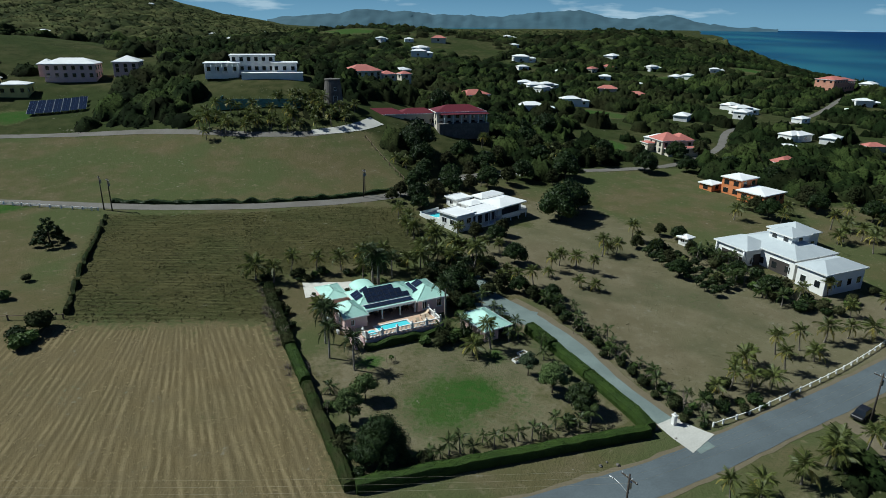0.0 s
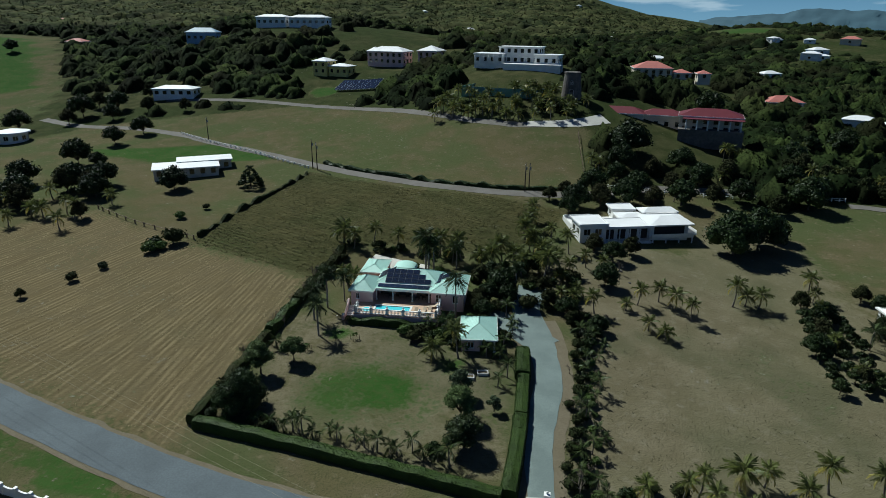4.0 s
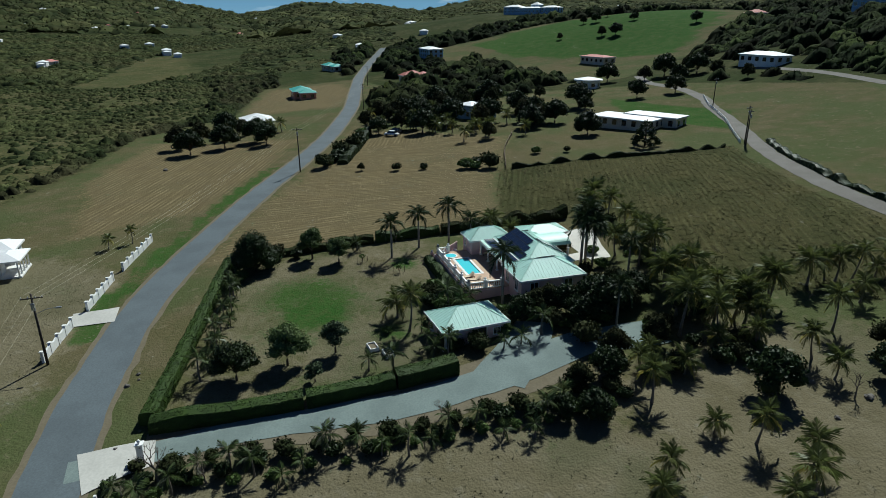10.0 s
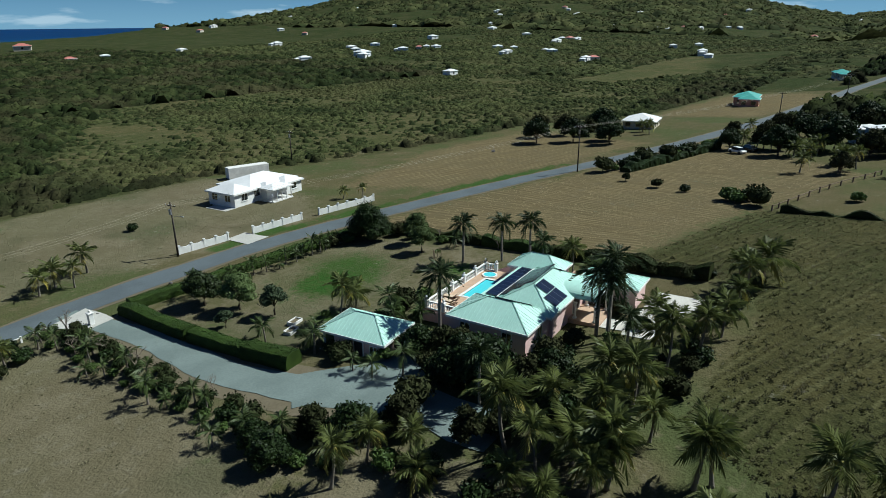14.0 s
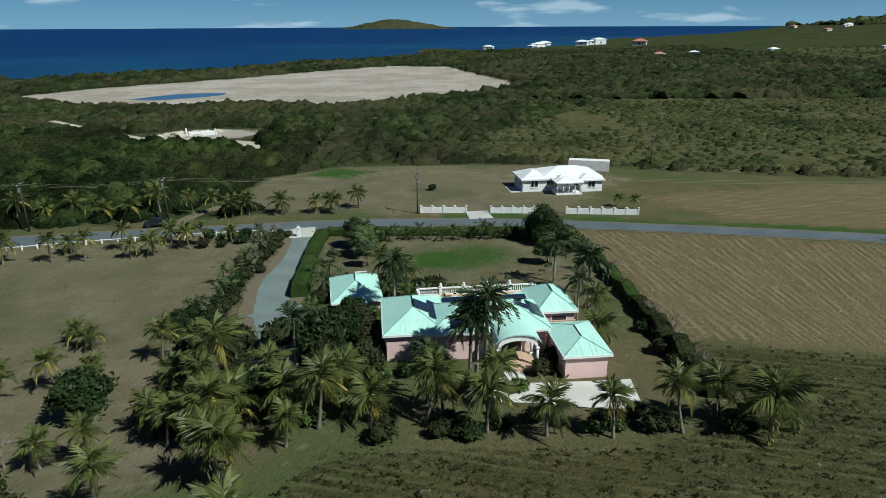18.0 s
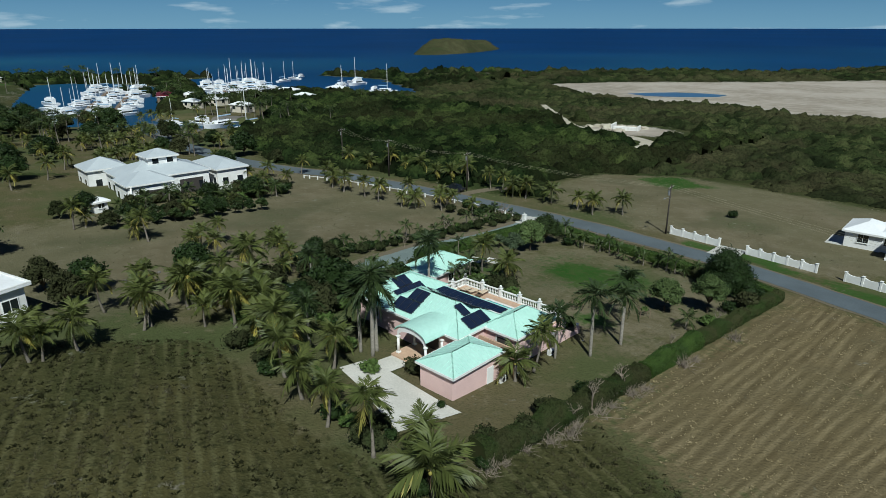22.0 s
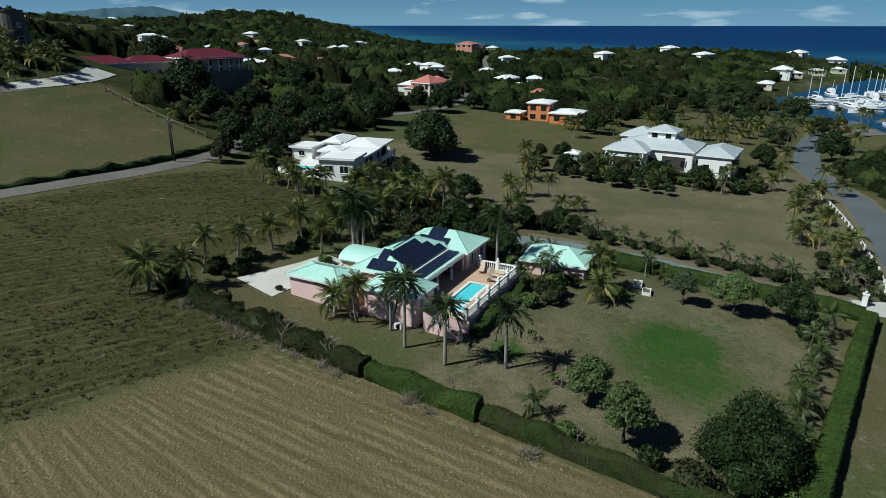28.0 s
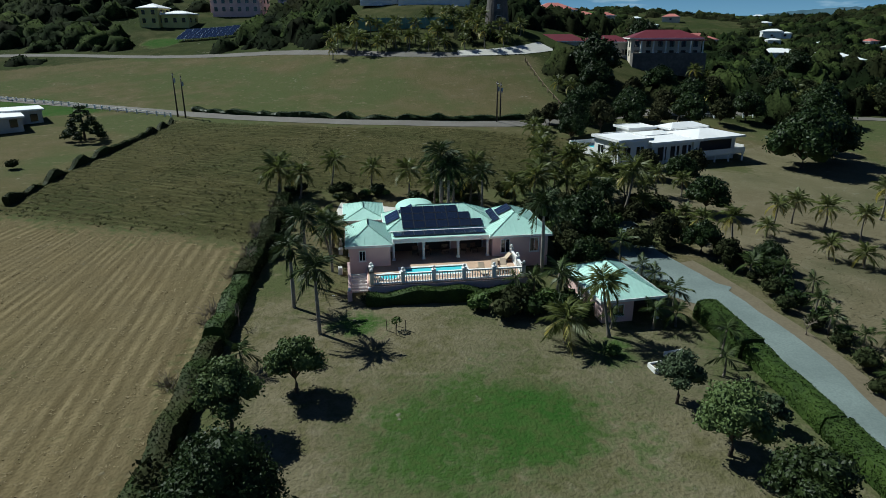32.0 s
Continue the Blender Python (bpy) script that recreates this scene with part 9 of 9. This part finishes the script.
# (first berth, berths along, step along, rows, step across)
for (bx, by), along, (ax, ay), rows, (cx, cy) in (((296, 52), 13, (10.4, -4.1), 3, (4.4, 11.0)), ((346, -16), 7, (9.6, -2.4), 5, (1.5, -9.0)), ((286, 82), 4, (26, -5), 1, (0, 0)),
                                                  ((224, 30), 4, (10.5, 4.6), 1, (0, 0)), ((346, -98), 3, (8, -5), 2, (8, -16)), ((412, -92), 3, (12, -14), 1, (0, 0)), ((300, -98), 2, (12, 2), 1, (0, 0))):
    BOAT_AT += [(bx + ax * i + cx * j + gb.uniform(-2, 2), by + ay * i + cy * j + gb.uniform(-1.5, 1.5)) for j in range(rows) for i in range(along)]
placed = set()
for i, (x, y) in enumerate(BOAT_AT):
    b = boats[1 if i % 5 in (0, 2) else 0]
    m = pose(x, y, SEA - 0.1, 0, 0, gb.choice((20, 200, 110, 290)) + gb.uniform(-8, 8)) @ Matrix.Scale(gb.uniform(0.85, 1.5), 4)
    if b in placed:
        b = copy_thing(b, m)
    placed.add(b)
    b.matrix_basis = m
for a, b in (((296, 57), (426, 6)), ((300, 69), (430, 18)), ((342, -20), (408, -36)), ((344, -39), (410, -55)), ((340, -92), (372, -112))):
    a, b = Vector((*a, SEA)), Vector((*b, SEA))
    d = b - a
    t = thing("dock", "grey timber dock among moored boats", "dock", pose(a.x, a.y, SEA, 0, 0, math.degrees(math.atan2(d.y, d.x))), "marina docks")
    part("deck", boxm(0, d.length, -1.2, 1.2, 0.7, 0.9), M_WOOD, t)
    for k in range(int(d.length / 9)):
        part("pile", boxm(9 * k, 9 * k + 0.3, -1.35, -1.05, -2, 1.6), M_POLE, t)
for x, y, a, s in ((300, 8, 20, 1.1), (292, 22, 20, 0.8), (330, 8, -20, 1.0), (318, -42, 30, 1.2), (286, -34, 15, 0.9), (310, -70, 20, 1.1), (262, 12, 25, 0.9), (470, 90, 15, 1.3), (500, 78, 15, 1.3), (528, 66, 15, 1.2), (440, 104, 15, 1.0), (360, 96, 0, 1.2)):
    dwelling("marina_building", "low marina building with a white roof", x, y, a, ((-5 * s, 5 * s, -3 * s, 3 * s, 2.8, 1.2),), M_CREAM, M_WHITEROOF, 3.6, group="marina buildings", drop=0.6, far=True)

# ---------------------------------------------------------------- brown boat shed and palm groves round the harbour
dwelling("boat_shed", "long brown marina shed with a rust red roof", 338, 18, -20, ((-11, 11, -4, 4, 2.6, 1.6),), M_WOOD, M_REDROOF, 3.6, category="shed", drop=0.6, far=True)


def palm_grove(label, spots, seed):
    """Uncounted far palms: slim trunks under crowns of feathered, drooping leaves."""
    g = random.Random(seed)
    vs, fs, mi = [], [], []
    for x, y in spots:
        z = height(x, y)
        if z < SEA + 0.6:
            continue
        tall, lean, way = g.uniform(4.5, 8.0), g.uniform(0.0, 0.18), g.uniform(0, 6.28)
        foot, head = Vector((x, y, z - 0.3)), Vector((x + math.cos(way) * lean * tall, y + math.sin(way) * lean * tall, z + tall))
        tv, tf = tube([foot, foot.lerp(head, 0.5) + Vector((0.1, 0.1, 0)), head], [0.2, 0.14, 0.11], 5)
        fs += [tuple(len(vs) + i for i in f) for f in tf]
        mi += [1] * len(tf)
        vs += [tuple(v) for v in tv]
        for k in range(13):
            me = COCO[k % 3]
            m = Matrix.Translation(head) @ pose(0, 0, 0, 0, g.uniform(-25, 20), 360 * k / 13 + g.uniform(-12, 12)) @ Matrix.Scale(g.uniform(2.4, 3.3), 4)
            keep = [q for i, q in enumerate(me.polygons) if i < 24 or i % 6 in (0, 1, 2, 3)]
            o = len(vs)
            vs += [tuple(m @ v.co) for v in me.vertices]
            fs += [tuple(o + i for i in q.vertices) for q in keep]
            mi += [0] * len(keep)
    me = mesh_from("palm_grove", vs, fs, M_FRONDM)
    me.materials.append(M_TRUNK)
    me.polygons.foreach_set("material_index", mi)
    return tagged(new("palm_grove", me), label, "palm trees", kind="stuff")


gp = random.Random(77)
palm_grove("dark coconut palms along the spits beyond the moored boats", [(gp.uniform(484, 560), gp.uniform(-100, 50)) for _ in range(46)] + [(330 + 9 * k + gp.uniform(-4, 4), 18 - 3.9 * k + gp.uniform(-5, 5)) for k in range(11)] + [(gp.uniform(420, 520), gp.uniform(52, 110)) for _ in range(24)], 78)
palm_grove("coconut palms over the grass before the marina", [(gp.uniform(168, 262), gp.uniform(70, 112)) for _ in range(26)] + [(gp.uniform(196, 300), gp.uniform(-2, 30)) for _ in range(22)] + [(gp.uniform(262, 318), gp.uniform(-60, 18)) for _ in range(10)], 79)


# ---------------------------------------------------------------- leafless brush along the field's hedge
def bare_shrub(seed):
    g = random.Random(seed)
    t = thing("bare_shrub", "leafless dark brown shrub at the hedge foot", "shrub", group="bare shrubs")
    vs, fs = [], []
    for k in range(64):
        a, up, ln = g.uniform(0, 6.28), g.uniform(0.15, 1.3), g.uniform(0.6, 1.5)
        p = Vector((g.gauss(0, 0.35), g.gauss(0, 0.35), -0.05))
        d = Vector((math.cos(a) * math.cos(up), math.sin(a) * math.cos(up), math.sin(up)))
        q = p + d * ln * 0.55
        e = q + (d + Vector((g.gauss(0, 0.4), g.gauss(0, 0.4), g.gauss(0, 0.25)))) * ln * 0.45
        tv, tf = tube([p, q, e], [0.028, 0.018, 0.008], 3)
        fs += [tuple(len(vs) + i for i in f) for f in tf]
        vs += [tuple(v) for v in tv]
    part("brushwood", mesh_from("brushwood", vs, fs, M_TWIG), None, t)
    return t


shrubs = [bare_shrub(5), bare_shrub(6)]
plant_out(shrubs, [(12.9 + gp.uniform(-0.6, 0.5), y + gp.uniform(-0.8, 0.8), gp.uniform(0.6, 1.0)) for y in (76, 84.5, 87, 93, 96, 98.5, 101, 103, 105.5, 107, 109, 111, 113)], seed=41)
